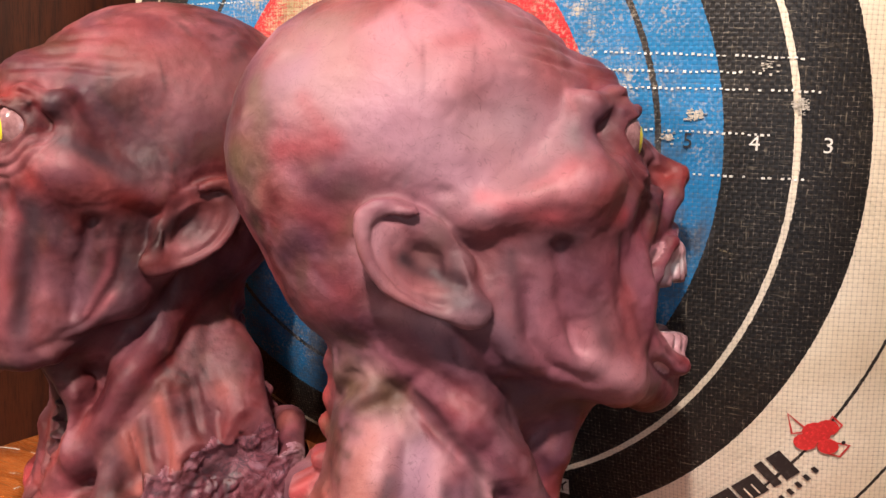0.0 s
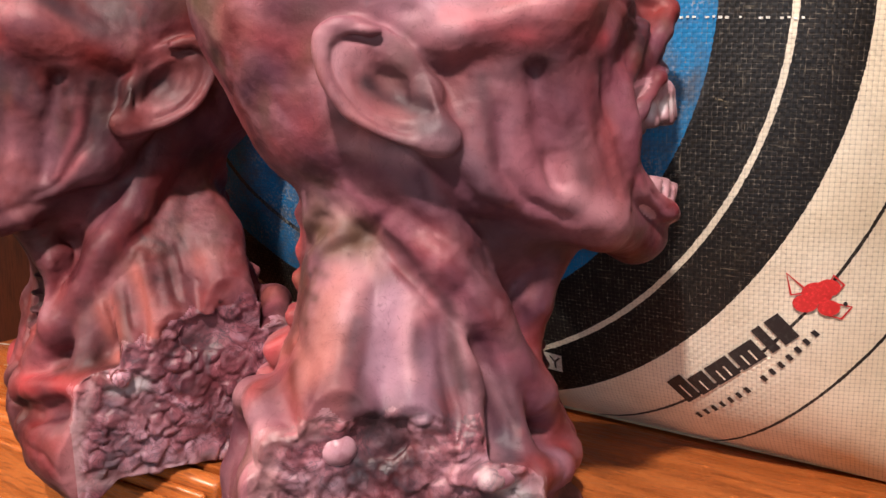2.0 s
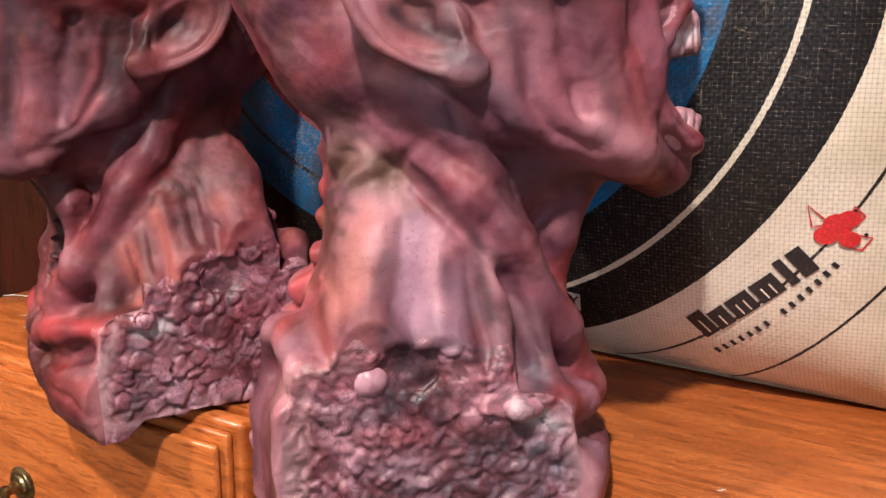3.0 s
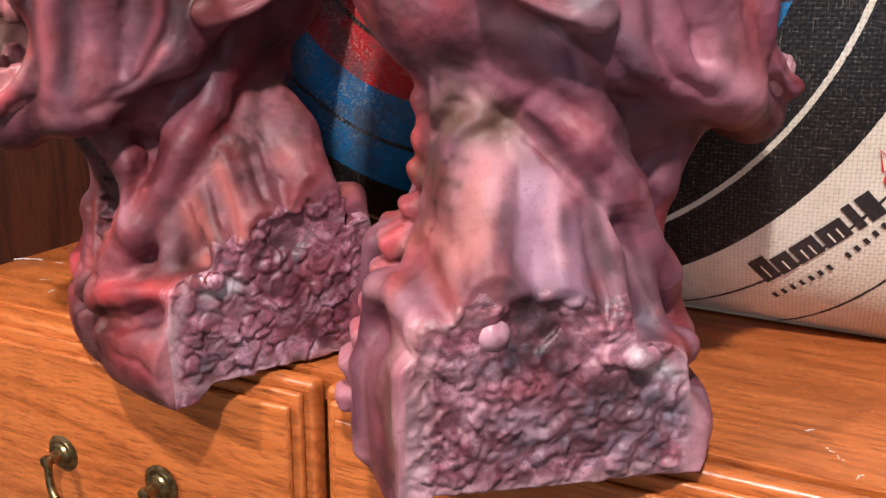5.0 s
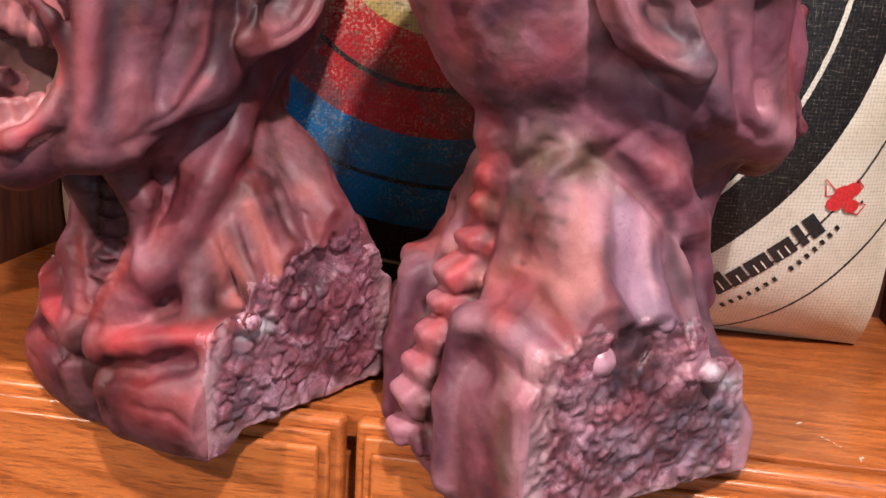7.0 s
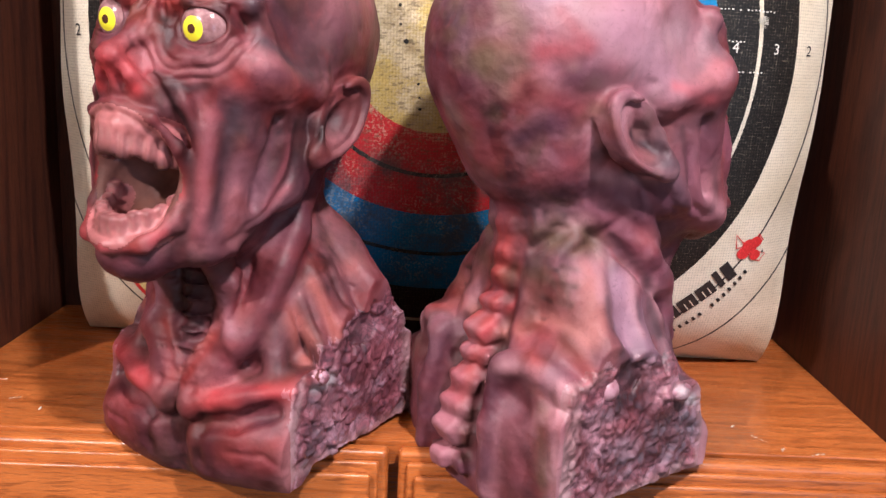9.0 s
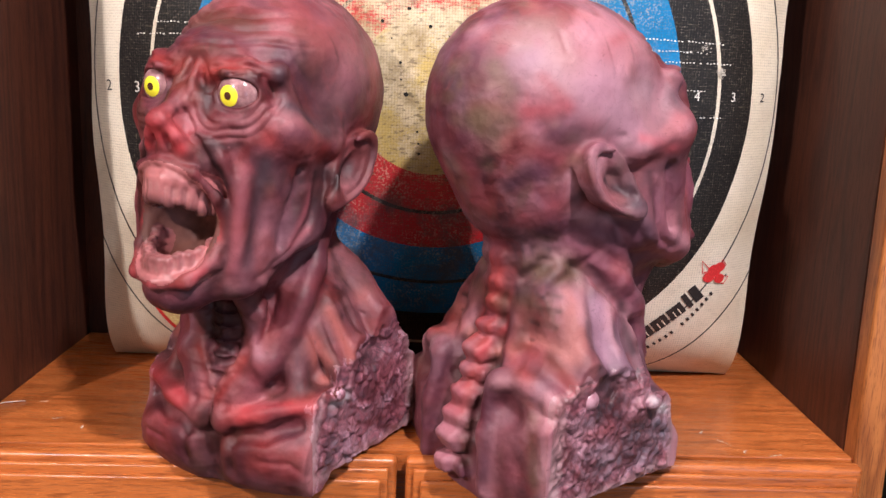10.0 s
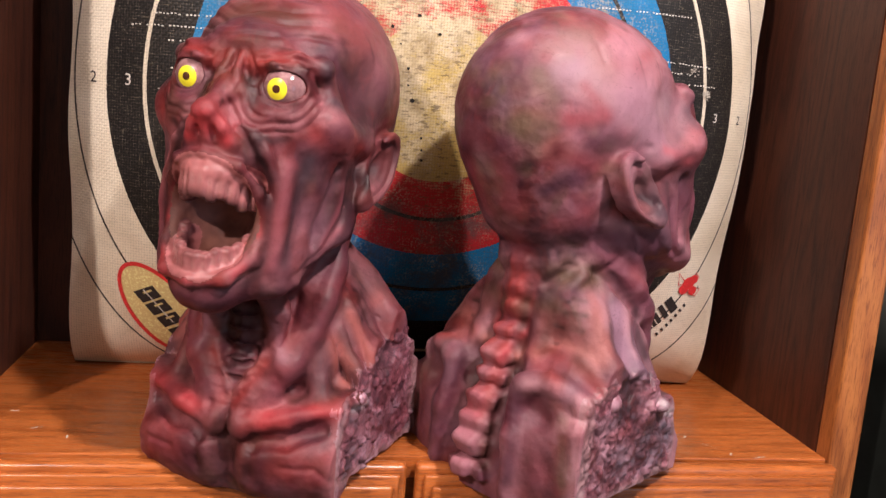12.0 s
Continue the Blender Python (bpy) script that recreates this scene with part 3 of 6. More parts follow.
def join(parts_):
    bm = bmesh.new()
    for p in parts_:
        me = bpy.data.meshes.new("tmp")
        p.to_mesh(me)
        p.free()
        bm.from_mesh(me)
        bpy.data.meshes.remove(me)
    return bm


def emblems():
    # dark word mark as plain blocks, with a row of small bars under it
    a, b = (0.2255, -0.2555), (0.2920, -0.1945)
    marks = [(0.02, 0.0125, 0.020, 0.003), (0.18, 0.0135, 0.0150, 0), (0.38, 0.0185, 0.0150, 0), (0.61, 0.0185, 0.0150, 0), (0.79, 0.0062, 0.0195, 0.002), (0.92, 0.0105, 0.0195, 0.002)]
    for t, w, hh, off in marks:
        x, z, ang = along(a, b, t, off)
        bits = [bar(x, z, w, hh, ang)]
        part("word_mark", on_bag(join(bits)), INK_BLACK, BAG, "black printed block")
        if w > 0.012:
            for k in range(1, 3 if w > 0.015 else 2):
                q = along(a, b, t, off - 0.002)
                dx = (k / (3 if w > 0.015 else 2) - 0.5) * w
                c, sn = math.cos(radians(ang)), math.sin(radians(ang))
                part("letter_slot", on_bag(bar(q[0] + dx * c, q[1] + dx * sn, 0.0012, hh * 0.55, ang, 0, 1), 0.0016), SACK, BAG)
    small = []
    for k in range(15):
        if k == 7:
            continue
        x, z, ang = along((0.234, -0.2755), (0.3055, -0.2005), k / 14 * 1.0, 0.002 - 0.004 * math.sin(math.pi * k / 14))
        small.append(bar(x, z, 0.0030, 0.0045, ang, 0, 0))
    part("small_print", on_bag(join(small)), INK_BLACK, BAG, "row of small dark bars")
    # red lobed badge
    cx, cz = 0.3035, -0.1765
    for k, (dx, dz, r) in enumerate(((0.0, 0.004, 0.0085), (0.006, 0.008, 0.0065), (-0.006, -0.003, 0.0070), (0.007, -0.005, 0.0062))):
        pts = [(cx + dx + r * math.cos(math.tau * i / 14), cz + dz + r * 0.85 * math.sin(math.tau * i / 14)) for i in range(14)]
        part("badge_lobe", on_bag(plate(pts, 1), 0.0009 + 0.0003 * k), INK_RED, BAG, "red printed lobe")
    for pts in ([(-0.006, 0.006), (-0.017, 0.016), (-0.014, 0.002), (-0.006, 0.004)], [(0.006, 0.010), (0.008, 0.016), (0.014, 0.010), (0.010, 0.004)], [(0.010, -0.002), (0.019, -0.004), (0.014, -0.012), (0.006, -0.010)]):
        part("badge_outline", on_bag(strip([(cx + x, cz + z) for x, z in pts], 0.0013, True)), INK_RED, BAG, "red printed outline")
    dot = [(0.3190 + 0.0012 * math.cos(math.tau * i / 10), -0.1785 + 0.0014 * math.sin(math.tau * i / 10)) for i in range(10)]
    part("printed_dot", on_bag(plate(dot, 0)), INK_BLACK, BAG)
    # oval badge with a red edge
    ox, oz, la, sa, ang = -0.258, -0.238, 0.066, 0.030, -50.0
    c, sn = math.cos(radians(ang)), math.sin(radians(ang))

    def oval(k, f=1.0):
        p, q = la * f * math.cos(k), sa * f * math.sin(k)
        return ox + p * c - q * sn, oz + p * sn + q * c

    ring = [oval(math.tau * i / 48) for i in range(48)]
    part("oval_badge", on_bag(plate(ring, 3), 0.0008), INK_YELLOW, BAG, "pale yellow printed oval")
    part("oval_edge", on_bag(strip(ring, 0.0042, True), 0.0014), INK_RED, BAG, "red oval edge")
    for k, (w, hh) in enumerate(((0.015, 0.021), (0.015, 0.021), (0.014, 0.021), (0.014, 0.021))):
        p = (k - 1.5) * 0.0175 - 0.003
        part("badge_block", on_bag(bar(ox + p * c, oz + p * sn, w, hh, ang, 0.25), 0.0014), INK_BLACK, BAG, "black printed block")
        part("badge_slot", on_bag(bar(ox + p * c + 0.0, oz + p * sn + 0.003, 0.0024, 0.009, ang, 0.25, 1), 0.0020), INK_YELLOW, BAG)
    part("badge_stroke", on_bag(strip([(ox - 0.036 * c, oz - 0.036 * sn), (ox, oz + 0.001), (ox + 0.036 * c, oz + 0.036 * sn)], 0.0012), 0.0024), INK_WHITE, BAG)
    # white tag at the foot of the black ring
    tag = [(0.067, -0.2525), (0.1355, -0.2580), (0.1375, -0.2430), (0.067, -0.2375)]
    part("printed_tag", on_bag(plate(tag, 3), 0.0009), INK_WHITE, BAG, "white printed tag")
    part("tag_word", on_bag(lettering("ARCHERY", 0.0150, 0.1025, -0.2480, -4.6, 1.02), 0.0016), INK_BLACK, BAG, "black word on the tag")


emblems()


def wear():
    """Rows of pale needle stitches, arrow holes and frayed spots."""
    rng = random.Random(5)
    for z in (0.107, 0.064, 0.053, 0.042, 0.017, -0.010, -0.042, -0.076, -0.104):
        for side in (-1, 1):
            if side > 0 and z < -0.02:
                continue
            bm = bmesh.new()
            x0, x1 = 0.12 + 0.04 * rng.random(), 0.30 - 0.05 * rng.random()
            k, drift = x0, rng.uniform(-0.004, 0.004)
            while k < x1:
                if rng.random() < 0.86:
                    x = side * k
                    zz = z + drift * (k - x0) / (x1 - x0) + rng.uniform(-0.0004, 0.0004)
                    w, hh = rng.uniform(0.0006, 0.0011), rng.uniform(0.0004, 0.0008)
                    box(bm, (x - w, -0.0005, zz - hh), (x + w, 0.0005, zz + hh))
                k += 0.0036
            part("stitching", on_bag(bm, 0.0004), INK_WHITE, BAG, "line of pale thread")
    spots = [(-0.034, 0.032), (-0.030, 0.102), (-0.033, 0.016), (-0.028, 0.002), (0.012, 0.058), (-0.052, 0.070), (0.236, 0.112)]
    spots += [(rng.gauss(0, 0.05), rng.gauss(0.01, 0.06)) for _ in range(18)]
    for x, z in spots:
        r = rng.uniform(0.0009, 0.0023)
        pts = [(x + r * rng.uniform(0.7, 1.2) * math.cos(math.tau * i / 9), z + r * rng.uniform(0.6, 1.1) * math.sin(math.tau * i / 9)) for i in range(9)]
        # a flat dark disc; the shade inside the hole is only its colour
        part("arrow_hole", on_bag(plate(pts, 0), 0.0007), HOLE, BAG)
    for x, z, n in ((0.281, 0.033, 22), (0.262, 0.055, 6), (0.222, 0.026, 20), (0.207, 0.012, 12), (-0.20, 0.05, 8)):
        bm = bmesh.new()
        for _ in range(n * 3):
            px, pz = x + rng.gauss(0, 0.0026), z + rng.gauss(0, 0.0022)
            w, hh = rng.uniform(0.0003, 0.0010), rng.uniform(0.0002, 0.0006)
            box(bm, (px - w, -0.0006, pz - hh), (px + w, 0.0004, pz + hh))
        part("frayed_spot", on_bag(bm, 0.0006), INK_STRAND, BAG, "frayed pale strands")


wear()


def scuffs():
    rng = random.Random(3)
    for x, y, ln, ang in ((0.305, 0.036, 0.014, 130), (0.345, 0.010, 0.010, 20), (0.318, 0.016, 0.006, 70), (-0.33, 0.05, 0.008, 30), (-0.30, 0.03, 0.006, 100), (0.29, 0.06, 0.005, 40), (-0.36, 0.09, 0.006, 10)):
        bm = bmesh.new()
        c, sn = math.cos(radians(ang)), math.sin(radians(ang))
        for k in range(6):
            t = (k / 5 - 0.5) * ln
            px, py = x + t * c + rng.gauss(0, 0.0004), y + t * sn + rng.gauss(0, 0.0004)
            w = rng.uniform(0.0003, 0.0008)
            box(bm, (px - w, py - w * 0.6, TOP + 0.0001), (px + w, py + w * 0.6, TOP + 0.0004))
        tagged(part("plaster_crumbs", bm, INK_WHITE), "tiny pale crumbs lying on the oak shelf", "crumbs", "crumbs on the shelf", "stuff")


scuffs()


def white_thread():
    pts = [(-0.402 + 0.006 * k + 0.001 * math.sin(k * 2.2), 0.075 + 0.0035 * k + 0.002 * math.sin(k * 1.3), TOP + 0.0012 + 0.0006 * (k % 2)) for k in range(5)]
    tagged(part("white_thread", tube(bmesh.new(), pts, 0.0005, 6), INK_WHITE, smooth=60), "short white thread lying on the shelf", "thread")


white_thread()



# ---- the busts ----
def smoothstep(a, lo, hi):
    t = np.clip((a - lo) / (hi - lo), 0, 1)
    return t * t * (3 - 2 * t)


def gum_at(a, up):
    """A point of the gum's bow, by its angle from the middle."""
    if up:
        return 0.0322 * math.sin(a), 0.099 + 0.058 * math.cos(a), 0.2595 + 0.019 * math.cos(a)
    return 0.0328 * math.sin(a), 0.102 + 0.058 * math.cos(a), 0.2280 - 0.018 * math.cos(a)


def teeth(up):
    """Middle and half sizes of the six teeth on one side of a jaw."""
    for i in range(6):
        a = (i + 0.5) / 5.5 * 1.10
        w = (0.0045 if up else 0.0042) * (1 + 0.12 * math.sin(i * 2.7 + up))
        x, f, z = gum_at(a, up)
        drop = -0.0080 if up else 0.0072
        yield (x, f + 0.0030 * math.cos(a), z + drop + 0.0010 * math.sin(i * 4.1)), (w, 0.0050, 0.0104 + 0.0010 * math.sin(i * 1.9) if up else 0.0074)


def sculpt(hang):
    """One head and chest, modelled as a blended solid in a half grid and mirrored. Axes: x to its left, f forward, z up.
    hang: +1 lets the front of the foot sag over the shelf edge, -1 the back."""
    h = 0.0014
    xs = ((np.arange(85) + 0.5) * h).astype(np.float32)
    fs = (-0.150 + np.arange(260) * h).astype(np.float32)
    zs = (-0.0217 + np.arange(340) * h).astype(np.float32)
    d = np.full((len(xs), len(fs), len(zs)), 0.04, np.float32)

    def window(lo, hi, pad=0.03):
        sl = []
        for arr, a, b in zip((xs, fs, zs), lo, hi):
            i, j = np.searchsorted(arr, (a - pad, b + pad))
            sl.append(slice(int(i), int(j)))
        w = tuple(sl)
        return w, xs[w[0]][:, None, None], fs[w[1]][None, :, None], zs[w[2]][None, None, :]

    def smin(a, b, k):
        t = np.maximum(k - np.abs(a - b), 0) / k
        return np.minimum(a, b) - t * t * k * 0.25

    def put(w, e, k, cut):
        if e.size:
            d[w] = -smin(-d[w], e, k) if cut else smin(d[w], e, k)

    def ell(c, r, k=0.012, cut=False, tilt=0.0):
        m = max(r)
        w, x, f, z = window([v - m for v in c], [v + m for v in c])
        x, f, z = x - c[0], f - c[1], z - c[2]
        if tilt:
            ca, sa = math.cos(radians(tilt)), math.sin(radians(tilt))
            f, z = f * ca + z * sa, -f * sa + z * ca
        k0 = np.sqrt((x / r[0]) ** 2 + (f / r[1]) ** 2 + (z / r[2]) ** 2)
        k1 = np.sqrt((x / r[0] ** 2) ** 2 + (f / r[1] ** 2) ** 2 + (z / r[2] ** 2) ** 2) + 1e-6
        e = k0 * (k0 - 1) / k1
        put(w, e, k, bool(cut))

    def cap(a, b, ra, rb=None, k=0.010, cut=False):
        rb = ra if rb is None else rb
        m = max(ra, rb)
        w, x, f, z = window([min(p, q) - m for p, q in zip(a, b)], [max(p, q) + m for p, q in zip(a, b)])
        ba = [q - p for p, q in zip(a, b)]
        px, pf, pz = x - a[0], f - a[1], z - a[2]
        t = np.clip((px * ba[0] + pf * ba[1] + pz * ba[2]) / (sum(v * v for v in ba) + 1e-9), 0, 1)
        e = np.sqrt((px - ba[0] * t) ** 2 + (pf - ba[1] * t) ** 2 + (pz - ba[2] * t) ** 2) - (ra + (rb - ra) * t)
        put(w, e, k, cut)

    def block(c, r, soft, tilt, k):
        m = max(r) * 1.6
        w, x, f, z = window([v - m for v in c], [v + m for v in c])
        x, f, z = np.abs(x - c[0]), f - c[1], z - c[2]
        ca, sa = math.cos(radians(tilt)), math.sin(radians(tilt))
        f, z = f * ca + z * sa, -f * sa + z * ca
        o = [x - r[0] + soft, np.abs(f) - r[1] + soft, np.abs(z) - r[2] + soft]
        e = np.sqrt(sum(np.maximum(v, 0) ** 2 for v in o)) + np.minimum(np.maximum(np.maximum(o[0], o[1]), o[2]), 0) - soft
        put(w, e, k, False)

    def chain(pts, r, k=0.008, cut=False):
        rs = r if isinstance(r, (list, tuple)) else [r] * len(pts)
        for a, b, ra, rb in zip(pts, pts[1:], rs, rs[1:]):
            cap(a, b, ra, rb, k, cut)

    # skull
    ell((0, -0.017, 0.334), (0.086, 0.106, 0.099), 0.02)
    ell((0, 0.024, 0.350), (0.078, 0.080, 0.072), 0.03)
    ell((0, 0.056, 0.300), (0.064, 0.064, 0.060), 0.03)
    # nape, neck and chest
    ell((0, 0.000, 0.245), (0.060, 0.062, 0.045), 0.03)
    ell((0, -0.030, 0.258), (0.052, 0.050, 0.034), 0.04)
    ell((0, 0.018, 0.165), (0.048, 0.062, 0.110), 0.03)
    ell((0, -0.018, 0.172), (0.042, 0.040, 0.072), 0.016)
    ell((0, 0.006, 0.066), (0.088, 0.080, 0.086), 0.03)
    w, x, f, z = window((0, -0.12, -0.05), (0.13, 0.14, 0.12), 0.05)
    front = 0.094 - 0.0014 * np.clip((x - 0.02) / 0.01, 0, 8)
    back = -0.078 + 0.0025 * np.clip((x - 0.05) / 0.01, 0, 6)
    q = [np.abs(x) - 0.114, np.maximum(f - front + 0.2 * np.maximum(z - 0.03, 0), back - f), np.abs(z - 0.020) - 0.049]
    e = np.sqrt(sum(np.maximum(v, 0) ** 2 for v in q)) + np.minimum(np.maximum(np.maximum(q[0], q[1]), q[2]), 0) - 0.010
    put(w, e, 0.03, False)
    # shoulder slopes
    up_ = 0.013 if hang > 0 else 0.0
    chain([(0.030, -0.024, 0.200), (0.060, -0.026, 0.146 + up_), (0.114, -0.022, 0.088 + up_)], [0.017, 0.019, 0.020], 0.02)
    if hang < 0:
        ell((0.066, -0.050, 0.094), (0.028, 0.022, 0.030), 0.02)
    chain([(0.040, 0.012, 0.170), (0.068, 0.016, 0.115), (0.112, 0.018, 0.088)], [0.013, 0.015, 0.018], 0.02)
    # breast
    ell((0.050, 0.088, 0.020), (0.046, 0.027, 0.028), 0.016)
    cap((0.024, 0.102, 0.006), (0.085, 0.086, 0.008), 0.014, 0.012, 0.018)
    cap((0.022, 0.110, 0.026), (0.078, 0.096, 0.030), 0.008, 0.007, 0.016)
    cap((0, 0.134, 0.090), (0, 0.131, -0.005), 0.008, 0.009, 0.012, True)
    # hollows over and under the collar bones, then the cords
    ell((0.050, 0.088, 0.094), (0.018, 0.022, 0.020), 0.010, True)
    ell((0.012, 0.112, 0.118), (0.009, 0.022, 0.042), 0.008, True)
    ell((0.082, 0.062, 0.106), (0.010, 0.012, 0.014), 0.010, True)
    chain([(0.020, 0.119, 0.041), (0.055, 0.107, 0.044), (0.082, 0.090, 0.052)], [0.0055, 0.006, 0.004], 0.007, True)
    chain([(0.014, 0.107, 0.050), (0.050, 0.098, 0.059), (0.108, 0.060, 0.074)], [0.0115, 0.010, 0.0105], 0.005)
    chain([(0.048, 0.030, 0.185), (0.058, 0.060, 0.122), (0.074, 0.078, 0.068)], [0.009, 0.0095, 0.008], 0.008)
    ell((0.056, 0.012, 0.120), (0.028, 0.044, 0.062), 0.016)
    chain([(0.056, 0.020, 0.178), (0.070, 0.040, 0.128), (0.098, 0.048, 0.084)], [0.008, 0.010, 0.008], 0.006)
    chain([(0.054, 0.000, 0.185), (0.070, 0.010, 0.140), (0.096, 0.016, 0.104)], [0.008, 0.010, 0.009], 0.009)
    ell((0.014, 0.050, 0.150), (0.020, 0.026, 0.050), 0.012)
    ell((0.048, 0.056, 0.098), (0.024, 0.020, 0.032), 0.008)
    # windpipe with rings
    chain([(0, 0.072, 0.185), (0, 0.072, 0.130), (0, 0.087, 0.070)], [0.016, 0.015, 0.014], 0.008)
    for i in range(8):
        t = i / 7
        ell((0, 0.072 + 0.017 * t, 0.158 - 0.090 * t), (0.0165, 0.0165, 0.0042), 0.003)
    # back: spine, blades and cords
    chain([(0.024, -0.032, 0.232), (0.030, -0.036, 0.160), (0.036, -0.060, 0.095)], [0.014, 0.014, 0.014], 0.012)
    ell((0.068, -0.066, 0.040), (0.026, 0.022, 0.060), 0.014)
    chain([(0.040, -0.074, 0.062), (0.050, -0.076, 0.098), (0.074, -0.068, 0.106), (0.104, -0.054, 0.088)], [0.010, 0.012, 0.010, 0.011], 0.008)
    chain([(0.044, -0.080, 0.096), (0.046, -0.088, 0.050), (0.050, -0.088, 0.0)], [0.009, 0.010, 0.010], 0.009)
    ell((0.070, -0.086, 0.080), (0.013, 0.009, 0.010), 0.016, True)
    cap((0.022, -0.062, 0.190), (0.022, -0.070, 0.110), 0.006, 0.007, 0.010, True)
    cap((0.022, -0.072, 0.110), (0.028, -0.104, 0.010), 0.008, 0.009, 0.012, True)
    cap((0.052, -0.040, 0.200), (0.030, -0.050, 0.185), 0.006, 0.004, 0.008, True)
    for i in range(11):
        t = i / 10
        fz = 0.220 - 0.208 * t
        rr = 0.0085 + 0.0040 * t
        tip = np.interp(fz, [0.012, 0.032, 0.066, 0.098, 0.134, 0.168, 0.217], [-0.112, -0.109, -0.103, -0.089, -0.071, -0.068, -0.061])
        ff = float(tip) + rr
        wob = 0.0012 * math.sin(i * 2.3)
        block((0, ff + 0.004 + 0.002 * math.sin(i * 4.7), fz + 1.2 * wob), (rr * (1.10 + 0.28 * math.sin(i * 1.7)), rr * (1.02 + 0.22 * math.sin(i * 5.3)), rr * (0.78 + 0.12 * math.sin(i * 2.9))), 0.0058, 24 + 26 * math.sin(i * 3.1), 0.004)
        block((rr * 1.35, ff + 0.010, fz - 0.003 + wob), (rr * 0.55, rr * 0.8, rr * 0.62), 0.0045, 10, 0.006)
    # face: brow, sockets, lids
    chain([(0.006, 0.112, 0.350), (0.024, 0.113, 0.360), (0.046, 0.106, 0.3655), (0.063, 0.092, 0.360)], [0.0060, 0.0056, 0.0050, 0.006], 0.014)
    chain([(0.063, 0.084, 0.360), (0.0670, 0.077, 0.340), (0.070, 0.090, 0.319)], [0.0065, 0.0060, 0.008], 0.014)
    ell((0, 0.097, 0.374), (0.034, 0.020, 0.020), 0.014)
    ell((0.0405, 0.134, 0.344), (0.0240, 0.030, 0.0185), 0.006, True)
    ell((0.059, 0.131, 0.344), (0.016, 0.025, 0.0145), 0.007, True)
    ell((0.0395, 0.1045, 0.344), (0.0222, 0.0222, 0.0222), 0.004)
    ell((0.0415, 0.136, 0.3450), (0.0180, 0.028, 0.0140), 0.003, True)
    ell((0.0495, 0.133, 0.3445), (0.0175, 0.030, 0.0120), 0.003, True)
    # heavy bags in three rolls under the eye
    chain([(0.018, 0.116, 0.333), (0.034, 0.125, 0.322), (0.050, 0.119, 0.323), (0.060, 0.106, 0.331)], [0.0042, 0.0050, 0.0046, 0.0036], 0.004)
    chain([(0.016, 0.118, 0.326), (0.034, 0.125, 0.3135), (0.052, 0.116, 0.315)], [0.0038, 0.0048, 0.0042], 0.004)
    chain([(0.018, 0.120, 0.318), (0.036, 0.123, 0.305), (0.052, 0.113, 0.307)], [0.0036, 0.0042, 0.0038], 0.004)
    chain([(0.018, 0.117, 0.355), (0.034, 0.121, 0.3610), (0.056, 0.108, 0.3585)], [0.0030, 0.0034, 0.003], 0.003)
    chain([(0.022, 0.121, 0.3645), (0.044, 0.117, 0.3690), (0.064, 0.101, 0.3645)], [0.0018, 0.0020, 0.0018], 0.003, True)
    # frown folds at the root of the nose
    chain([(0.005, 0.118, 0.366), (0.007, 0.126, 0.352), (0.010, 0.130, 0.338)], [0.0030, 0.0042, 0.0034], 0.003)
    chain([(0.014, 0.115, 0.352), (0.015, 0.122, 0.340), (0.016, 0.126, 0.328)], [0.0030, 0.0038, 0.0032], 0.004)
    ell((0, 0.100, 0.303), (0.040, 0.044, 0.042), 0.015)
    chain([(0, 0.108, 0.352), (0, 0.132, 0.338), (0, 0.159, 0.3260)], [0.0080, 0.0062, 0.0058], 0.010)
    chain([(0.003, 0.158, 0.3250), (0.0115, 0.152, 0.311), (0.0165, 0.146, 0.3015)], [0.0056, 0.0056, 0.0052], 0.004)
    cap((0, 0.160, 0.3225), (0, 0.152, 0.302), 0.0048, 0.0036, 0.004)
    ell((0, 0.142, 0.311), (0.011, 0.014, 0.014), 0.006)
    ell((0.0068, 0.161, 0.3045), (0.0040, 0.010, 0.0075), 0.003, True)
    chain([(0.057, 0.097, 0.316), (0.0690, 0.080, 0.3120), (0.079, 0.028, 0.298)], [0.0115, 0.0110, 0.0070], 0.030)
    ell((0.098, 0.052, 0.350), (0.024, 0.032, 0.026), 0.022, True)
    # muzzle and jaw
    ell((0, 0.108, 0.290), (0.044, 0.044, 0.022), 0.014)
    chain([(0.074, 0.014, 0.262), (0.068, 0.050, 0.228), (0.044, 0.116, 0.204), (0.010, 0.144, 0.195)], [0.013, 0.015, 0.0145, 0.0155], 0.012)
    ell((0, 0.142, 0.193), (0.025, 0.021, 0.0180), 0.012)
    ell((0, 0.083, 0.227), (0.052, 0.074, 0.042), 0.015)
    ell((0.048, 0.094, 0.248), (0.013, 0.040, 0.050), 0.014)
    ell((0.064, 0.056, 0.266), (0.012, 0.030, 0.038), 0.014)
    ell((0.024, 0.052, 0.203), (0.033, 0.050, 0.036), 0.014)
    ell((0.034, 0.016, 0.218), (0.031, 0.034, 0.030), 0.018)
    ell((0, 0.106, 0.166), (0.026, 0.030, 0.010), 0.012, True)
    # the chewing muscle's smooth pad, and the cheek before it
    ell((0.056, 0.074, 0.286), (0.0180, 0.030, 0.032), 0.020)
    ell((0.064, 0.050, 0.250), (0.0165, 0.026, 0.038), 0.010)
    chain([(0.0770, 0.074, 0.282), (0.0760, 0.080, 0.256), (0.0670, 0.088, 0.226)], [0.0030, 0.0040, 0.0040], 0.010, True)
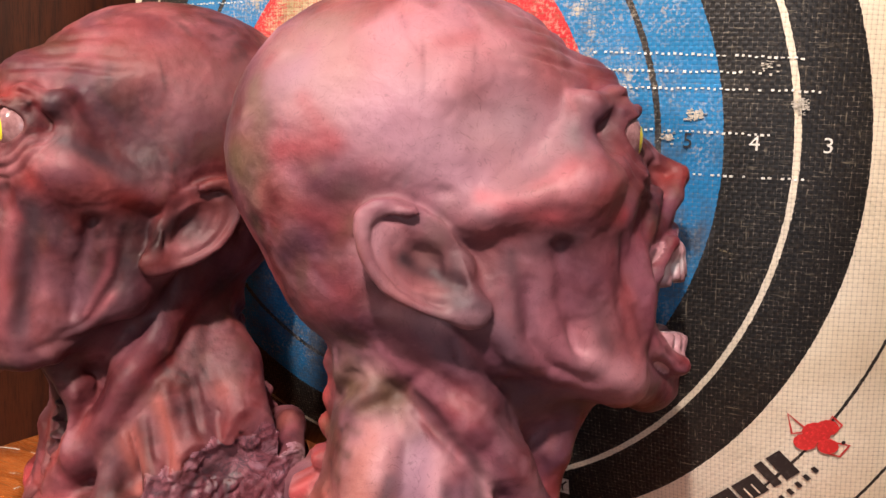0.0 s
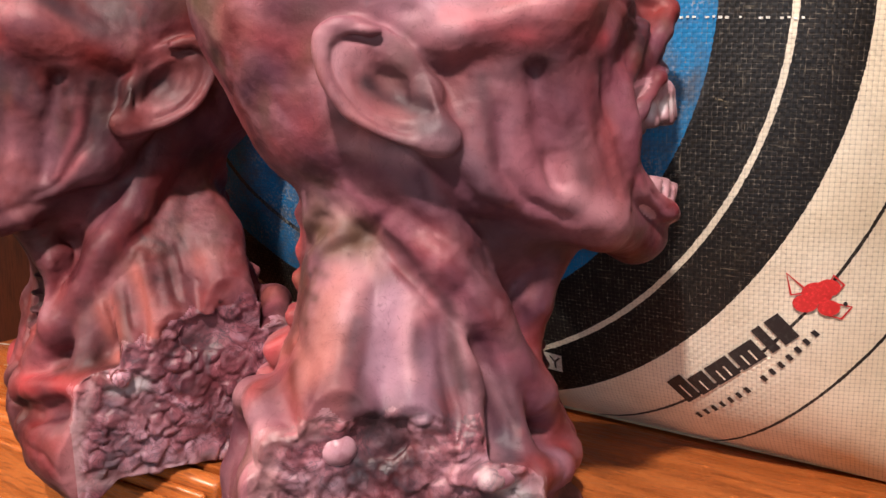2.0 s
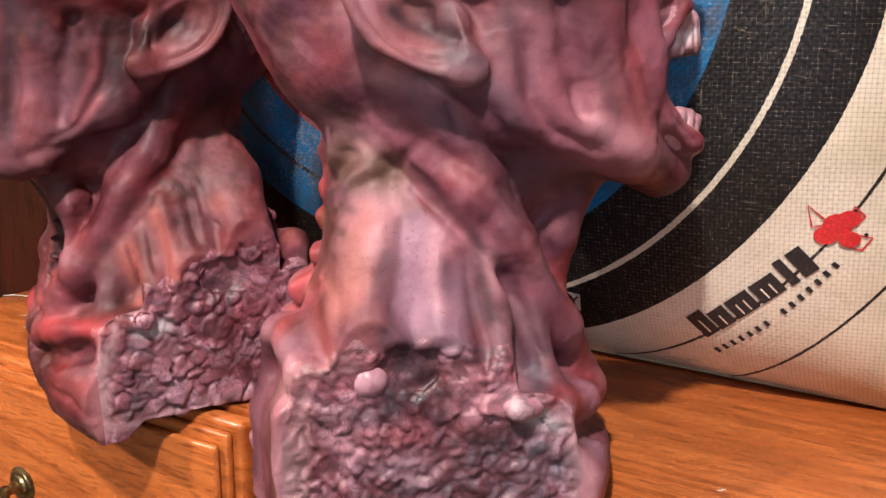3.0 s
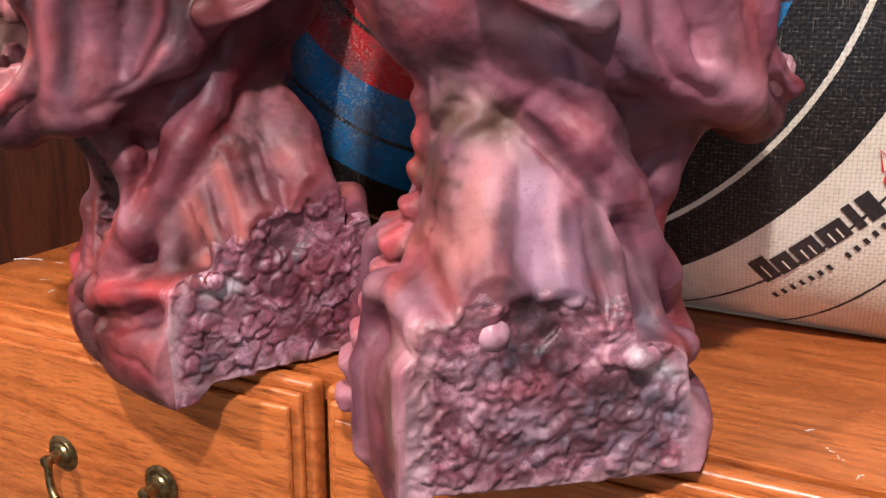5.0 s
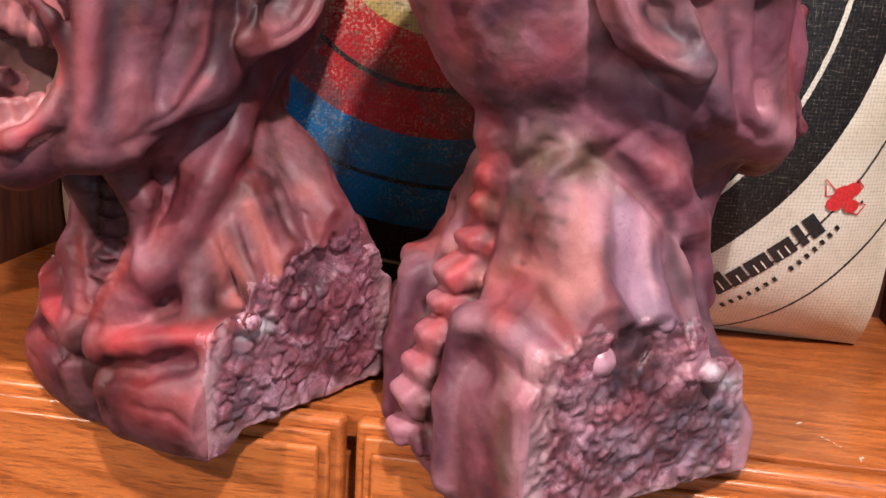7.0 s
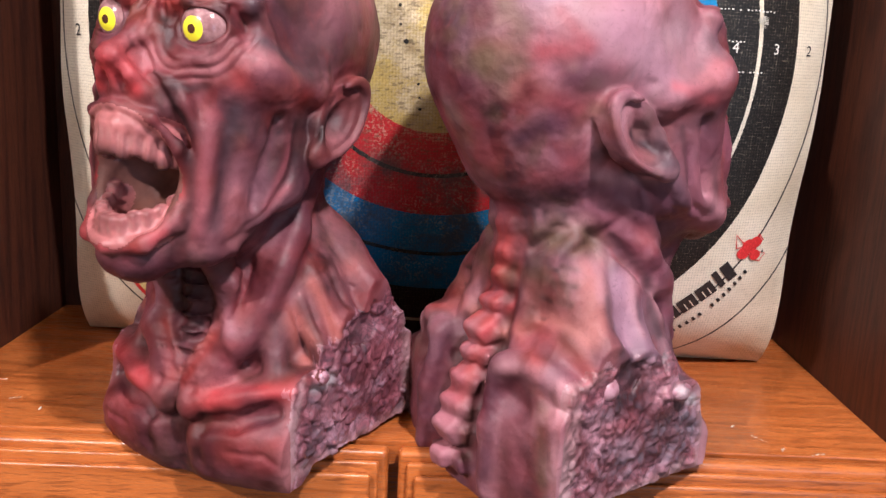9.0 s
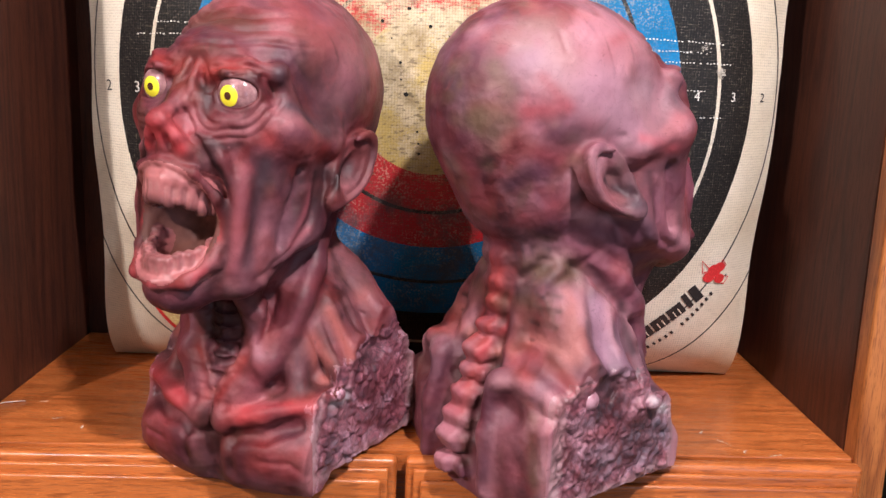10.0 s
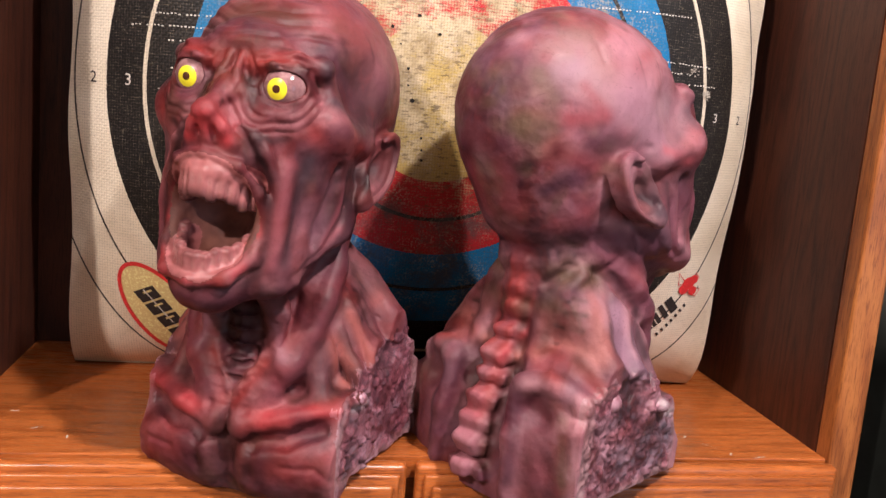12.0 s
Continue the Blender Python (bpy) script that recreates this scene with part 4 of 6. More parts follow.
    chain([(0.054, -0.004, 0.240), (0.0615, 0.032, 0.186), (0.059, 0.052, 0.160), (0.041, 0.085, 0.103), (0.012, 0.106, 0.058)], [0.0100, 0.0102, 0.0102, 0.0096, 0.0088], 0.015)
    chain([(0.030, 0.094, 0.190), (0.031, 0.083, 0.154), (0.027, 0.079, 0.114), (0.014, 0.100, 0.062)], [0.012, 0.0095, 0.0085, 0.008], 0.009)
    # mouth
    ell((0, 0.158, 0.245), (0.0375, 0.056, 0.0345), 0.005, True)
    chain([(0.0405, 0.126, 0.243), (0.0392, 0.136, 0.2660), (0.0265, 0.149, 0.2835), (0, 0.157, 0.2905)], [0.0052, 0.0042, 0.0038, 0.0038], 0.005)
    chain([(0.0405, 0.126, 0.243), (0.0390, 0.140, 0.222), (0.027, 0.158, 0.2085), (0, 0.1675, 0.2045)], [0.0052, 0.0050, 0.0050, 0.0052], 0.006)
    # gums, with the teeth set in them
    for up in (0, 1):
        arc = [gum_at(1.2 * k / 8, up) for k in range(9)]
        chain(arc, [0.0060 - 0.0001 * k for k in range(9)], 0.004)
        for c, r in teeth(up):
            block(c, r, 0.0027, 8 if up else -8, 0.0016)
    # folds
    chain([(0.021, 0.138, 0.312), (0.038, 0.131, 0.294), (0.053, 0.117, 0.252), (0.050, 0.126, 0.214)], [0.0052, 0.0050, 0.0046, 0.0046], 0.004)
    chain([(0.057, 0.104, 0.300), (0.059, 0.095, 0.270), (0.056, 0.099, 0.226)], [0.0064, 0.0066, 0.0056], 0.014)
    # ear: a tilted bowl with a rolled rim
    eu, ev = (0.74, -0.67), (0.67, 0.74)
    ec = (0.089, 0.006, 0.276) if hang > 0 else (0.088, -0.003, 0.273)
    eo, ez = ec[1] - 0.004, ec[2] - 0.277
    w, x, f, z = window((0.06, -0.06, 0.22), (0.115, 0.05, 0.33), 0.01)
    u = (f - ec[1]) * eu[0] + (z - ec[2]) * eu[1]
    v = (f - ec[1]) * ev[0] + (z - ec[2]) * ev[1]
    lean = x - ec[0] - (0.05 if hang > 0 else 0.10) * (0.016 - v) - 0.04 * (-u)
    wide = np.where(u < 0, 0.0232, 0.0232 - 0.15 * np.maximum(u, 0))
    q = np.sqrt((u / 0.0415) ** 2 + (v / wide) ** 2)
    out = (q - 1) * 0.027
    rim = np.sqrt((out + 0.003) ** 2 + (lean - 0.002) ** 2) - 0.0035
    openside = np.clip((v - 0.010) / 0.006, 0, 1) * np.clip((0.028 - np.abs(u - 0.006)) / 0.006, 0, 1)
    rim = rim + openside * 0.004
    put(w, np.maximum(out, np.abs(lean + 0.0088) - 0.0070), 0.005, False)
    put(w, rim, 0.004, False)
    inner = np.sqrt(((q - 0.60) * 0.027) ** 2 + (lean + 0.0020) ** 2) - 0.0036 + np.clip((v - 0.002) / 0.01, 0, 1) * 0.005
    put(w, inner, 0.004, False)
    ell((0.094, 0.009 + eo, 0.277 + ez), (0.0150, 0.0175, 0.0095), 0.005, True, -42)
    ell((0.082, 0.026 + eo, 0.275 + ez), (0.005, 0.007, 0.007), 0.006)
    ell((0.089, 0.032 + eo, 0.252 + ez), (0.006, 0.012, 0.010), 0.006)
    # cut the arms and foot flat, with the ball of the joint
    d[:, :, zs < 0.2] = np.maximum(d[:, :, zs < 0.2], xs[:, None, None] - 0.1045 + 0.1 * fs[None, :, None])
    ell((0.106, -0.004, 0.098), (0.008, 0.015, 0.012), 0.006, True)
    cap((0.082, 0.066, 0.074), (0.101, 0.057, 0.074), 0.0075, 0.007, 0.004)
    foot = -0.013 * smoothstep(hang * fs, 0.062, 0.080) if hang > 0 else -0.016 * smoothstep(-fs, 0.052, 0.072)
    d[:, :, :] = np.maximum(d, foot[None, :, None] - zs[None, None, :])

    # surface net of the mirrored solid
    g = np.concatenate([d[::-1], d], 0)
    gx = np.concatenate([-xs[::-1], xs])
    inside = g < 0
    cnt = np.zeros([s - 1 for s in g.shape], np.int8)
    for i in (0, 1):
        for j in (0, 1):
            for k in (0, 1):
                cnt += inside[i:i + cnt.shape[0], j:j + cnt.shape[1], k:k + cnt.shape[2]]
    cells = np.argwhere((cnt > 0) & (cnt < 8))
    index = np.full(cnt.shape, -1, np.int32)
    index[tuple(cells.T)] = np.arange(len(cells))
    acc = np.zeros((len(cells), 3))
    num = np.zeros(len(cells))
    corners = [(i, j, k) for i in (0, 1) for j in (0, 1) for k in (0, 1)]
    for a in corners:
        for ax in range(3):
            if a[ax]:
                continue
            b = list(a)
            b[ax] = 1
            va = g[cells[:, 0] + a[0], cells[:, 1] + a[1], cells[:, 2] + a[2]]
            vb = g[cells[:, 0] + b[0], cells[:, 1] + b[1], cells[:, 2] + b[2]]
            on = (va < 0) != (vb < 0)
            t = np.where(on, va / np.where(on, va - vb, 1), 0)
            p = np.tile(np.array(a, float), (len(cells), 1))
            p[:, ax] += t
            acc += p * on[:, None]
            num += on
    pos = cells + acc / num[:, None]
    v = np.stack([gx[0] + pos[:, 0] * h, fs[0] + pos[:, 1] * h, zs[0] + pos[:, 2] * h], 1)
    quads = []
    for ax in range(3):
        o1, o2 = [(1, 2), (2, 0), (0, 1)][ax]
        lo = [slice(None)] * 3
        hi = [slice(None)] * 3
        lo[ax], hi[ax] = slice(0, -1), slice(1, None)
        change = inside[tuple(lo)] != inside[tuple(hi)]
        e = np.argwhere(change)
        e = e[(e[:, o1] > 0) & (e[:, o2] > 0) & (e[:, o1] < cnt.shape[o1]) & (e[:, o2] < cnt.shape[o2])]
        first = inside[tuple(e.T)]
        s1 = np.zeros(3, int)
        s1[o1] = 1
        s2 = np.zeros(3, int)
        s2[o2] = 1
        ring = [index[tuple((e - s1 - s2).T)], index[tuple((e - s2).T)], index[tuple(e.T)], index[tuple((e - s1).T)]]
        qd = np.stack(ring, 1)
        qd[~first] = qd[~first][:, ::-1]
        quads.append(qd)
    quads = np.concatenate(quads)
    quads = quads[(quads >= 0).all(1)]
    return v, quads


def normals(v, q):
    n = np.cross(v[q[:, 2]] - v[q[:, 0]], v[q[:, 3]] - v[q[:, 1]])
    out = np.zeros_like(v)
    for k in range(4):
        np.add.at(out, q[:, k], n)
    return out / (np.linalg.norm(out, axis=1)[:, None] + 1e-12), n / (np.linalg.norm(n, axis=1)[:, None] + 1e-12)


def blob(v, c, r, sym=True):
    x = np.abs(v[:, 0]) if sym else v[:, 0]
    p = np.stack([x, v[:, 1], v[:, 2]], 1)
    return np.exp(-(((p - np.array(c)) / np.array(r)) ** 2).sum(1))


PAINTS = dict(grey=(0.085, 0.060, 0.068), dark=(0.034, 0.020, 0.026), plum=(0.13, 0.048, 0.082), maroon=(0.17, 0.026, 0.030), red=(0.60, 0.090, 0.075), hot=(1.0, 0.16, 0.18),
              rose=(0.50, 0.11, 0.125), salmon=(0.78, 0.33, 0.27), pink=(0.72, 0.30, 0.36), pale=(0.92, 0.56, 0.59), lilac=(0.60, 0.39, 0.49), mauve=(0.42, 0.155, 0.215),
              olive=(0.25, 0.175, 0.105), khaki=(0.62, 0.42, 0.34), brown=(0.095, 0.036, 0.022), slate=(0.115, 0.105, 0.135), blue=(0.15, 0.18, 0.23), white=(1.0, 0.90, 0.93), line=(0.02, 0.012, 0.012),
              gum=(0.37, 0.120, 0.120), tooth=(0.47, 0.215, 0.21), lit_gum=(0.55, 0.30, 0.33), lit_tooth=(0.95, 0.86, 0.87))


class Painter:
    """Lays soft strokes and dabs over each other on a bust, alike on both its sides: paint, and shade or highlights put
    into the colour.
    """

    def __init__(self, v):
        self.p = np.stack([np.abs(v[:, 0]), v[:, 1], v[:, 2]], 1)
        self.rgb = np.zeros((len(v), 3))
        self.cover = np.zeros(len(v))

    def lay(self, colour, amount):
        amount = np.clip(amount, 0, 1)
        self.rgb = self.rgb * (1 - amount)[:, None] + np.array(PAINTS[colour]) * amount[:, None]
        self.cover = 1 - (1 - self.cover) * (1 - amount)

    def dab(self, colour, c, r, a):
        self.lay(colour, a * np.exp(-(((self.p - np.array(c)) / np.array(r)) ** 2).sum(1)))

    def stroke(self, colour, r, a, *pts):
        best = np.full(len(self.p), 9.0)
        for p0, p1 in zip(pts, pts[1:] if len(pts) > 1 else pts):
            p0, p1 = np.array(p0), np.array(p1)
            t = np.clip(((self.p - p0) @ (p1 - p0)) / max((p1 - p0) @ (p1 - p0), 1e-9), 0, 1)
            best = np.minimum(best, np.linalg.norm(self.p - p0 - t[:, None] * (p1 - p0), axis=1))
        self.lay(colour, a * np.exp(-(best / r) ** 2))


def paint_teeth(p, gum, tooth):
    """Gums all round both jaws, with each tooth picked out."""
    for up in (0, 1):
        p.stroke(gum, 0.012, 3.0, *[gum_at(1.5 * k / 12, up) for k in range(13)])
        for c, r in teeth(up):
            q = np.sqrt((((p.p - np.array(c)) / (np.array(r) + 0.0006)) ** 2).sum(1))
            p.lay(tooth, smoothstep(q, 1.12, 0.78))


def paint_both(p):
    """The scheme that the two casts share: paint, with shade coloured into hollows and creases."""
    p.dab("red", (0.078, 0.072, 0.306), (0.02, 0.018, 0.012), 0.37)
    p.dab("red", (0.03, 0.115, 0.37), (0.04, 0.03, 0.01), 0.22)
    p.dab("red", (0, 0.156, 0.322), (0.014, 0.014, 0.01), 0.81)
    p.dab("red", (0.045, 0.075, 0.405), (0.03, 0.03, 0.014), 0.34)
    p.dab("red", (0, 0.165, 0.285), (0.04, 0.03, 0.008), 0.31)
    p.dab("red", (0.055, 0.1, 0.062), (0.05, 0.03, 0.012), 0.46)
    p.dab("red", (0, -0.085, 0.15), (0.022, 0.04, 0.08), 0.19)
    p.dab("red", (0.035, 0.085, 0.115), (0.014, 0.03, 0.035), 0.34)
    p.dab("red", (0.05, 0.1, 0.02), (0.04, 0.03, 0.018), 0.22)
    p.dab("red", (0.085, -0.02, 0.32), (0.02, 0.02, 0.012), 0.22)
    p.dab("red", (0.05, 0.12, 0.25), (0.012, 0.03, 0.05), 0.22)
    p.dab("red", (0.06, -0.09, 0.05), (0.03, 0.03, 0.06), 0.19)
    p.dab("grey", (0.086, 0.062, 0.346), (0.02, 0.026, 0.022), 0.53)
    p.dab("grey", (0.084, 0.044, 0.326), (0.02, 0.024, 0.011), 0.50)
    p.dab("grey", (0.092, 0.006, 0.272), (0.02, 0.014, 0.01), 0.50)
    p.dab("grey", (0.07, 0.03, 0.232), (0.03, 0.03, 0.018), 0.37)
    p.dab("grey", (0.03, -0.105, 0.35), (0.02, 0.03, 0.016), 0.34)
    p.dab("grey", (0.06, -0.085, 0.375), (0.014, 0.02, 0.012), 0.25)
    p.dab("grey", (0, 0.095, 0.17), (0.06, 0.05, 0.016), 0.31)
    p.dab("grey", (0.062, 0.005, 0.135), (0.02, 0.008, 0.022), 0.37)
    p.dab("grey", (0, 0.1, 0.14), (0.012, 0.02, 0.05), 0.43)
    p.dab("grey", (0, 0.115, 0.04), (0.012, 0.03, 0.03), 0.43)
    p.dab("grey", (0.04, -0.07, 0.15), (0.018, 0.02, 0.04), 0.31)
    p.dab("grey", (0.072, 0.072, 0.27), (0.014, 0.02, 0.02), 0.28)
    p.dab("grey", (0.043, 0.118, 0.322), (0.02, 0.02, 0.008), 0.22)
    p.dab("grey", (0.078, 0.076, 0.285), (0.03, 0.03, 0.018), 0.22)
    p.dab("grey", (0.062, 0.0, 0.222), (0.03, 0.04, 0.012), 0.43)
    p.dab("grey", (0.05, 0.08, 0.196), (0.03, 0.05, 0.014), 0.50)
    p.dab("grey", (0.035, -0.055, 0.228), (0.03, 0.03, 0.016), 0.34)
    # dark grey in the shallow ear bowl deepens its shade by colour
    p.dab("grey", (0.09, 0.012, 0.276), (0.02, 0.016, 0.011), 0.93)
    p.dab("grey", (0.1, 0.004, 0.094), (0.02, 0.016, 0.012), 0.81)
    p.dab("grey", (0.1, 0.05, 0.05), (0.02, 0.028, 0.03), 0.37)
    p.dab("grey", (0.1, 0.0, 0.03), (0.02, 0.02, 0.02), 0.22)
    p.dab("grey", (0.02, 0.1, 0.4), (0.04, 0.03, 0.02), 0.19)
    p.dab("pale", (0.085, 0.01, 0.38), (0.03, 0.05, 0.035), 0.46)
    p.dab("pale", (0.075, -0.05, 0.365), (0.03, 0.03, 0.03), 0.28)
    p.dab("pale", (0.062, -0.012, 0.15), (0.03, 0.018, 0.045), 0.43)
    p.dab("pale", (0.072, 0.05, 0.105), (0.02, 0.02, 0.035), 0.37)
    p.dab("pale", (0.095, 0.0, 0.27), (0.016, 0.05, 0.035), 0.22)
    p.dab("pale", (0.06, 0.08, 0.215), (0.02, 0.04, 0.02), 0.22)
    p.dab("pale", (0.055, -0.075, 0.105), (0.03, 0.02, 0.012), 0.31)
    p.dab("pale", (0, -0.11, 0.05), (0.014, 0.02, 0.06), 0.37)
    p.dab("pale", (0.07, -0.085, 0.04), (0.012, 0.02, 0.05), 0.25)
    p.stroke("grey", 0.01, 0.37, (0.058, 0.108, 0.298), (0.076, 0.074, 0.290), (0.084, 0.044, 0.278))
    p.stroke("grey", 0.006, 0.46, (0.030, 0.132, 0.306), (0.047, 0.122, 0.276), (0.049, 0.128, 0.220))
    p.stroke("grey", 0.0045, 0.50, (0.000, 0.160, 0.300), (0.024, 0.152, 0.296), (0.044, 0.130, 0.276))
    p.stroke("grey", 0.006, 0.34, (0.000, 0.178, 0.190), (0.026, 0.166, 0.193), (0.044, 0.138, 0.205))
    p.stroke("grey", 0.012, 0.37, (0.074, 0.030, 0.235), (0.060, 0.070, 0.206), (0.030, 0.130, 0.178))
    p.stroke("grey", 0.009, 0.56, (0.026, 0.100, 0.165), (0.032, 0.100, 0.125), (0.024, 0.112, 0.080))
    p.stroke("grey", 0.006, 0.53, (0.018, 0.122, 0.038), (0.056, 0.110, 0.040), (0.090, 0.084, 0.050))
    p.stroke("grey", 0.011, 0.50, (0.000, 0.125, 0.060), (0.000, 0.125, 0.000))
    p.stroke("grey", 0.009, 0.50, (0.024, -0.060, 0.200), (0.024, -0.066, 0.120), (0.030, -0.095, 0.020))
    p.stroke("grey", 0.009, 0.37, (0.052, -0.030, 0.200), (0.034, -0.048, 0.178), (0.040, -0.050, 0.140))
    p.stroke("grey", 0.009, 0.37, (0.066, -0.086, 0.088), (0.086, -0.074, 0.078))
    p.stroke("grey", 0.01, 0.37, (0.078, -0.030, 0.262), (0.070, -0.010, 0.235), (0.074, 0.020, 0.238))
    p.stroke("red", 0.006, 0.53, (0.014, 0.128, 0.052), (0.050, 0.114, 0.062), (0.100, 0.070, 0.077))
    p.stroke("rose", 0.0135, 0.25, (0.066, -0.004, 0.228), (0.060, 0.042, 0.162), (0.040, 0.086, 0.102), (0.012, 0.112, 0.058))
    p.stroke("pale", 0.009, 0.37, (0.076, 0.020, 0.258), (0.070, 0.058, 0.224), (0.046, 0.124, 0.203))
    p.stroke("pale", 0.007, 0.34, (0.058, 0.100, 0.326), (0.080, 0.066, 0.316), (0.088, 0.034, 0.303))
    p.stroke("red", 0.016, 0.28, (0.000, -0.064, 0.225), (0.000, -0.074, 0.140), (0.000, -0.100, 0.080), (0.000, -0.112, 0.010))
    p.stroke("red", 0.005, 0.34, (0.016, 0.126, 0.358), (0.046, 0.108, 0.364), (0.066, 0.078, 0.358))
    p.stroke("red", 0.009, 0.34, (0.062, 0.098, 0.312), (0.076, 0.072, 0.303), (0.086, 0.034, 0.290))
    p.stroke("red", 0.004, 0.37, (0.000, 0.176, 0.205), (0.026, 0.164, 0.210), (0.040, 0.138, 0.226))
    p.stroke("red", 0.01, 0.28, (0.030, 0.110, 0.012), (0.080, 0.094, 0.016))
    p.stroke("grey", 0.0016, 0.62, (0.083, 0.020, 0.300), (0.088, 0.018, 0.330), (0.083, 0.022, 0.368), (0.070, 0.024, 0.400))
    p.stroke("pale", 0.006, 0.22, (0.094, -0.028, 0.290), (0.098, -0.020, 0.262), (0.096, 0.020, 0.246))
    p.stroke("pale", 0.017, 0.56, (0.000, -0.078, 0.130), (0.000, -0.105, 0.070), (0.000, -0.116, 0.010))
    p.stroke("pale", 0.008, 0.81, (0.098, 0.090, 0.070), (0.094, 0.096, 0.000))
    p.stroke("pale", 0.008, 0.81, (0.108, -0.064, 0.095), (0.110, -0.068, 0.000))
    p.stroke("pale", 0.006, 0.62, (0.110, -0.060, 0.002), (0.096, 0.090, 0.002))
    p.stroke("pale", 0.007, 0.37, (0.044, -0.090, 0.095), (0.074, -0.082, 0.112), (0.098, -0.064, 0.094))
    p.stroke("pale", 0.01, 0.28, (0.058, -0.094, 0.060), (0.062, -0.094, 0.000))


def paint_facing(p):
    """The bust that faces the room; its dark strokes put shade into creases, throat and nostrils."""
    p.stroke("slate", 0.009, .85, (0.072, 0.094, 0.366), (0.077, 0.095, 0.339), (0.080, 0.059, 0.317), (0.086, 0.046, 0.311))
    p.stroke("dark", 0.004, .7, (0.027, 0.140, 0.310), (0.042, 0.129, 0.303), (0.051, 0.119, 0.307))
    p.stroke("dark", 0.003, .7, (0.006, 0.145, 0.331), (0.027, 0.140, 0.308), (0.040, 0.133, 0.284))
    p.stroke("dark", 0.005, .7, (0.014, 0.121, 0.347), (0.024, 0.128, 0.332))
    p.stroke("dark", 0.002, .9, (0.018, 0.120, 0.356), (0.040, 0.122, 0.361), (0.059, 0.105, 0.360))
    p.stroke("dark", 0.004, .5, (0.028, 0.105, 0.384))
    p.stroke("dark", 0.004, .5, (0.000, 0.116, 0.372), (0.039, 0.107, 0.374))
    p.stroke("hot", 0.006, 1.0, (0.000, 0.164, 0.319), (0.006, 0.153, 0.307), (0.016, 0.154, 0.302))
    p.stroke("red", 0.006, .7, (0.018, 0.119, 0.360), (0.010, 0.118, 0.363), (0.045, 0.114, 0.366))
    p.stroke("red", 0.009, .7, (0.069, 0.108, 0.311), (0.071, 0.085, 0.303), (0.082, 0.049, 0.297))
    p.stroke("red", 0.006, .6, (0.024, 0.122, 0.356))
    p.stroke("hot", 0.004, .7, (0.005, 0.169, 0.284), (0.016, 0.161, 0.283), (0.031, 0.142, 0.262), (0.040, 0.136, 0.239))
    p.stroke("hot", 0.004, .6, (0.017, 0.165, 0.213), (0.002, 0.176, 0.204), (0.023, 0.167, 0.203), (0.038, 0.150, 0.216))
    p.stroke("dark", 0.006, .75, (0.033, 0.139, 0.302), (0.047, 0.133, 0.258), (0.048, 0.133, 0.225), (0.037, 0.144, 0.201))
    p.stroke("slate", 0.007, .7, (0.065, 0.108, 0.291), (0.059, 0.116, 0.248), (0.058, 0.122, 0.220))
    p.stroke("lilac", 0.01, .6, (0.066, 0.081, 0.263), (0.064, 0.084, 0.225))
    p.stroke("pink", 0.004, .7, (0.073, 0.060, 0.279), (0.080, 0.064, 0.252), (0.073, 0.079, 0.223))
    p.stroke("dark", 0.006, .9, (0.087, 0.022, 0.279), (0.092, 0.036, 0.266))
    p.stroke("plum", 0.011, .7, (0.013, 0.166, 0.186), (0.034, 0.143, 0.190))
    p.stroke("plum", 0.01, .6, (0.075, 0.058, 0.208), (0.085, 0.046, 0.237))
    p.stroke("pink", 0.006, .6, (0.053, 0.119, 0.286), (0.054, 0.129, 0.249), (0.052, 0.131, 0.220))
    p.stroke("dark", 0.007, .5, (0.007, 0.088, 0.137), (0.010, 0.082, 0.157), (0.017, 0.087, 0.119))
    p.stroke("maroon", 0.006, .8, (0.061, 0.092, 0.195), (0.040, 0.076, 0.163), (0.050, 0.076, 0.143))
    p.stroke("rose", 0.02, .4, (0.050, 0.035, 0.417), (0.074, 0.034, 0.390))
    p.stroke("olive", 0.012, .4, (0.001, 0.086, 0.402), (0.030, 0.081, 0.400))
    p.stroke("mauve", 0.011, .50, (0.072, 0.043, 0.184), (0.065, 0.065, 0.145), (0.054, 0.085, 0.110), (0.035, 0.100, 0.079))
    p.stroke("maroon", 0.008, .8, (0.057, 0.080, 0.185), (0.045, 0.061, 0.162))
    p.stroke("salmon", 0.006, .8, (0.079, 0.036, 0.144), (0.089, 0.032, 0.120), (0.101, 0.033, 0.103))
    p.stroke("salmon", 0.006, .8, (0.072, 0.059, 0.117), (0.085, 0.054, 0.082))
    p.stroke("salmon", 0.01, .7, (0.084, -0.011, 0.148), (0.080, -0.061, 0.114))
    p.stroke("brown", 0.006, .42, (0.077, 0.049, 0.131), (0.095, 0.052, 0.099))
    p.stroke("brown", 0.006, .38, (0.079, 0.015, 0.155), (0.097, 0.014, 0.121))
    p.stroke("line", 0.0013, 1.0, (0.075, 0.003, 0.166), (0.082, -0.003, 0.151), (0.088, -0.009, 0.138), (0.107, -0.014, 0.119))
    p.stroke("dark", 0.007, .5, (0.005, 0.086, 0.149), (0.010, 0.091, 0.121), (0.007, 0.096, 0.090))
    p.stroke("lilac", 0.007, .6, (0.033, 0.092, 0.142), (0.041, 0.093, 0.112))
    p.stroke("dark", 0.006, .8, (0.027, 0.113, 0.045), (0.023, 0.119, 0.006))
    p.stroke("hot", 0.007, .7, (0.036, 0.112, 0.059), (0.063, 0.100, 0.066), (0.093, 0.086, 0.070))
    p.stroke("red", 0.009, .6, (0.055, 0.109, 0.036), (0.087, 0.100, 0.033))
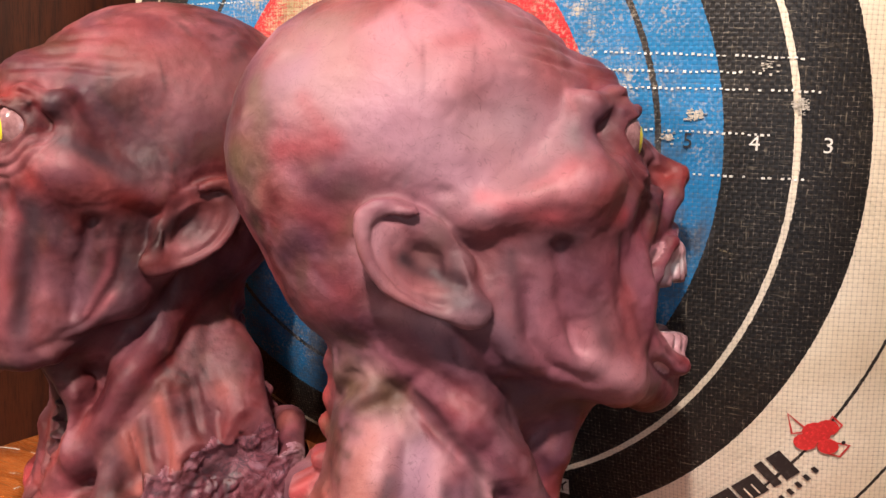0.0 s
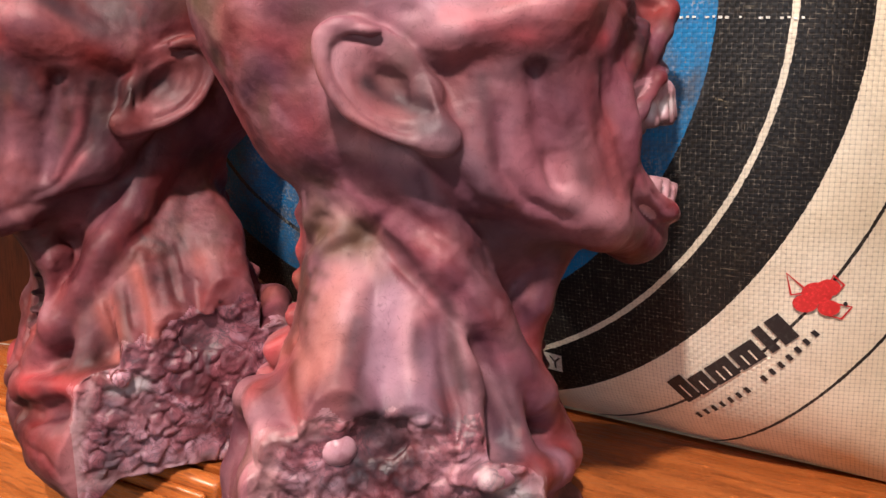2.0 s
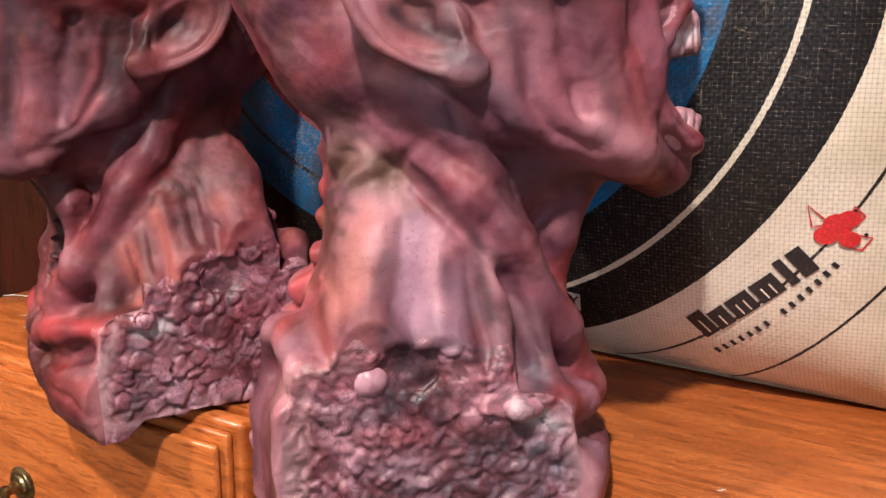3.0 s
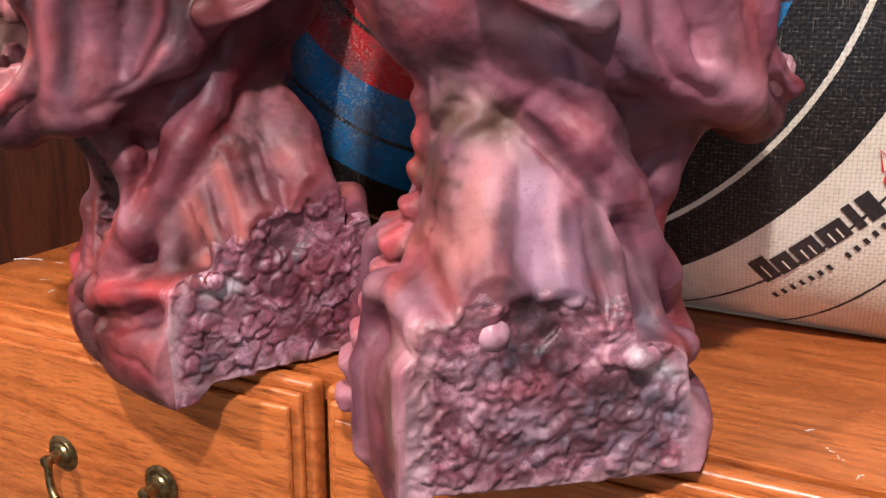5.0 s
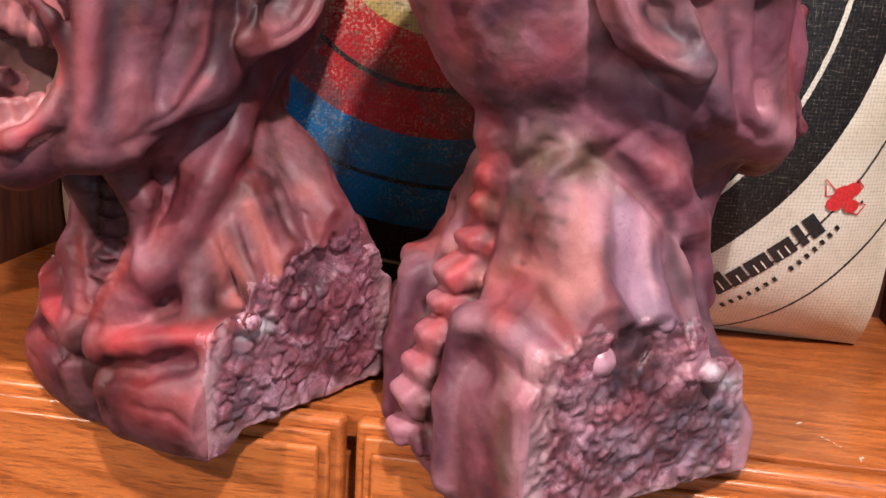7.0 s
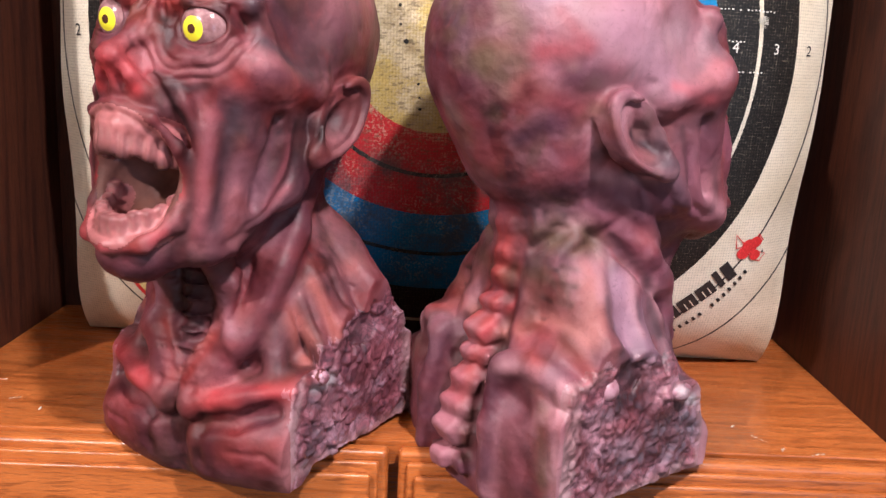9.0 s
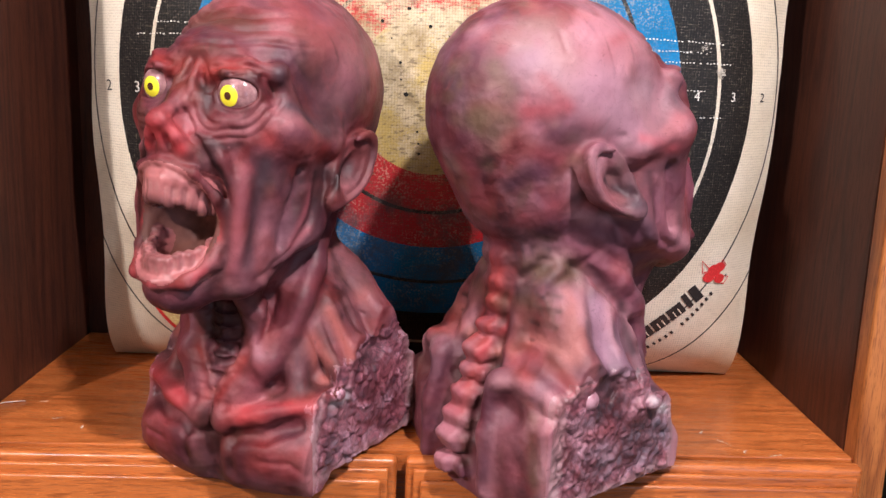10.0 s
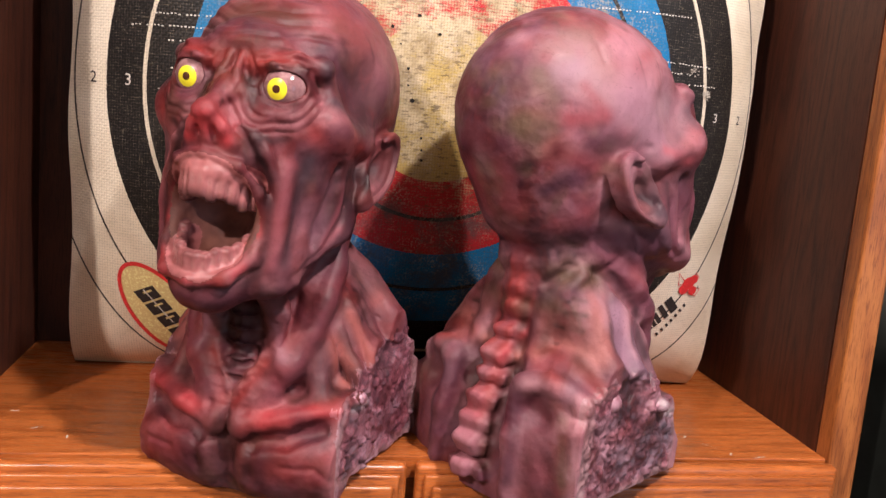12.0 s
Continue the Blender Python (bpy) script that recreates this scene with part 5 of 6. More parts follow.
    p.stroke("plum", 0.01, .7, (0.036, 0.119, 0.029), (0.034, 0.116, 0.003))
    p.stroke("salmon", 0.004, .7, (0.022, 0.092, 0.107), (0.001, 0.102, 0.075))
    p.stroke("plum", 0.009, .6, (0.076, 0.076, 0.218), (0.069, 0.038, 0.205))
    p.stroke("lilac", 0.009, .5, (0.067, 0.101, 0.257), (0.065, 0.079, 0.240))
    p.stroke("pale", 0.004, .9, (0.094, 0.075, 0.073), (0.095, 0.087, 0.041), (0.095, 0.094, -0.000))
    p.stroke("white", 0.005, .8, (0.098, 0.057, 0.066), (0.099, 0.043, 0.067))
    p.stroke("pink", 0.005, .7, (0.101, 0.039, 0.081), (0.103, 0.017, 0.103), (0.089, -0.064, 0.109))
    p.stroke("dark", 0.008, .5, (0.103, 0.001, 0.029), (0.106, -0.032, 0.054))
    p.stroke("pink", 0.012, .50, (0.100, 0.058, 0.056), (0.101, 0.030, 0.031))
    p.stroke("lilac", 0.012, .45, (0.098, 0.064, 0.024), (0.099, 0.023, 0.002))
    p.stroke("rose", 0.012, .45, (0.105, 0.003, 0.059), (0.107, -0.025, 0.073))
    p.stroke("maroon", 0.01, .45, (0.103, 0.004, 0.024), (0.107, -0.032, 0.032))
    p.stroke("white", 0.005, .70, (0.098, 0.062, 0.066), (0.099, 0.045, 0.068))
    p.stroke("blue", 0.004, .60, (0.096, 0.068, 0.057), (0.098, 0.057, 0.051))
    p.stroke("lilac", 0.01, .50, (0.081, 0.062, 0.218), (0.062, 0.047, 0.186))
    p.stroke("lilac", 0.009, .50, (0.062, 0.105, 0.247), (0.067, 0.080, 0.234))
    p.stroke("dark", 0.008, .55, (0.066, 0.068, 0.200), (0.066, 0.083, 0.203))
    p.stroke("plum", 0.01, .55, (0.067, 0.090, 0.213), (0.063, 0.050, 0.194))
    p.stroke("pink", 0.004, .60, (0.072, 0.077, 0.221), (0.080, 0.064, 0.231))
    p.stroke("maroon", 0.006, .70, (0.060, 0.061, 0.166), (0.052, 0.067, 0.155))
    p.stroke("brown", 0.012, .45, (0.008, 0.108, 0.024), (0.005, 0.115, 0.052))
    p.stroke("maroon", 0.012, .45, (0.056, 0.114, 0.033), (0.025, 0.119, 0.031))
    p.stroke("hot", 0.006, .60, (0.027, 0.110, 0.063), (0.073, 0.095, 0.073))
    p.stroke("brown", 0.008, .55, (0.080, 0.067, 0.083), (0.054, 0.086, 0.074))
    p.stroke("salmon", 0.006, .60, (0.072, 0.055, 0.123), (0.089, 0.053, 0.102))
    p.stroke("plum", 0.012, .50, (0.064, 0.103, 0.068), (0.075, 0.100, 0.041))
    p.stroke("red", 0.006, .60, (0.026, 0.093, 0.106), (0.007, 0.107, 0.070))
    p.stroke("rose", 0.01, .50, (0.050, 0.117, 0.019), (0.082, 0.110, 0.017))
    p.dab("hot", (0.008, 0.156, 0.313), (0.016, 0.014, 0.013), 0.75)
    # the nostril's shade, laid on as colour
    p.dab("dark", (0.0068, 0.158, 0.3035), (0.004, 0.008, 0.005), 0.9)


def mottle(p, count, seed):
    """Small soft dabs of sponge over the back of the skull."""
    rnd = random.Random(seed)
    for _ in range(count):
        round_, up = rnd.uniform(-2.6, 0.5), rnd.uniform(-0.75, 0.97)
        flat = math.sqrt(1 - up * up)
        c = abs(0.085 * flat * math.cos(round_)), -0.017 + 0.105 * flat * math.sin(round_), 0.334 + 0.098 * up
        colour = rnd.choice(("olive", "olive", "plum", "maroon", "rose", "rose", "mauve", "khaki", "salmon", "pale"))
        r = rnd.uniform(0.004, 0.0095)
        p.dab(colour, c, (r * rnd.uniform(0.8, 1.5), r, r * rnd.uniform(0.7, 1.2)), rnd.uniform(0.30, 0.62))


def paint_turned(p):
    """The bust that is turned away, paler, with the spine in red; shade in its hollows and cool highlights are put into
    the colour.
    """
    p.stroke("grey", 0.007, .75, (0.084, 0.043, 0.313), (0.078, 0.058, 0.321), (0.071, 0.074, 0.333), (0.064, 0.077, 0.353))
    p.stroke("dark", 0.006, .9, (0.087, -0.011, 0.274), (0.081, 0.006, 0.267), (0.088, 0.021, 0.262))
    p.stroke("grey", 0.007, .8, (0.094, 0.019, 0.252), (0.094, 0.031, 0.249))
    p.stroke("red", 0.007, .6, (0.088, 0.043, 0.304), (0.084, 0.067, 0.314), (0.081, 0.082, 0.328))
    p.stroke("maroon", 0.008, .5, (0.079, 0.048, 0.292), (0.066, 0.079, 0.298))
    p.stroke("dark", 0.007, .7, (0.060, 0.093, 0.295), (0.065, 0.105, 0.288))
    p.stroke("plum", 0.012, .6, (0.067, 0.071, 0.282), (0.067, 0.094, 0.267))
    p.stroke("grey", 0.007, .65, (0.066, 0.098, 0.251), (0.064, 0.103, 0.226))
    p.stroke("plum", 0.007, .75, (0.080, 0.055, 0.260), (0.083, 0.060, 0.227), (0.071, 0.083, 0.209))
    p.stroke("plum", 0.01, .7, (0.053, -0.032, 0.236), (0.065, -0.006, 0.232), (0.069, 0.020, 0.231), (0.081, 0.035, 0.225))
    p.stroke("plum", 0.012, .8, (0.083, 0.038, 0.226), (0.069, 0.062, 0.201), (0.067, 0.081, 0.200))
    p.stroke("pale", 0.02, .6, (0.087, -0.027, 0.343), (0.084, 0.015, 0.348))
    p.stroke("lilac", 0.018, .5, (0.073, 0.042, 0.360), (0.069, 0.058, 0.349))
    p.stroke("pink", 0.012, .6, (0.078, 0.069, 0.226), (0.066, 0.097, 0.206))
    p.stroke("mauve", 0.007, .6, (0.064, 0.111, 0.308), (0.056, 0.125, 0.261), (0.035, 0.143, 0.209))
    p.stroke("pale", 0.004, .7, (0.068, -0.040, 0.277), (0.097, -0.030, 0.292), (0.095, -0.016, 0.299))
    p.stroke("pale", 0.006, .6, (0.059, -0.035, 0.254), (0.061, -0.016, 0.243), (0.065, 0.007, 0.237), (0.095, 0.028, 0.245))
    p.stroke("rose", 0.014, .5, (0.078, -0.044, 0.301), (0.085, -0.026, 0.317), (0.084, -0.002, 0.312))
    p.stroke("line", 0.0012, 1.0, (0.072, -0.005, 0.400), (0.085, -0.004, 0.369), (0.087, -0.005, 0.340), (0.084, -0.012, 0.313))
    p.stroke("mauve", 0.009, .7, (0.055, -0.018, 0.219), (0.062, 0.002, 0.200), (0.070, 0.022, 0.182), (0.071, 0.042, 0.159), (0.067, 0.063, 0.130))
    p.stroke("dark", 0.004, .6, (0.061, -0.001, 0.198), (0.073, 0.029, 0.166), (0.071, 0.053, 0.135))
    p.stroke("olive", 0.01, .6, (0.033, -0.046, 0.194), (0.055, -0.018, 0.190))
    p.stroke("pale", 0.006, .5, (0.045, -0.035, 0.203), (0.052, -0.022, 0.209))
    p.stroke("brown", 0.006, .8, (0.056, -0.033, 0.185), (0.054, -0.014, 0.193))
    p.stroke("salmon", 0.013, .40, (0.067, -0.024, 0.173), (0.089, -0.028, 0.142), (0.107, -0.026, 0.117))
    p.stroke("grey", 0.006, .75, (0.071, -0.002, 0.171), (0.088, -0.008, 0.136), (0.105, -0.015, 0.117))
    p.stroke("lilac", 0.009, .6, (0.080, 0.025, 0.147), (0.097, 0.020, 0.120))
    p.stroke("plum", 0.006, .8, (0.072, 0.047, 0.142), (0.076, 0.054, 0.120), (0.074, 0.064, 0.087))
    p.stroke("pale", 0.006, .7, (0.071, 0.039, 0.160), (0.079, 0.043, 0.134))
    p.stroke("salmon", 0.01, .40, (0.041, -0.053, 0.152), (0.086, -0.040, 0.135))
    p.stroke("plum", 0.006, .7, (0.041, 0.077, 0.151), (0.063, 0.073, 0.117), (0.044, 0.084, 0.090))
    p.dab("pink", (0.070, -0.030, 0.365), (0.060, 0.085, 0.050), 0.35)
    p.stroke("olive", 0.013, .7, (0.046, -0.108, 0.320), (0.059, -0.096, 0.323))
    p.stroke("rose", 0.01, .6, (0.015, -0.113, 0.290), (0.010, -0.082, 0.252))
    p.stroke("rose", 0.007, .5, (0.040, -0.114, 0.333))
    p.stroke("rose", 0.008, .5, (0.057, -0.089, 0.299), (0.069, -0.066, 0.295))
    p.stroke("rose", 0.007, .5, (0.080, -0.055, 0.346))
    p.dab("lilac", (0.085, 0.020, 0.335), (0.040, 0.060, 0.040), 0.40)
    mottle(p, 95, 5)
    p.stroke("khaki", 0.016, .55, (0.072, -0.066, 0.360), (0.079, -0.053, 0.351))
    p.stroke("olive", 0.009, .9, (0.041, -0.109, 0.325), (0.050, -0.101, 0.315))
    p.stroke("olive", 0.010, .8, (0.059, -0.091, 0.348), (0.048, -0.099, 0.365))
    p.stroke("grey", 0.008, .7, (0.074, -0.070, 0.327))
    p.stroke("maroon", 0.009, .85, (0.061, -0.084, 0.304))
    p.stroke("maroon", 0.009, .75, (0.037, -0.111, 0.351))
    p.stroke("rose", 0.008, .9, (0.069, -0.080, 0.330), (0.082, -0.051, 0.335))
    p.stroke("plum", 0.011, .75, (0.069, -0.061, 0.291), (0.047, -0.080, 0.269))
    p.stroke("maroon", 0.012, .4, (0.014, -0.116, 0.303), (0.012, -0.110, 0.330))
    p.stroke("plum", 0.009, .65, (0.077, -0.060, 0.312), (0.083, -0.034, 0.317))
    # broad white on the skull's lit side, a highlight laid on as colour
    p.stroke("white", 0.016, .45, (0.072, 0.043, 0.349), (0.087, 0.005, 0.336))
    p.stroke("dark", 0.007, .75, (0.070, -0.020, 0.261), (0.066, -0.038, 0.251))
    p.stroke("lilac", 0.024, .65, (0.066, -0.072, 0.375), (0.084, -0.036, 0.355), (0.085, 0.010, 0.322))
    p.stroke("grey", 0.008, .45, (0.079, -0.047, 0.306), (0.085, -0.013, 0.317))
    p.stroke("olive", 0.007, .5, (0.042, -0.041, 0.207), (0.053, -0.017, 0.198))
    p.stroke("red", 0.01, .75, (0.005, -0.059, 0.198), (0.008, -0.066, 0.140), (0.011, -0.077, 0.102), (0.006, -0.095, 0.062))
    p.stroke("pink", 0.009, .55, (0.006, -0.096, 0.078), (0.004, -0.100, 0.049), (0.006, -0.108, 0.003))
    p.stroke("brown", 0.006, .85, (0.014, -0.049, 0.180), (0.017, -0.055, 0.141), (0.019, -0.064, 0.102), (0.021, -0.087, 0.056), (0.021, -0.094, 0.016))
    p.stroke("salmon", 0.007, .7, (0.020, -0.061, 0.116), (0.051, -0.049, 0.134), (0.088, -0.043, 0.121), (0.101, -0.041, 0.110))
    p.stroke("brown", 0.011, .8, (0.068, -0.073, 0.117), (0.080, -0.065, 0.117))
    p.stroke("mauve", 0.012, .5, (0.062, -0.077, 0.079), (0.074, -0.087, 0.022))
    p.stroke("pale", 0.005, .9, (0.100, -0.065, 0.100), (0.107, -0.074, 0.034))
    p.stroke("plum", 0.008, .7, (0.049, -0.091, 0.091), (0.055, -0.097, 0.016))
    p.stroke("plum", 0.012, .6, (0.039, -0.080, 0.108), (0.037, -0.092, 0.062))
    p.stroke("plum", 0.014, .5, (0.069, 0.007, 0.221), (0.072, 0.050, 0.205))
    p.stroke("dark", 0.007, .6, (0.087, 0.011, 0.282), (0.088, 0.017, 0.264))
    p.stroke("dark", 0.013, .95, (0.101, -0.004, 0.104), (0.101, 0.006, 0.096), (0.101, 0.010, 0.086))
    p.stroke("slate", 0.009, .9, (0.104, -0.048, 0.072), (0.104, -0.034, 0.072), (0.103, -0.014, 0.076))
    p.stroke("slate", 0.010, .9, (0.099, 0.056, 0.058), (0.100, 0.034, 0.048), (0.102, 0.020, 0.036), (0.104, -0.006, 0.030))
    p.stroke("slate", 0.008, .8, (0.098, 0.062, 0.040), (0.099, 0.050, 0.020))
    p.stroke("maroon", 0.010, .8, (0.107, -0.050, 0.052), (0.107, -0.044, 0.030), (0.106, -0.020, 0.012))
    p.stroke("rose", 0.008, .7, (0.105, -0.026, 0.058), (0.103, 0.004, 0.060))
    p.stroke("pink", 0.008, .7, (0.101, 0.026, 0.074), (0.100, 0.042, 0.076))
    p.stroke("lilac", 0.006, .8, (0.104, -0.008, 0.040), (0.103, 0.004, 0.034))
    p.stroke("pale", 0.0035, .9, (0.097, 0.070, 0.010), (0.101, 0.030, 0.000), (0.105, -0.020, -0.002))
    p.stroke("dark", 0.009, .7, (0.101, 0.016, 0.083), (0.105, -0.012, 0.073))
    p.stroke("dark", 0.01, .6, (0.098, 0.050, 0.034), (0.102, 0.023, 0.024))
    p.stroke("pale", 0.005, .8, (0.108, -0.056, 0.097), (0.106, -0.038, 0.104))
    p.stroke("pale", 0.005, .9, (0.110, -0.059, 0.082), (0.109, -0.062, 0.013))
    p.stroke("white", 0.005, .9, (0.104, 0.053, 0.078), (0.095, 0.077, 0.063))
    p.stroke("blue", 0.008, .6, (0.099, 0.066, 0.051), (0.094, 0.082, 0.031))
    p.stroke("pink", 0.01, .5, (0.107, -0.043, 0.064), (0.104, -0.011, 0.047))
    p.stroke("pink", 0.008, .6, (0.101, 0.018, 0.100), (0.102, 0.044, 0.083))
    p.stroke("pale", 0.004, .7, (0.094, 0.080, 0.072), (0.093, 0.100, 0.029))
    p.stroke("khaki", 0.017, .50, (0.048, -0.086, 0.391), (0.058, -0.058, 0.402), (0.077, -0.048, 0.373))
    p.stroke("olive", 0.012, .65, (0.043, -0.111, 0.327), (0.055, -0.102, 0.329))
    p.stroke("rose", 0.006, .50, (0.049, -0.093, 0.382))
    p.stroke("rose", 0.006, .50, (0.073, -0.069, 0.358), (0.082, -0.051, 0.335))
    p.stroke("rose", 0.007, .50, (0.065, -0.079, 0.301), (0.074, -0.048, 0.291))
    p.stroke("rose", 0.006, .50, (0.077, 0.004, 0.390), (0.071, 0.023, 0.396))
    p.stroke("rose", 0.008, .45, (0.022, -0.107, 0.284), (0.021, -0.086, 0.248))
    p.stroke("lilac", 0.018, .55, (0.088, -0.005, 0.350), (0.083, 0.023, 0.321))
    p.stroke("rose", 0.003, .55, (0.044, -0.031, 0.425), (0.059, -0.033, 0.410))
    p.stroke("rose", 0.003, .55, (0.043, 0.001, 0.428), (0.060, -0.000, 0.414))
    p.stroke("slate", 0.006, .60, (0.073, 0.080, 0.346), (0.081, 0.083, 0.331))
    p.stroke("hot", 0.005, .50, (0.086, 0.028, 0.308), (0.085, 0.066, 0.300), (0.068, 0.108, 0.301))
    p.stroke("slate", 0.008, .50, (0.088, 0.014, 0.138), (0.099, 0.009, 0.120))
    p.stroke("lilac", 0.008, .60, (0.074, 0.004, 0.167), (0.092, 0.008, 0.129), (0.103, 0.021, 0.108))
    p.stroke("brown", 0.005, .70, (0.013, -0.053, 0.198), (0.044, -0.037, 0.196), (0.056, -0.019, 0.186))
    p.stroke("olive", 0.008, .50, (0.009, -0.057, 0.159), (0.042, -0.050, 0.166))
    p.stroke("red", 0.008, .50, (0.040, -0.063, 0.123), (0.080, -0.075, 0.111))
    p.stroke("maroon", 0.008, .60, (0.051, -0.045, 0.119), (0.077, -0.047, 0.121))
    p.stroke("salmon", 0.005, .60, (0.040, -0.063, 0.123), (0.063, -0.050, 0.139), (0.092, -0.040, 0.127))
    p.stroke("salmon", 0.01, .45, (0.067, -0.026, 0.173), (0.085, -0.032, 0.148), (0.100, -0.032, 0.128))
    p.stroke("pale", 0.006, .55, (0.059, -0.016, 0.181), (0.084, -0.022, 0.156))
    p.stroke("lilac", 0.01, .55, (0.074, 0.001, 0.165), (0.085, -0.003, 0.138), (0.094, -0.002, 0.119))
    p.stroke("pale", 0.005, .50, (0.075, 0.012, 0.165), (0.085, 0.009, 0.147), (0.095, 0.014, 0.128))
    p.stroke("dark", 0.005, .65, (0.073, 0.033, 0.161), (0.078, 0.035, 0.144), (0.087, 0.041, 0.121))
    p.stroke("mauve", 0.008, .50, (0.078, 0.033, 0.177), (0.071, 0.054, 0.148))
    p.stroke("slate", 0.005, .65, (0.083, -0.016, 0.153), (0.096, -0.019, 0.135))
    p.stroke("maroon", 0.01, .55, (0.003, -0.046, 0.166), (0.059, -0.050, 0.151))
    p.stroke("brown", 0.003, .70, (0.056, -0.047, 0.163), (0.072, -0.039, 0.163))
    p.stroke("brown", 0.003, .70, (0.056, -0.041, 0.175), (0.064, -0.034, 0.173))
    p.stroke("brown", 0.003, .60, (0.050, -0.051, 0.152), (0.075, -0.043, 0.150))
    p.stroke("slate", 0.012, .55, (0.102, 0.027, 0.058), (0.100, 0.048, 0.042))
    p.stroke("lilac", 0.012, .55, (0.107, -0.024, 0.043), (0.103, 0.009, 0.039))
    p.stroke("lilac", 0.01, .45, (0.099, 0.041, 0.014), (0.099, 0.067, 0.027))
    p.stroke("maroon", 0.006, .50, (0.103, 0.026, 0.062), (0.100, 0.050, 0.059))
    p.stroke("slate", 0.01, .50, (0.106, -0.022, 0.022), (0.106, 0.003, 0.017))
    p.stroke("lilac", 0.012, .65, (0.050, 0.093, 0.096), (0.060, 0.100, 0.069), (0.077, 0.104, 0.038))
    p.stroke("mauve", 0.01, .55, (0.061, 0.079, 0.129), (0.059, 0.079, 0.105))
    p.stroke("slate", 0.006, .60, (0.074, 0.066, 0.087), (0.101, 0.068, 0.075))
    p.stroke("white", 0.004, .75, (0.102, 0.063, 0.069), (0.096, 0.077, 0.061))
    p.stroke("blue", 0.008, .60, (0.097, 0.073, 0.048), (0.096, 0.082, 0.041))
    p.stroke("maroon", 0.014, .50, (0.060, -0.077, 0.088), (0.079, -0.085, 0.053), (0.068, -0.087, 0.005))
    p.stroke("olive", 0.007, .45, (0.093, -0.074, 0.079), (0.099, -0.077, 0.029))
    p.stroke("brown", 0.008, .55, (0.080, -0.051, 0.127), (0.094, -0.048, 0.116))
    p.stroke("red", 0.01, .45, (0.051, -0.056, 0.128), (0.104, -0.044, 0.107))
    p.stroke("rose", 0.01, .45, (0.106, -0.062, 0.098), (0.111, -0.067, 0.069))
    p.stroke("plum", 0.008, .60, (0.102, -0.021, 0.131), (0.105, -0.038, 0.116))
    p.stroke("rose", 0.012, .45, (0.065, -0.041, 0.252), (0.044, -0.063, 0.237))
    p.stroke("plum", 0.012, .50, (0.067, 0.000, 0.229), (0.070, 0.018, 0.221))
    p.stroke("pale", 0.008, .45, (0.068, 0.089, 0.222), (0.064, 0.114, 0.210))
    p.stroke("grey", 0.006, .50, (0.072, 0.086, 0.219), (0.069, 0.099, 0.213))
    p.stroke("dark", 0.004, .60, (0.080, 0.046, 0.278), (0.083, 0.053, 0.239))
    p.stroke("brown", 0.008, .50, (0.015, -0.052, 0.197), (0.047, -0.049, 0.167), (0.047, -0.058, 0.130))
    p.stroke("line", 0.0016, .65, (0.017, -0.050, 0.170), (0.055, -0.044, 0.172))
    p.stroke("line", 0.0016, .65, (0.018, -0.051, 0.151), (0.060, -0.050, 0.150))
    p.stroke("line", 0.0016, .60, (0.017, -0.054, 0.131), (0.057, -0.051, 0.135))
    p.stroke("olive", 0.009, .50, (0.044, -0.041, 0.189), (0.057, -0.015, 0.184))
    p.stroke("lilac", 0.009, .55, (0.077, -0.004, 0.160), (0.091, -0.004, 0.125))
    p.stroke("slate", 0.008, .45, (0.083, 0.050, 0.220), (0.096, 0.022, 0.255))
    p.stroke("mauve", 0.012, .45, (0.071, 0.079, 0.265), (0.072, 0.075, 0.217))
    p.stroke("hot", 0.004, .45, (0.018, -0.048, 0.189), (0.020, -0.049, 0.141), (0.012, -0.079, 0.112))
    p.dab("pink", (0.070, 0.072, 0.245), (0.030, 0.050, 0.040), 0.28)
    p.dab("salmon", (0.075, 0.030, 0.345), (0.040, 0.060, 0.050), 0.22)


class Modeller:
    """Ridges raised and grooves drawn with a clay tool, alike on both sides of a bust."""

    def __init__(self, v):
        self.p = np.stack([np.abs(v[:, 0]), v[:, 1], v[:, 2]], 1)
        self.rise = np.zeros(len(v))

    def ridge(self, r, height, *pts):
        best = np.full(len(self.p), 9.0)
        fade = np.ones(len(self.p))
        run = len(pts) - 1
        for k, (p0, p1) in enumerate(zip(pts, pts[1:])):
            p0, p1 = np.array(p0), np.array(p1)
            t = np.clip(((self.p - p0) @ (p1 - p0)) / max((p1 - p0) @ (p1 - p0), 1e-9), 0, 1)
            d = np.linalg.norm(self.p - p0 - t[:, None] * (p1 - p0), axis=1)
            u = (k + t) / run
            fade = np.where(d < best, 0.45 + 0.55 * np.sqrt(np.sin(math.pi * np.clip(u, 0.001, 0.999))), fade)
            best = np.minimum(best, d)
        self.rise += height * fade * np.exp(-(best / r) ** 2)

    def groove(self, r, depth, *pts):
        self.ridge(r, -depth, *pts)


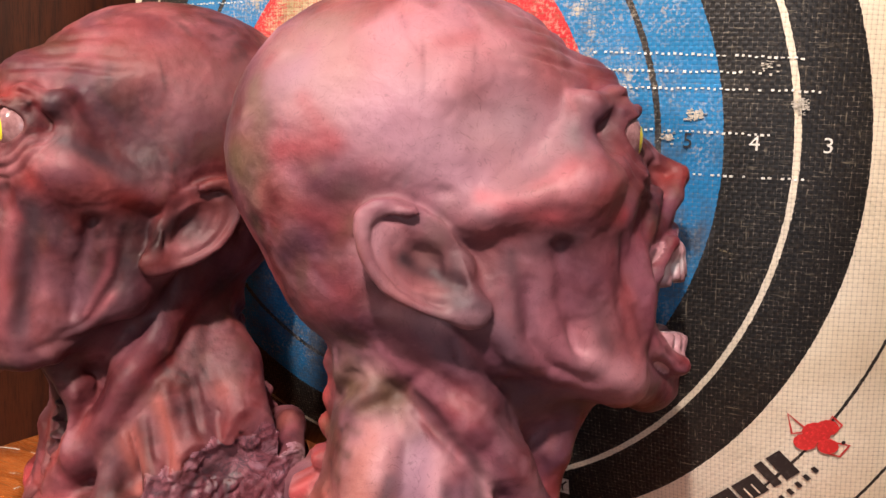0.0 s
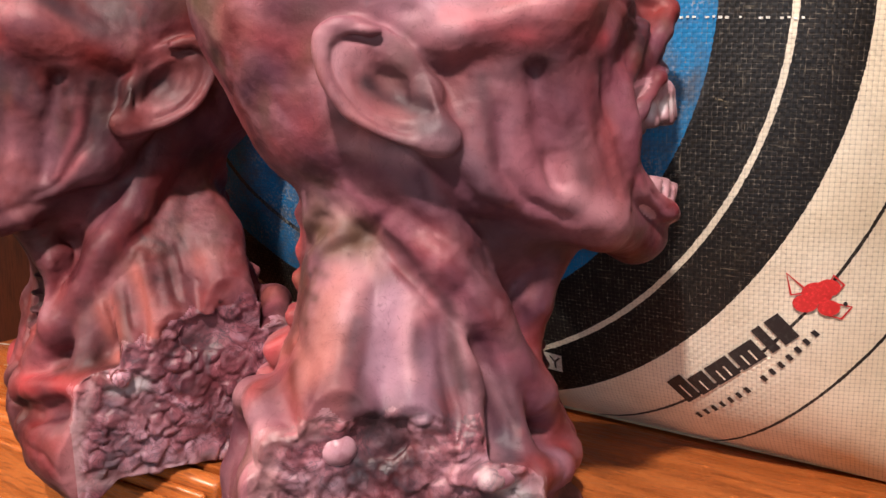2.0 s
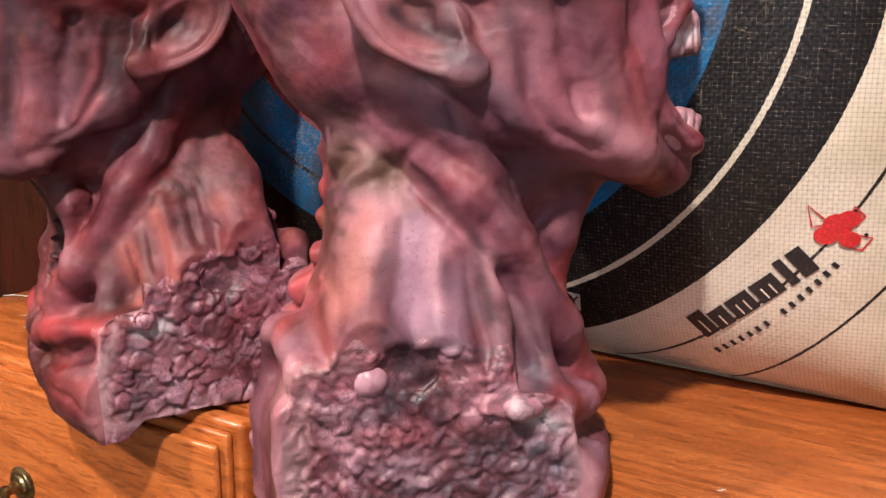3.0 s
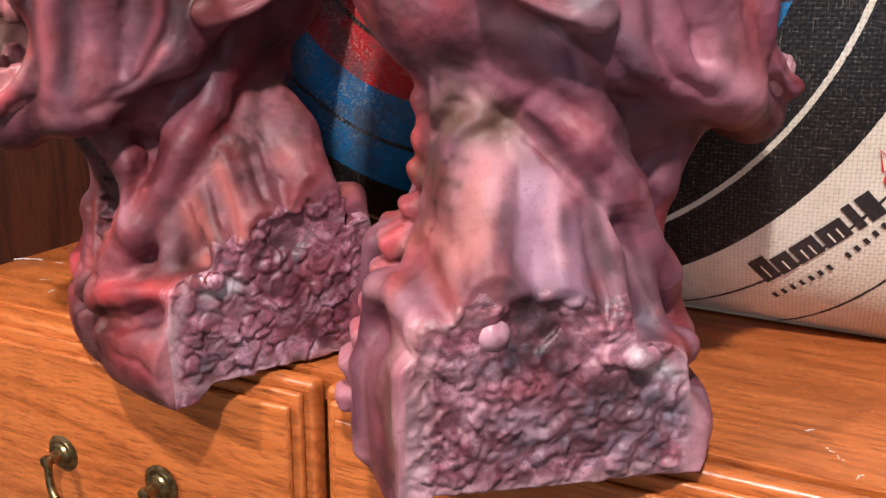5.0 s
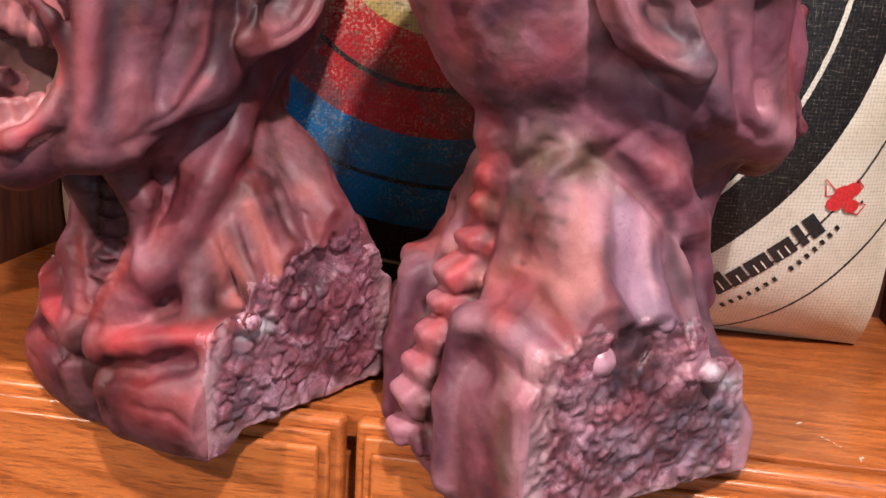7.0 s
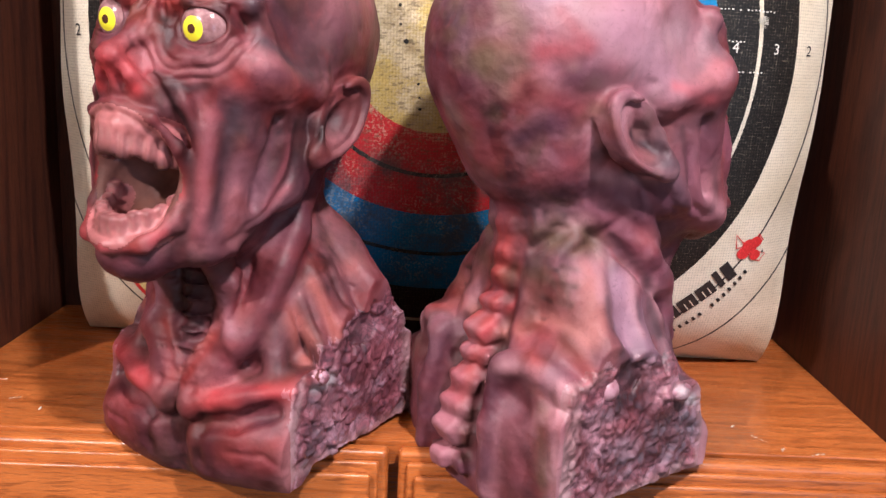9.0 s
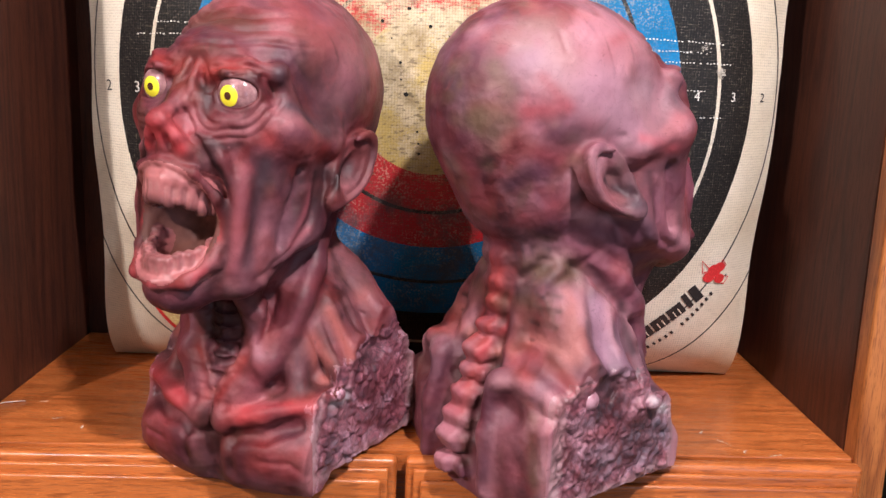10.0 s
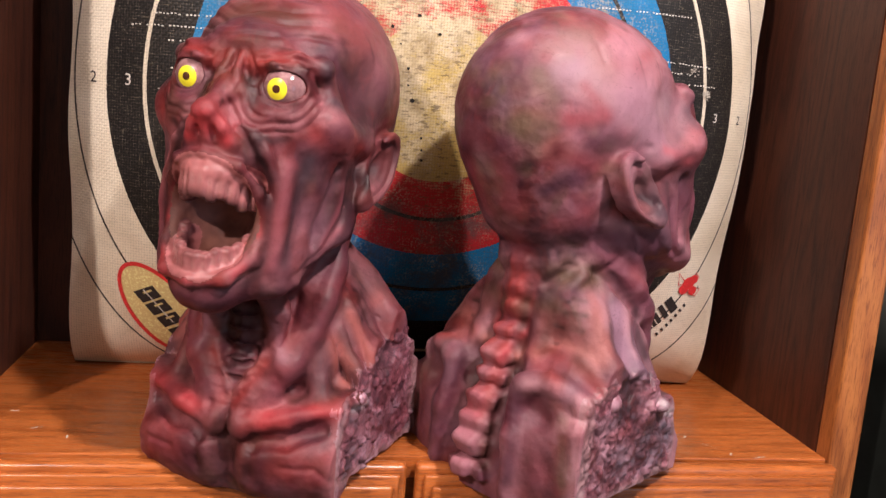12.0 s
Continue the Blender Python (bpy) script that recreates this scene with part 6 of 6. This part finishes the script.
def model_facing(m):
    """Cords, folds and creases of the bust that faces the room."""
    m.groove(0.0022, 0.002, (0.020, 0.120, 0.356), (0.042, 0.120, 0.361), (0.060, 0.102, 0.359))
    m.groove(0.002, 0.0016, (0.019, 0.122, 0.344), (0.028, 0.120, 0.353), (0.047, 0.119, 0.357), (0.059, 0.113, 0.351))
    m.ridge(0.004, 0.0025, (0.005, 0.148, 0.329), (0.007, 0.161, 0.323), (0.002, 0.163, 0.319))
    m.groove(0.0028, 0.0026, (0.008, 0.137, 0.328), (0.023, 0.141, 0.312), (0.031, 0.140, 0.298), (0.036, 0.135, 0.282))
    m.ridge(0.005, 0.0018, (0.026, 0.134, 0.314), (0.044, 0.134, 0.289), (0.048, 0.130, 0.265))
    m.groove(0.0045, 0.0022, (0.037, 0.137, 0.300), (0.049, 0.131, 0.261), (0.050, 0.132, 0.234), (0.042, 0.142, 0.216))
    m.ridge(0.007, 0.0018, (0.054, 0.115, 0.290), (0.056, 0.124, 0.253), (0.052, 0.131, 0.226), (0.043, 0.136, 0.212))
    m.groove(0.0075, 0.0014, (0.065, 0.108, 0.291), (0.060, 0.110, 0.251), (0.059, 0.119, 0.225))
    m.ridge(0.01, 0.0028, (0.068, 0.076, 0.266), (0.066, 0.079, 0.231))
    m.groove(0.004, 0.003, (0.078, 0.053, 0.273), (0.082, 0.060, 0.242), (0.074, 0.078, 0.218), (0.067, 0.099, 0.213))
    m.groove(0.005, 0.003, (0.066, 0.041, 0.198), (0.066, 0.101, 0.208), (0.052, 0.132, 0.203))
    m.ridge(0.012, 0.0022, (0.069, 0.005, 0.224), (0.072, 0.031, 0.197), (0.072, 0.056, 0.166), (0.063, 0.072, 0.133), (0.052, 0.090, 0.101), (0.031, 0.101, 0.067))
    m.groove(0.006, 0.0026, (0.075, 0.035, 0.217), (0.063, 0.052, 0.183), (0.056, 0.069, 0.156), (0.053, 0.083, 0.126), (0.039, 0.098, 0.092))
    m.groove(0.006, 0.0024, (0.058, -0.010, 0.206), (0.068, 0.018, 0.179), (0.071, 0.043, 0.153), (0.068, 0.063, 0.125), (0.048, 0.076, 0.093))
    m.ridge(0.005, 0.0035, (0.064, 0.105, 0.203), (0.043, 0.080, 0.171), (0.035, 0.064, 0.147))
    m.ridge(0.005, 0.004, (0.069, 0.061, 0.124), (0.074, 0.055, 0.103), (0.085, 0.054, 0.082))
    m.ridge(0.005, 0.004, (0.076, 0.031, 0.155), (0.084, 0.030, 0.133), (0.099, 0.031, 0.109))
    m.groove(0.004, 0.003, (0.078, 0.043, 0.138), (0.094, 0.043, 0.107))
    m.groove(0.004, 0.003, (0.082, 0.014, 0.149), (0.096, 0.013, 0.122))
    m.ridge(0.008, 0.0035, (0.072, -0.009, 0.168), (0.092, -0.019, 0.137), (0.107, -0.030, 0.110))
    m.groove(0.0014, 0.002, (0.076, 0.006, 0.163), (0.086, 0.004, 0.140), (0.093, -0.008, 0.128), (0.106, -0.016, 0.116))
    m.ridge(0.005, 0.004, (0.055, 0.098, 0.190), (0.043, 0.086, 0.156), (0.035, 0.088, 0.120), (0.044, 0.097, 0.100))
    m.groove(0.006, 0.0030, (0.005, 0.086, 0.151), (0.007, 0.090, 0.123), (0.016, 0.094, 0.098))
    m.ridge(0.006, 0.0035, (0.036, 0.112, 0.059), (0.063, 0.100, 0.067), (0.092, 0.086, 0.070))
    m.groove(0.005, 0.0035, (0.030, 0.112, 0.045), (0.061, 0.099, 0.053), (0.085, 0.090, 0.059))
    m.groove(0.005, 0.004, (0.027, 0.113, 0.045), (0.025, 0.118, 0.006))
    m.ridge(0.004, 0.004, (0.022, 0.091, 0.111), (0.002, 0.102, 0.074))
    m.groove(0.005, 0.0035, (0.018, 0.111, 0.072), (0.017, 0.114, 0.063))
    m.groove(0.003, 0.002, (0.053, 0.117, 0.023), (0.083, 0.109, 0.024), (0.095, 0.098, 0.010))


def model_turned(m):
    """Cords, folds and creases of the bust that is turned away."""
    m.ridge(0.006, 0.0025, (0.089, 0.029, 0.299), (0.085, 0.052, 0.306), (0.085, 0.076, 0.316), (0.080, 0.088, 0.331))
    m.groove(0.006, 0.0035, (0.080, 0.044, 0.290), (0.067, 0.070, 0.293), (0.062, 0.093, 0.297))
    m.groove(0.005, 0.004, (0.080, 0.055, 0.263), (0.083, 0.058, 0.233), (0.075, 0.073, 0.215), (0.065, 0.097, 0.206))
    m.ridge(0.008, 0.0028, (0.076, 0.072, 0.239), (0.069, 0.090, 0.216), (0.062, 0.117, 0.205))
    m.ridge(0.005, 0.0028, (0.066, 0.093, 0.276), (0.065, 0.104, 0.251), (0.060, 0.116, 0.222))
    m.groove(0.004, 0.0028, (0.065, 0.105, 0.299), (0.058, 0.114, 0.267), (0.055, 0.127, 0.232))
    m.ridge(0.005, 0.0028, (0.045, 0.121, 0.299), (0.052, 0.128, 0.267), (0.046, 0.139, 0.224))
    m.groove(0.003, 0.0025, (0.052, 0.132, 0.254), (0.045, 0.142, 0.224), (0.034, 0.158, 0.210))
    m.groove(0.006, 0.0038, (0.082, 0.032, 0.232), (0.079, 0.048, 0.213), (0.067, 0.072, 0.198), (0.062, 0.092, 0.195))
    m.ridge(0.0075, 0.0048, (0.055, -0.018, 0.217), (0.063, 0.006, 0.198), (0.074, 0.031, 0.181), (0.072, 0.052, 0.162), (0.063, 0.070, 0.135), (0.052, 0.085, 0.100))
    m.groove(0.004, 0.004, (0.047, -0.032, 0.210), (0.062, -0.003, 0.188), (0.074, 0.022, 0.166), (0.074, 0.044, 0.145), (0.072, 0.060, 0.123), (0.074, 0.073, 0.094))
    m.groove(0.005, 0.0028, (0.066, 0.000, 0.214), (0.073, 0.031, 0.195), (0.065, 0.055, 0.174), (0.039, 0.074, 0.150))
    m.groove(0.004, 0.0016, (0.062, -0.003, 0.191), (0.073, -0.007, 0.166), (0.089, -0.010, 0.136), (0.105, -0.015, 0.117))
    m.ridge(0.009, 0.0014, (0.066, -0.018, 0.173), (0.086, -0.024, 0.147), (0.107, -0.026, 0.123))
    m.ridge(0.005, 0.0026, (0.078, 0.013, 0.158), (0.087, 0.011, 0.136), (0.102, 0.014, 0.116))
    m.ridge(0.005, 0.0035, (0.071, 0.039, 0.160), (0.079, 0.043, 0.134), (0.074, 0.054, 0.104))
    m.groove(0.005, 0.005, (0.071, 0.049, 0.141), (0.073, 0.056, 0.120), (0.074, 0.067, 0.091))
    m.groove(0.005, 0.0036, (0.078, 0.028, 0.152), (0.084, 0.032, 0.129), (0.094, 0.041, 0.104))
    m.groove(0.004, 0.0028, (0.056, -0.033, 0.185), (0.054, -0.014, 0.193), (0.064, 0.002, 0.209))
    m.ridge(0.004, 0.0026, (0.035, -0.042, 0.188), (0.053, -0.018, 0.203))
    m.ridge(0.006, 0.0036, (0.019, -0.066, 0.110), (0.047, -0.052, 0.131), (0.082, -0.044, 0.124), (0.101, -0.041, 0.109))
    m.groove(0.01, 0.0045, (0.071, -0.072, 0.117), (0.082, -0.064, 0.115))
    m.ridge(0.005, 0.0028, (0.099, -0.066, 0.100), (0.108, -0.073, 0.034))
    m.groove(0.008, 0.0035, (0.064, -0.076, 0.089), (0.087, -0.083, 0.027))
    m.groove(0.006, 0.004, (0.011, -0.044, 0.184), (0.019, -0.053, 0.141), (0.020, -0.063, 0.102), (0.021, -0.085, 0.056), (0.024, -0.093, 0.012))
    m.ridge(0.006, 0.0028, (0.054, -0.026, 0.194), (0.049, -0.043, 0.176), (0.045, -0.052, 0.148))
    m.groove(0.004, 0.0028, (0.040, -0.042, 0.203), (0.053, -0.017, 0.198))
    m.groove(0.003, 0.0018, (0.054, -0.049, 0.411), (0.065, -0.046, 0.399), (0.074, -0.045, 0.380))
    m.groove(0.003, 0.0016, (0.045, -0.074, 0.406), (0.056, -0.072, 0.394))
    m.groove(0.004, 0.0025, (0.095, -0.016, 0.304), (0.084, 0.013, 0.311))


def stump_top(f, hang):
    """Height of the torn edge of the cut arm, along the shoulder."""
    if hang > 0:
        return 0.114 - 0.38 * np.maximum(0, f - 0.005) + 0.20 * np.maximum(0, -f)
    return 0.110 - 0.30 * np.maximum(0, f - 0.036) - 0.12 * np.maximum(0, -f - 0.03)


def bust_mesh(scale, hang, seed):
    v, q = sculpt(hang)
    n, fn = normals(v, q)
    rng = np.random.default_rng(seed)
    x, f, z = v.T
    ax = np.abs(x)
    disp = np.zeros(len(v))
    # raw lumps on the cut arms
    flat = ax + 0.1 * f - 0.1045
    stump = smoothstep(flat, -0.006, -0.001) * smoothstep(z - stump_top(f, hang), 0.002, -0.005) * (np.abs(n[:, 0]) > 0.35)
    stump = stump * smoothstep(f, 0.094, 0.080) * smoothstep(f, -0.072, -0.060) * smoothstep(z, -0.004, 0.004)
    stump *= 1 - np.exp(-(((f + 0.026) / 0.012) ** 2 + ((z - 0.090) / 0.012) ** 2)) - np.exp(-(((f - 0.058) / 0.010) ** 2 + ((z - 0.074) / 0.010) ** 2))
    stump = np.clip(stump, 0, 1)
    seeds = np.stack([rng.uniform(0.097, 0.103, 210), rng.uniform(-0.09, 0.125, 210), rng.uniform(-0.005, 0.125, 210)], 1)
    tops = rng.uniform(-0.0016, 0.0016, 210)
    tips = rng.uniform(-0.36, 0.36, (210, 2))
    seam = np.zeros(len(v))
    idx = np.nonzero(stump > 0)[0]
    if len(idx):
        for side in (-1, 1):
            pick = idx[np.sign(x[idx]) == side]
            sd = seeds if side > 0 else seeds[:, [0, 1, 2]] + np.array([0, 0.004, 0.003])
            bend = np.array([[noise.noise(Vector(p) * 110), noise.noise(Vector(p) * 110 + Vector((5, 9, 2)))] for p in v[pick]]) * 0.005
            pf, pz = f[pick] + bend[:, 0], z[pick] + bend[:, 1]
            dd = np.sqrt((flat[pick][:, None] * 0.5 - sd[:, 0] + 0.1) ** 2 + (pf[:, None] - sd[:, 1]) ** 2 + (pz[:, None] - sd[:, 2]) ** 2)
            own = dd.argmin(1)
            dd.sort(1)
            lump = np.clip((dd[:, 1] - dd[:, 0]) / 0.0034, 0, 1)
            seam[pick] = stump[pick] * (1 - lump) ** 1.5
            tilt = tips[own, 0] * (pf - sd[own, 1]) + tips[own, 1] * (pz - sd[own, 2])
            pit = 0.007 * np.exp(-(((f[pick] - 0.004) / 0.016) ** 2 + ((z[pick] - 0.094) / 0.011) ** 2))
            torn = np.array([abs(noise.noise(Vector(p) * 75 + Vector((1, 4, 7)))) + 0.5 * abs(noise.noise(Vector(p) * 170)) for p in v[pick]])
            soft = 0.72 if hang > 0 else 0.55
            disp[pick] += stump[pick] * (soft * (-0.0026 + 0.0029 * np.sqrt(lump) + (tops[own] + tilt) * lump) + (0.0026 if hang > 0 else 0.0046) * (torn - 0.3) - pit)
    # brow furrows, lid folds, nose creases
    fore = smoothstep(z, 0.372, 0.385) * smoothstep(z, 0.428, 0.410) * smoothstep(f, 0.03, 0.065)
    wob = np.sin(x * 60) * 0.0025 + np.sin(x * 143 + 1) * 0.0012 + 9 * ax * ax * 0.12
    disp += -0.0014 * fore * (0.5 + 0.5 * np.sin((z - wob) * math.tau / 0.0105)) ** 2
    eye = np.sqrt((ax - 0.0395) ** 2 + (z - 0.344) ** 2)
    lid = smoothstep(eye, 0.020, 0.025) * smoothstep(eye, 0.042, 0.032) * smoothstep(f, 0.085, 0.098) * smoothstep(z, 0.352, 0.338)
    disp += -0.0012 * lid * (0.5 + 0.5 * np.sin((eye + 0.002 * np.sin(ax * 180)) * math.tau / 0.0068)) ** 2
    root = blob(v, (0.014, 0.115, 0.350), (0.014, 0.03, 0.016))
    disp += -0.0016 * root * (0.5 + 0.5 * np.sin((ax * 0.8 + z * 0.5) * math.tau / 0.008)) ** 2
    m = Modeller(v)
    (model_facing if hang > 0 else model_turned)(m)
    disp += m.rise
    # lumps of the hand-made clay
    for amp, freq, off in ((0.0011, 38, 0), (0.0005, 95, 7), (0.0003, 210, 13)):
        disp += amp * np.array([noise.noise(Vector(p)) for p in v * freq + off + seed])
    v = v + n * disp[:, None]
    n, fn = normals(v, q)
    p = Painter(v)
    paint_both(p)
    (paint_facing if hang > 0 else paint_turned)(p)
    # maroon between the torn lumps puts crevice shade into the colour
    p.lay("maroon", 0.7 * seam)
    jaws = Painter(v)
    # the turned bust's jaws get brighter copies, with daylight put into their colour
    paint_teeth(jaws, *(("gum", "tooth") if hang > 0 else ("lit_gum", "lit_tooth")))
    paint = np.concatenate([p.rgb, p.cover[:, None]], 1)

    verts = [v]
    faces = [tuple(r) for r in q.tolist()]
    ctr = v[q].mean(1)
    slot = np.zeros(len(q), int)
    cx, cf, cz = np.abs(ctr[:, 0]), ctr[:, 1], ctr[:, 2]
    cflat = cx + 0.1 * cf - 0.1045
    slot[(cflat > -0.0085) & (np.abs(fn[:, 0]) > 0.30) & (cz < stump_top(cf, hang) + 0.003 * np.sin(cf * 150) + 0.002 * np.sin(cf * 370)) & (cf > -0.070) & (cf < 0.092)] = 1
    slot[(cx < 0.040) & (cf > 0.06) & (cf < 0.162) & (((cz - 0.245) / 0.034) ** 2 + (cx / 0.0405) ** 2 < 1.0)] = 5
    for up in (0, 1):
        for k in range(24):
            c, near = np.array(gum_at(1.25 * k / 23, up)), 0.0125
            slot[((cx - c[0]) ** 2 + (cf - c[1]) ** 2 + (cz - c[2]) ** 2 < near ** 2) & (cx < 0.0375)] = 7
        for c, r in teeth(up):
            slot[((cx - c[0]) / (1.5 * r[0])) ** 2 + ((cf - c[1]) / (1.6 * r[1])) ** 2 + ((cz - c[2]) / (1.35 * r[2])) ** 2 < 1] = 7
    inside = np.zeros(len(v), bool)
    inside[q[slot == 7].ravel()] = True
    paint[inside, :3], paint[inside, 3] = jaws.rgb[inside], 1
    slots = slot.tolist()
    count = len(v)

    def add(pv, pf, ps):
        nonlocal count
        verts.append(np.array(pv))
        faces.extend(tuple(i + count for i in fc) for fc in pf)
        slots.extend(ps)
        count += len(pv)

    def ball(c, r, rows, axis=(0, 1, 0), bands=((9, 4),), n=24):
        """Sphere with its pole along the gaze; bands give (polar angle, slot)."""
        qt = Vector((0, 0, 1)).rotation_difference(Vector(axis))
        pv, pf, ps = [], [], []
        for a in rows:
            for k in range(n):
                b = math.tau * k / n
                o = qt @ Vector((math.sin(a) * math.cos(b), math.sin(a) * math.sin(b), math.cos(a)))
                pv.append((c[0] + o[0] * r[0], c[1] + o[1] * r[1], c[2] + o[2] * r[2]))
        for i in range(len(rows) - 1):
            mid = (rows[i] + rows[i + 1]) / 2
            s = next(sl for lim, sl in bands if mid < lim)
            for k in range(n):
                pf.append((i * n + k, i * n + (k + 1) % n, (i + 1) * n + (k + 1) % n, (i + 1) * n + k))
                ps.append(s)
        add(pv, pf, ps)

    for s in (-1, 1):
        rows = [0.001, 0.08, 0.165, 0.167, 0.24, 0.34, 0.445, 0.447, 0.52, 0.62, 0.8, 1.1, 1.5, 2.0, 2.6, 3.14]
        ball((s * 0.0395, 0.1045, 0.344), (0.0198,) * 3, rows, (s * (0.03 if hang > 0 else 0.24), 1, -0.03), ((0.166, 4), (0.446, 3), (9, 2)), 36)
    rows = [0.001, 0.3, 0.6, 0.9, 1.2, 1.5, 1.8, 2.2, 2.7, 3.14]
    for s in (-1, 1):
        if hang < 0:
            ball((s * 0.1005, -0.024, 0.090), (0.0105, 0.0104, 0.0098), rows, (0, 0, 1), ((9, 6),), 20)
        ball((s * (0.0940 if hang > 0 else 0.0970), 0.058, 0.074), (0.0075, 0.0125, 0.0070), rows, (0, 0, 1), ((9, 6),), 18)
    allv = np.concatenate(verts)
    # the head leans a little to its left
    lean = smoothstep(allv[:, 2], 0.13, 0.22) * radians(3.0)
    px, pz = allv[:, 0].copy(), allv[:, 2] - 0.33
    allv[:, 0] = px * np.cos(lean) + pz * np.sin(lean)
    allv[:, 2] = np.where(lean > 0, 0.33 - px * np.sin(lean) + pz * np.cos(lean), allv[:, 2])
    if hang > 0:
        # this cast's jaw hangs lower, and its face sits a little to its left
        allv[:, 2] -= 0.014 * smoothstep(allv[:, 1], 0.05, 0.11) * smoothstep(allv[:, 2], 0.300, 0.190) * smoothstep(allv[:, 2], 0.135, 0.175)
        allv[:, 0] += 0.003 * smoothstep(allv[:, 1], 0.03, 0.12) * smoothstep(allv[:, 2], 0.16, 0.21)
    out = np.stack([allv[:, 0], -allv[:, 1], allv[:, 2]], 1) * scale
    me = bpy.data.meshes.new("bust")
    me.from_pydata(out.tolist(), [], [tuple(reversed(fc)) for fc in faces])
    me.polygons.foreach_set("material_index", slots)
    for mt in (SKIN, FLESH, EYE_WHITE, EYE_YELLOW, EYE_PUPIL, MOUTH, BONE, TEETH):
        me.materials.append(mt)
    at = me.attributes.new("paint", "FLOAT_COLOR", "POINT")
    full = np.zeros((count, 4))
    full[:len(paint)] = paint
    at.data.foreach_set("color", full.ravel())
    me.shade_smooth()
    me.update()
    return me


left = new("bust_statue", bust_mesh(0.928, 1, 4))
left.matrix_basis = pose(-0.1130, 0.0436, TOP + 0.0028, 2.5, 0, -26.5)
# redder paint, and this bust's dimmer light multiplied into its skin colour
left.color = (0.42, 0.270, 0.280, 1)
tagged(left, "painted clay bust with open mouth and yellow eyes, facing the room", "statue", "pair of painted busts")
right = new("bust_statue", bust_mesh(0.928, -1, 9))
right.matrix_basis = pose(0.1182, 0.0080, TOP + 0.0005, 0, 0, 121.5)
right.color = (0.525, 0.432, 0.470, 1)
tagged(right, "painted clay bust turned to the target, spine showing", "statue", "pair of painted busts")
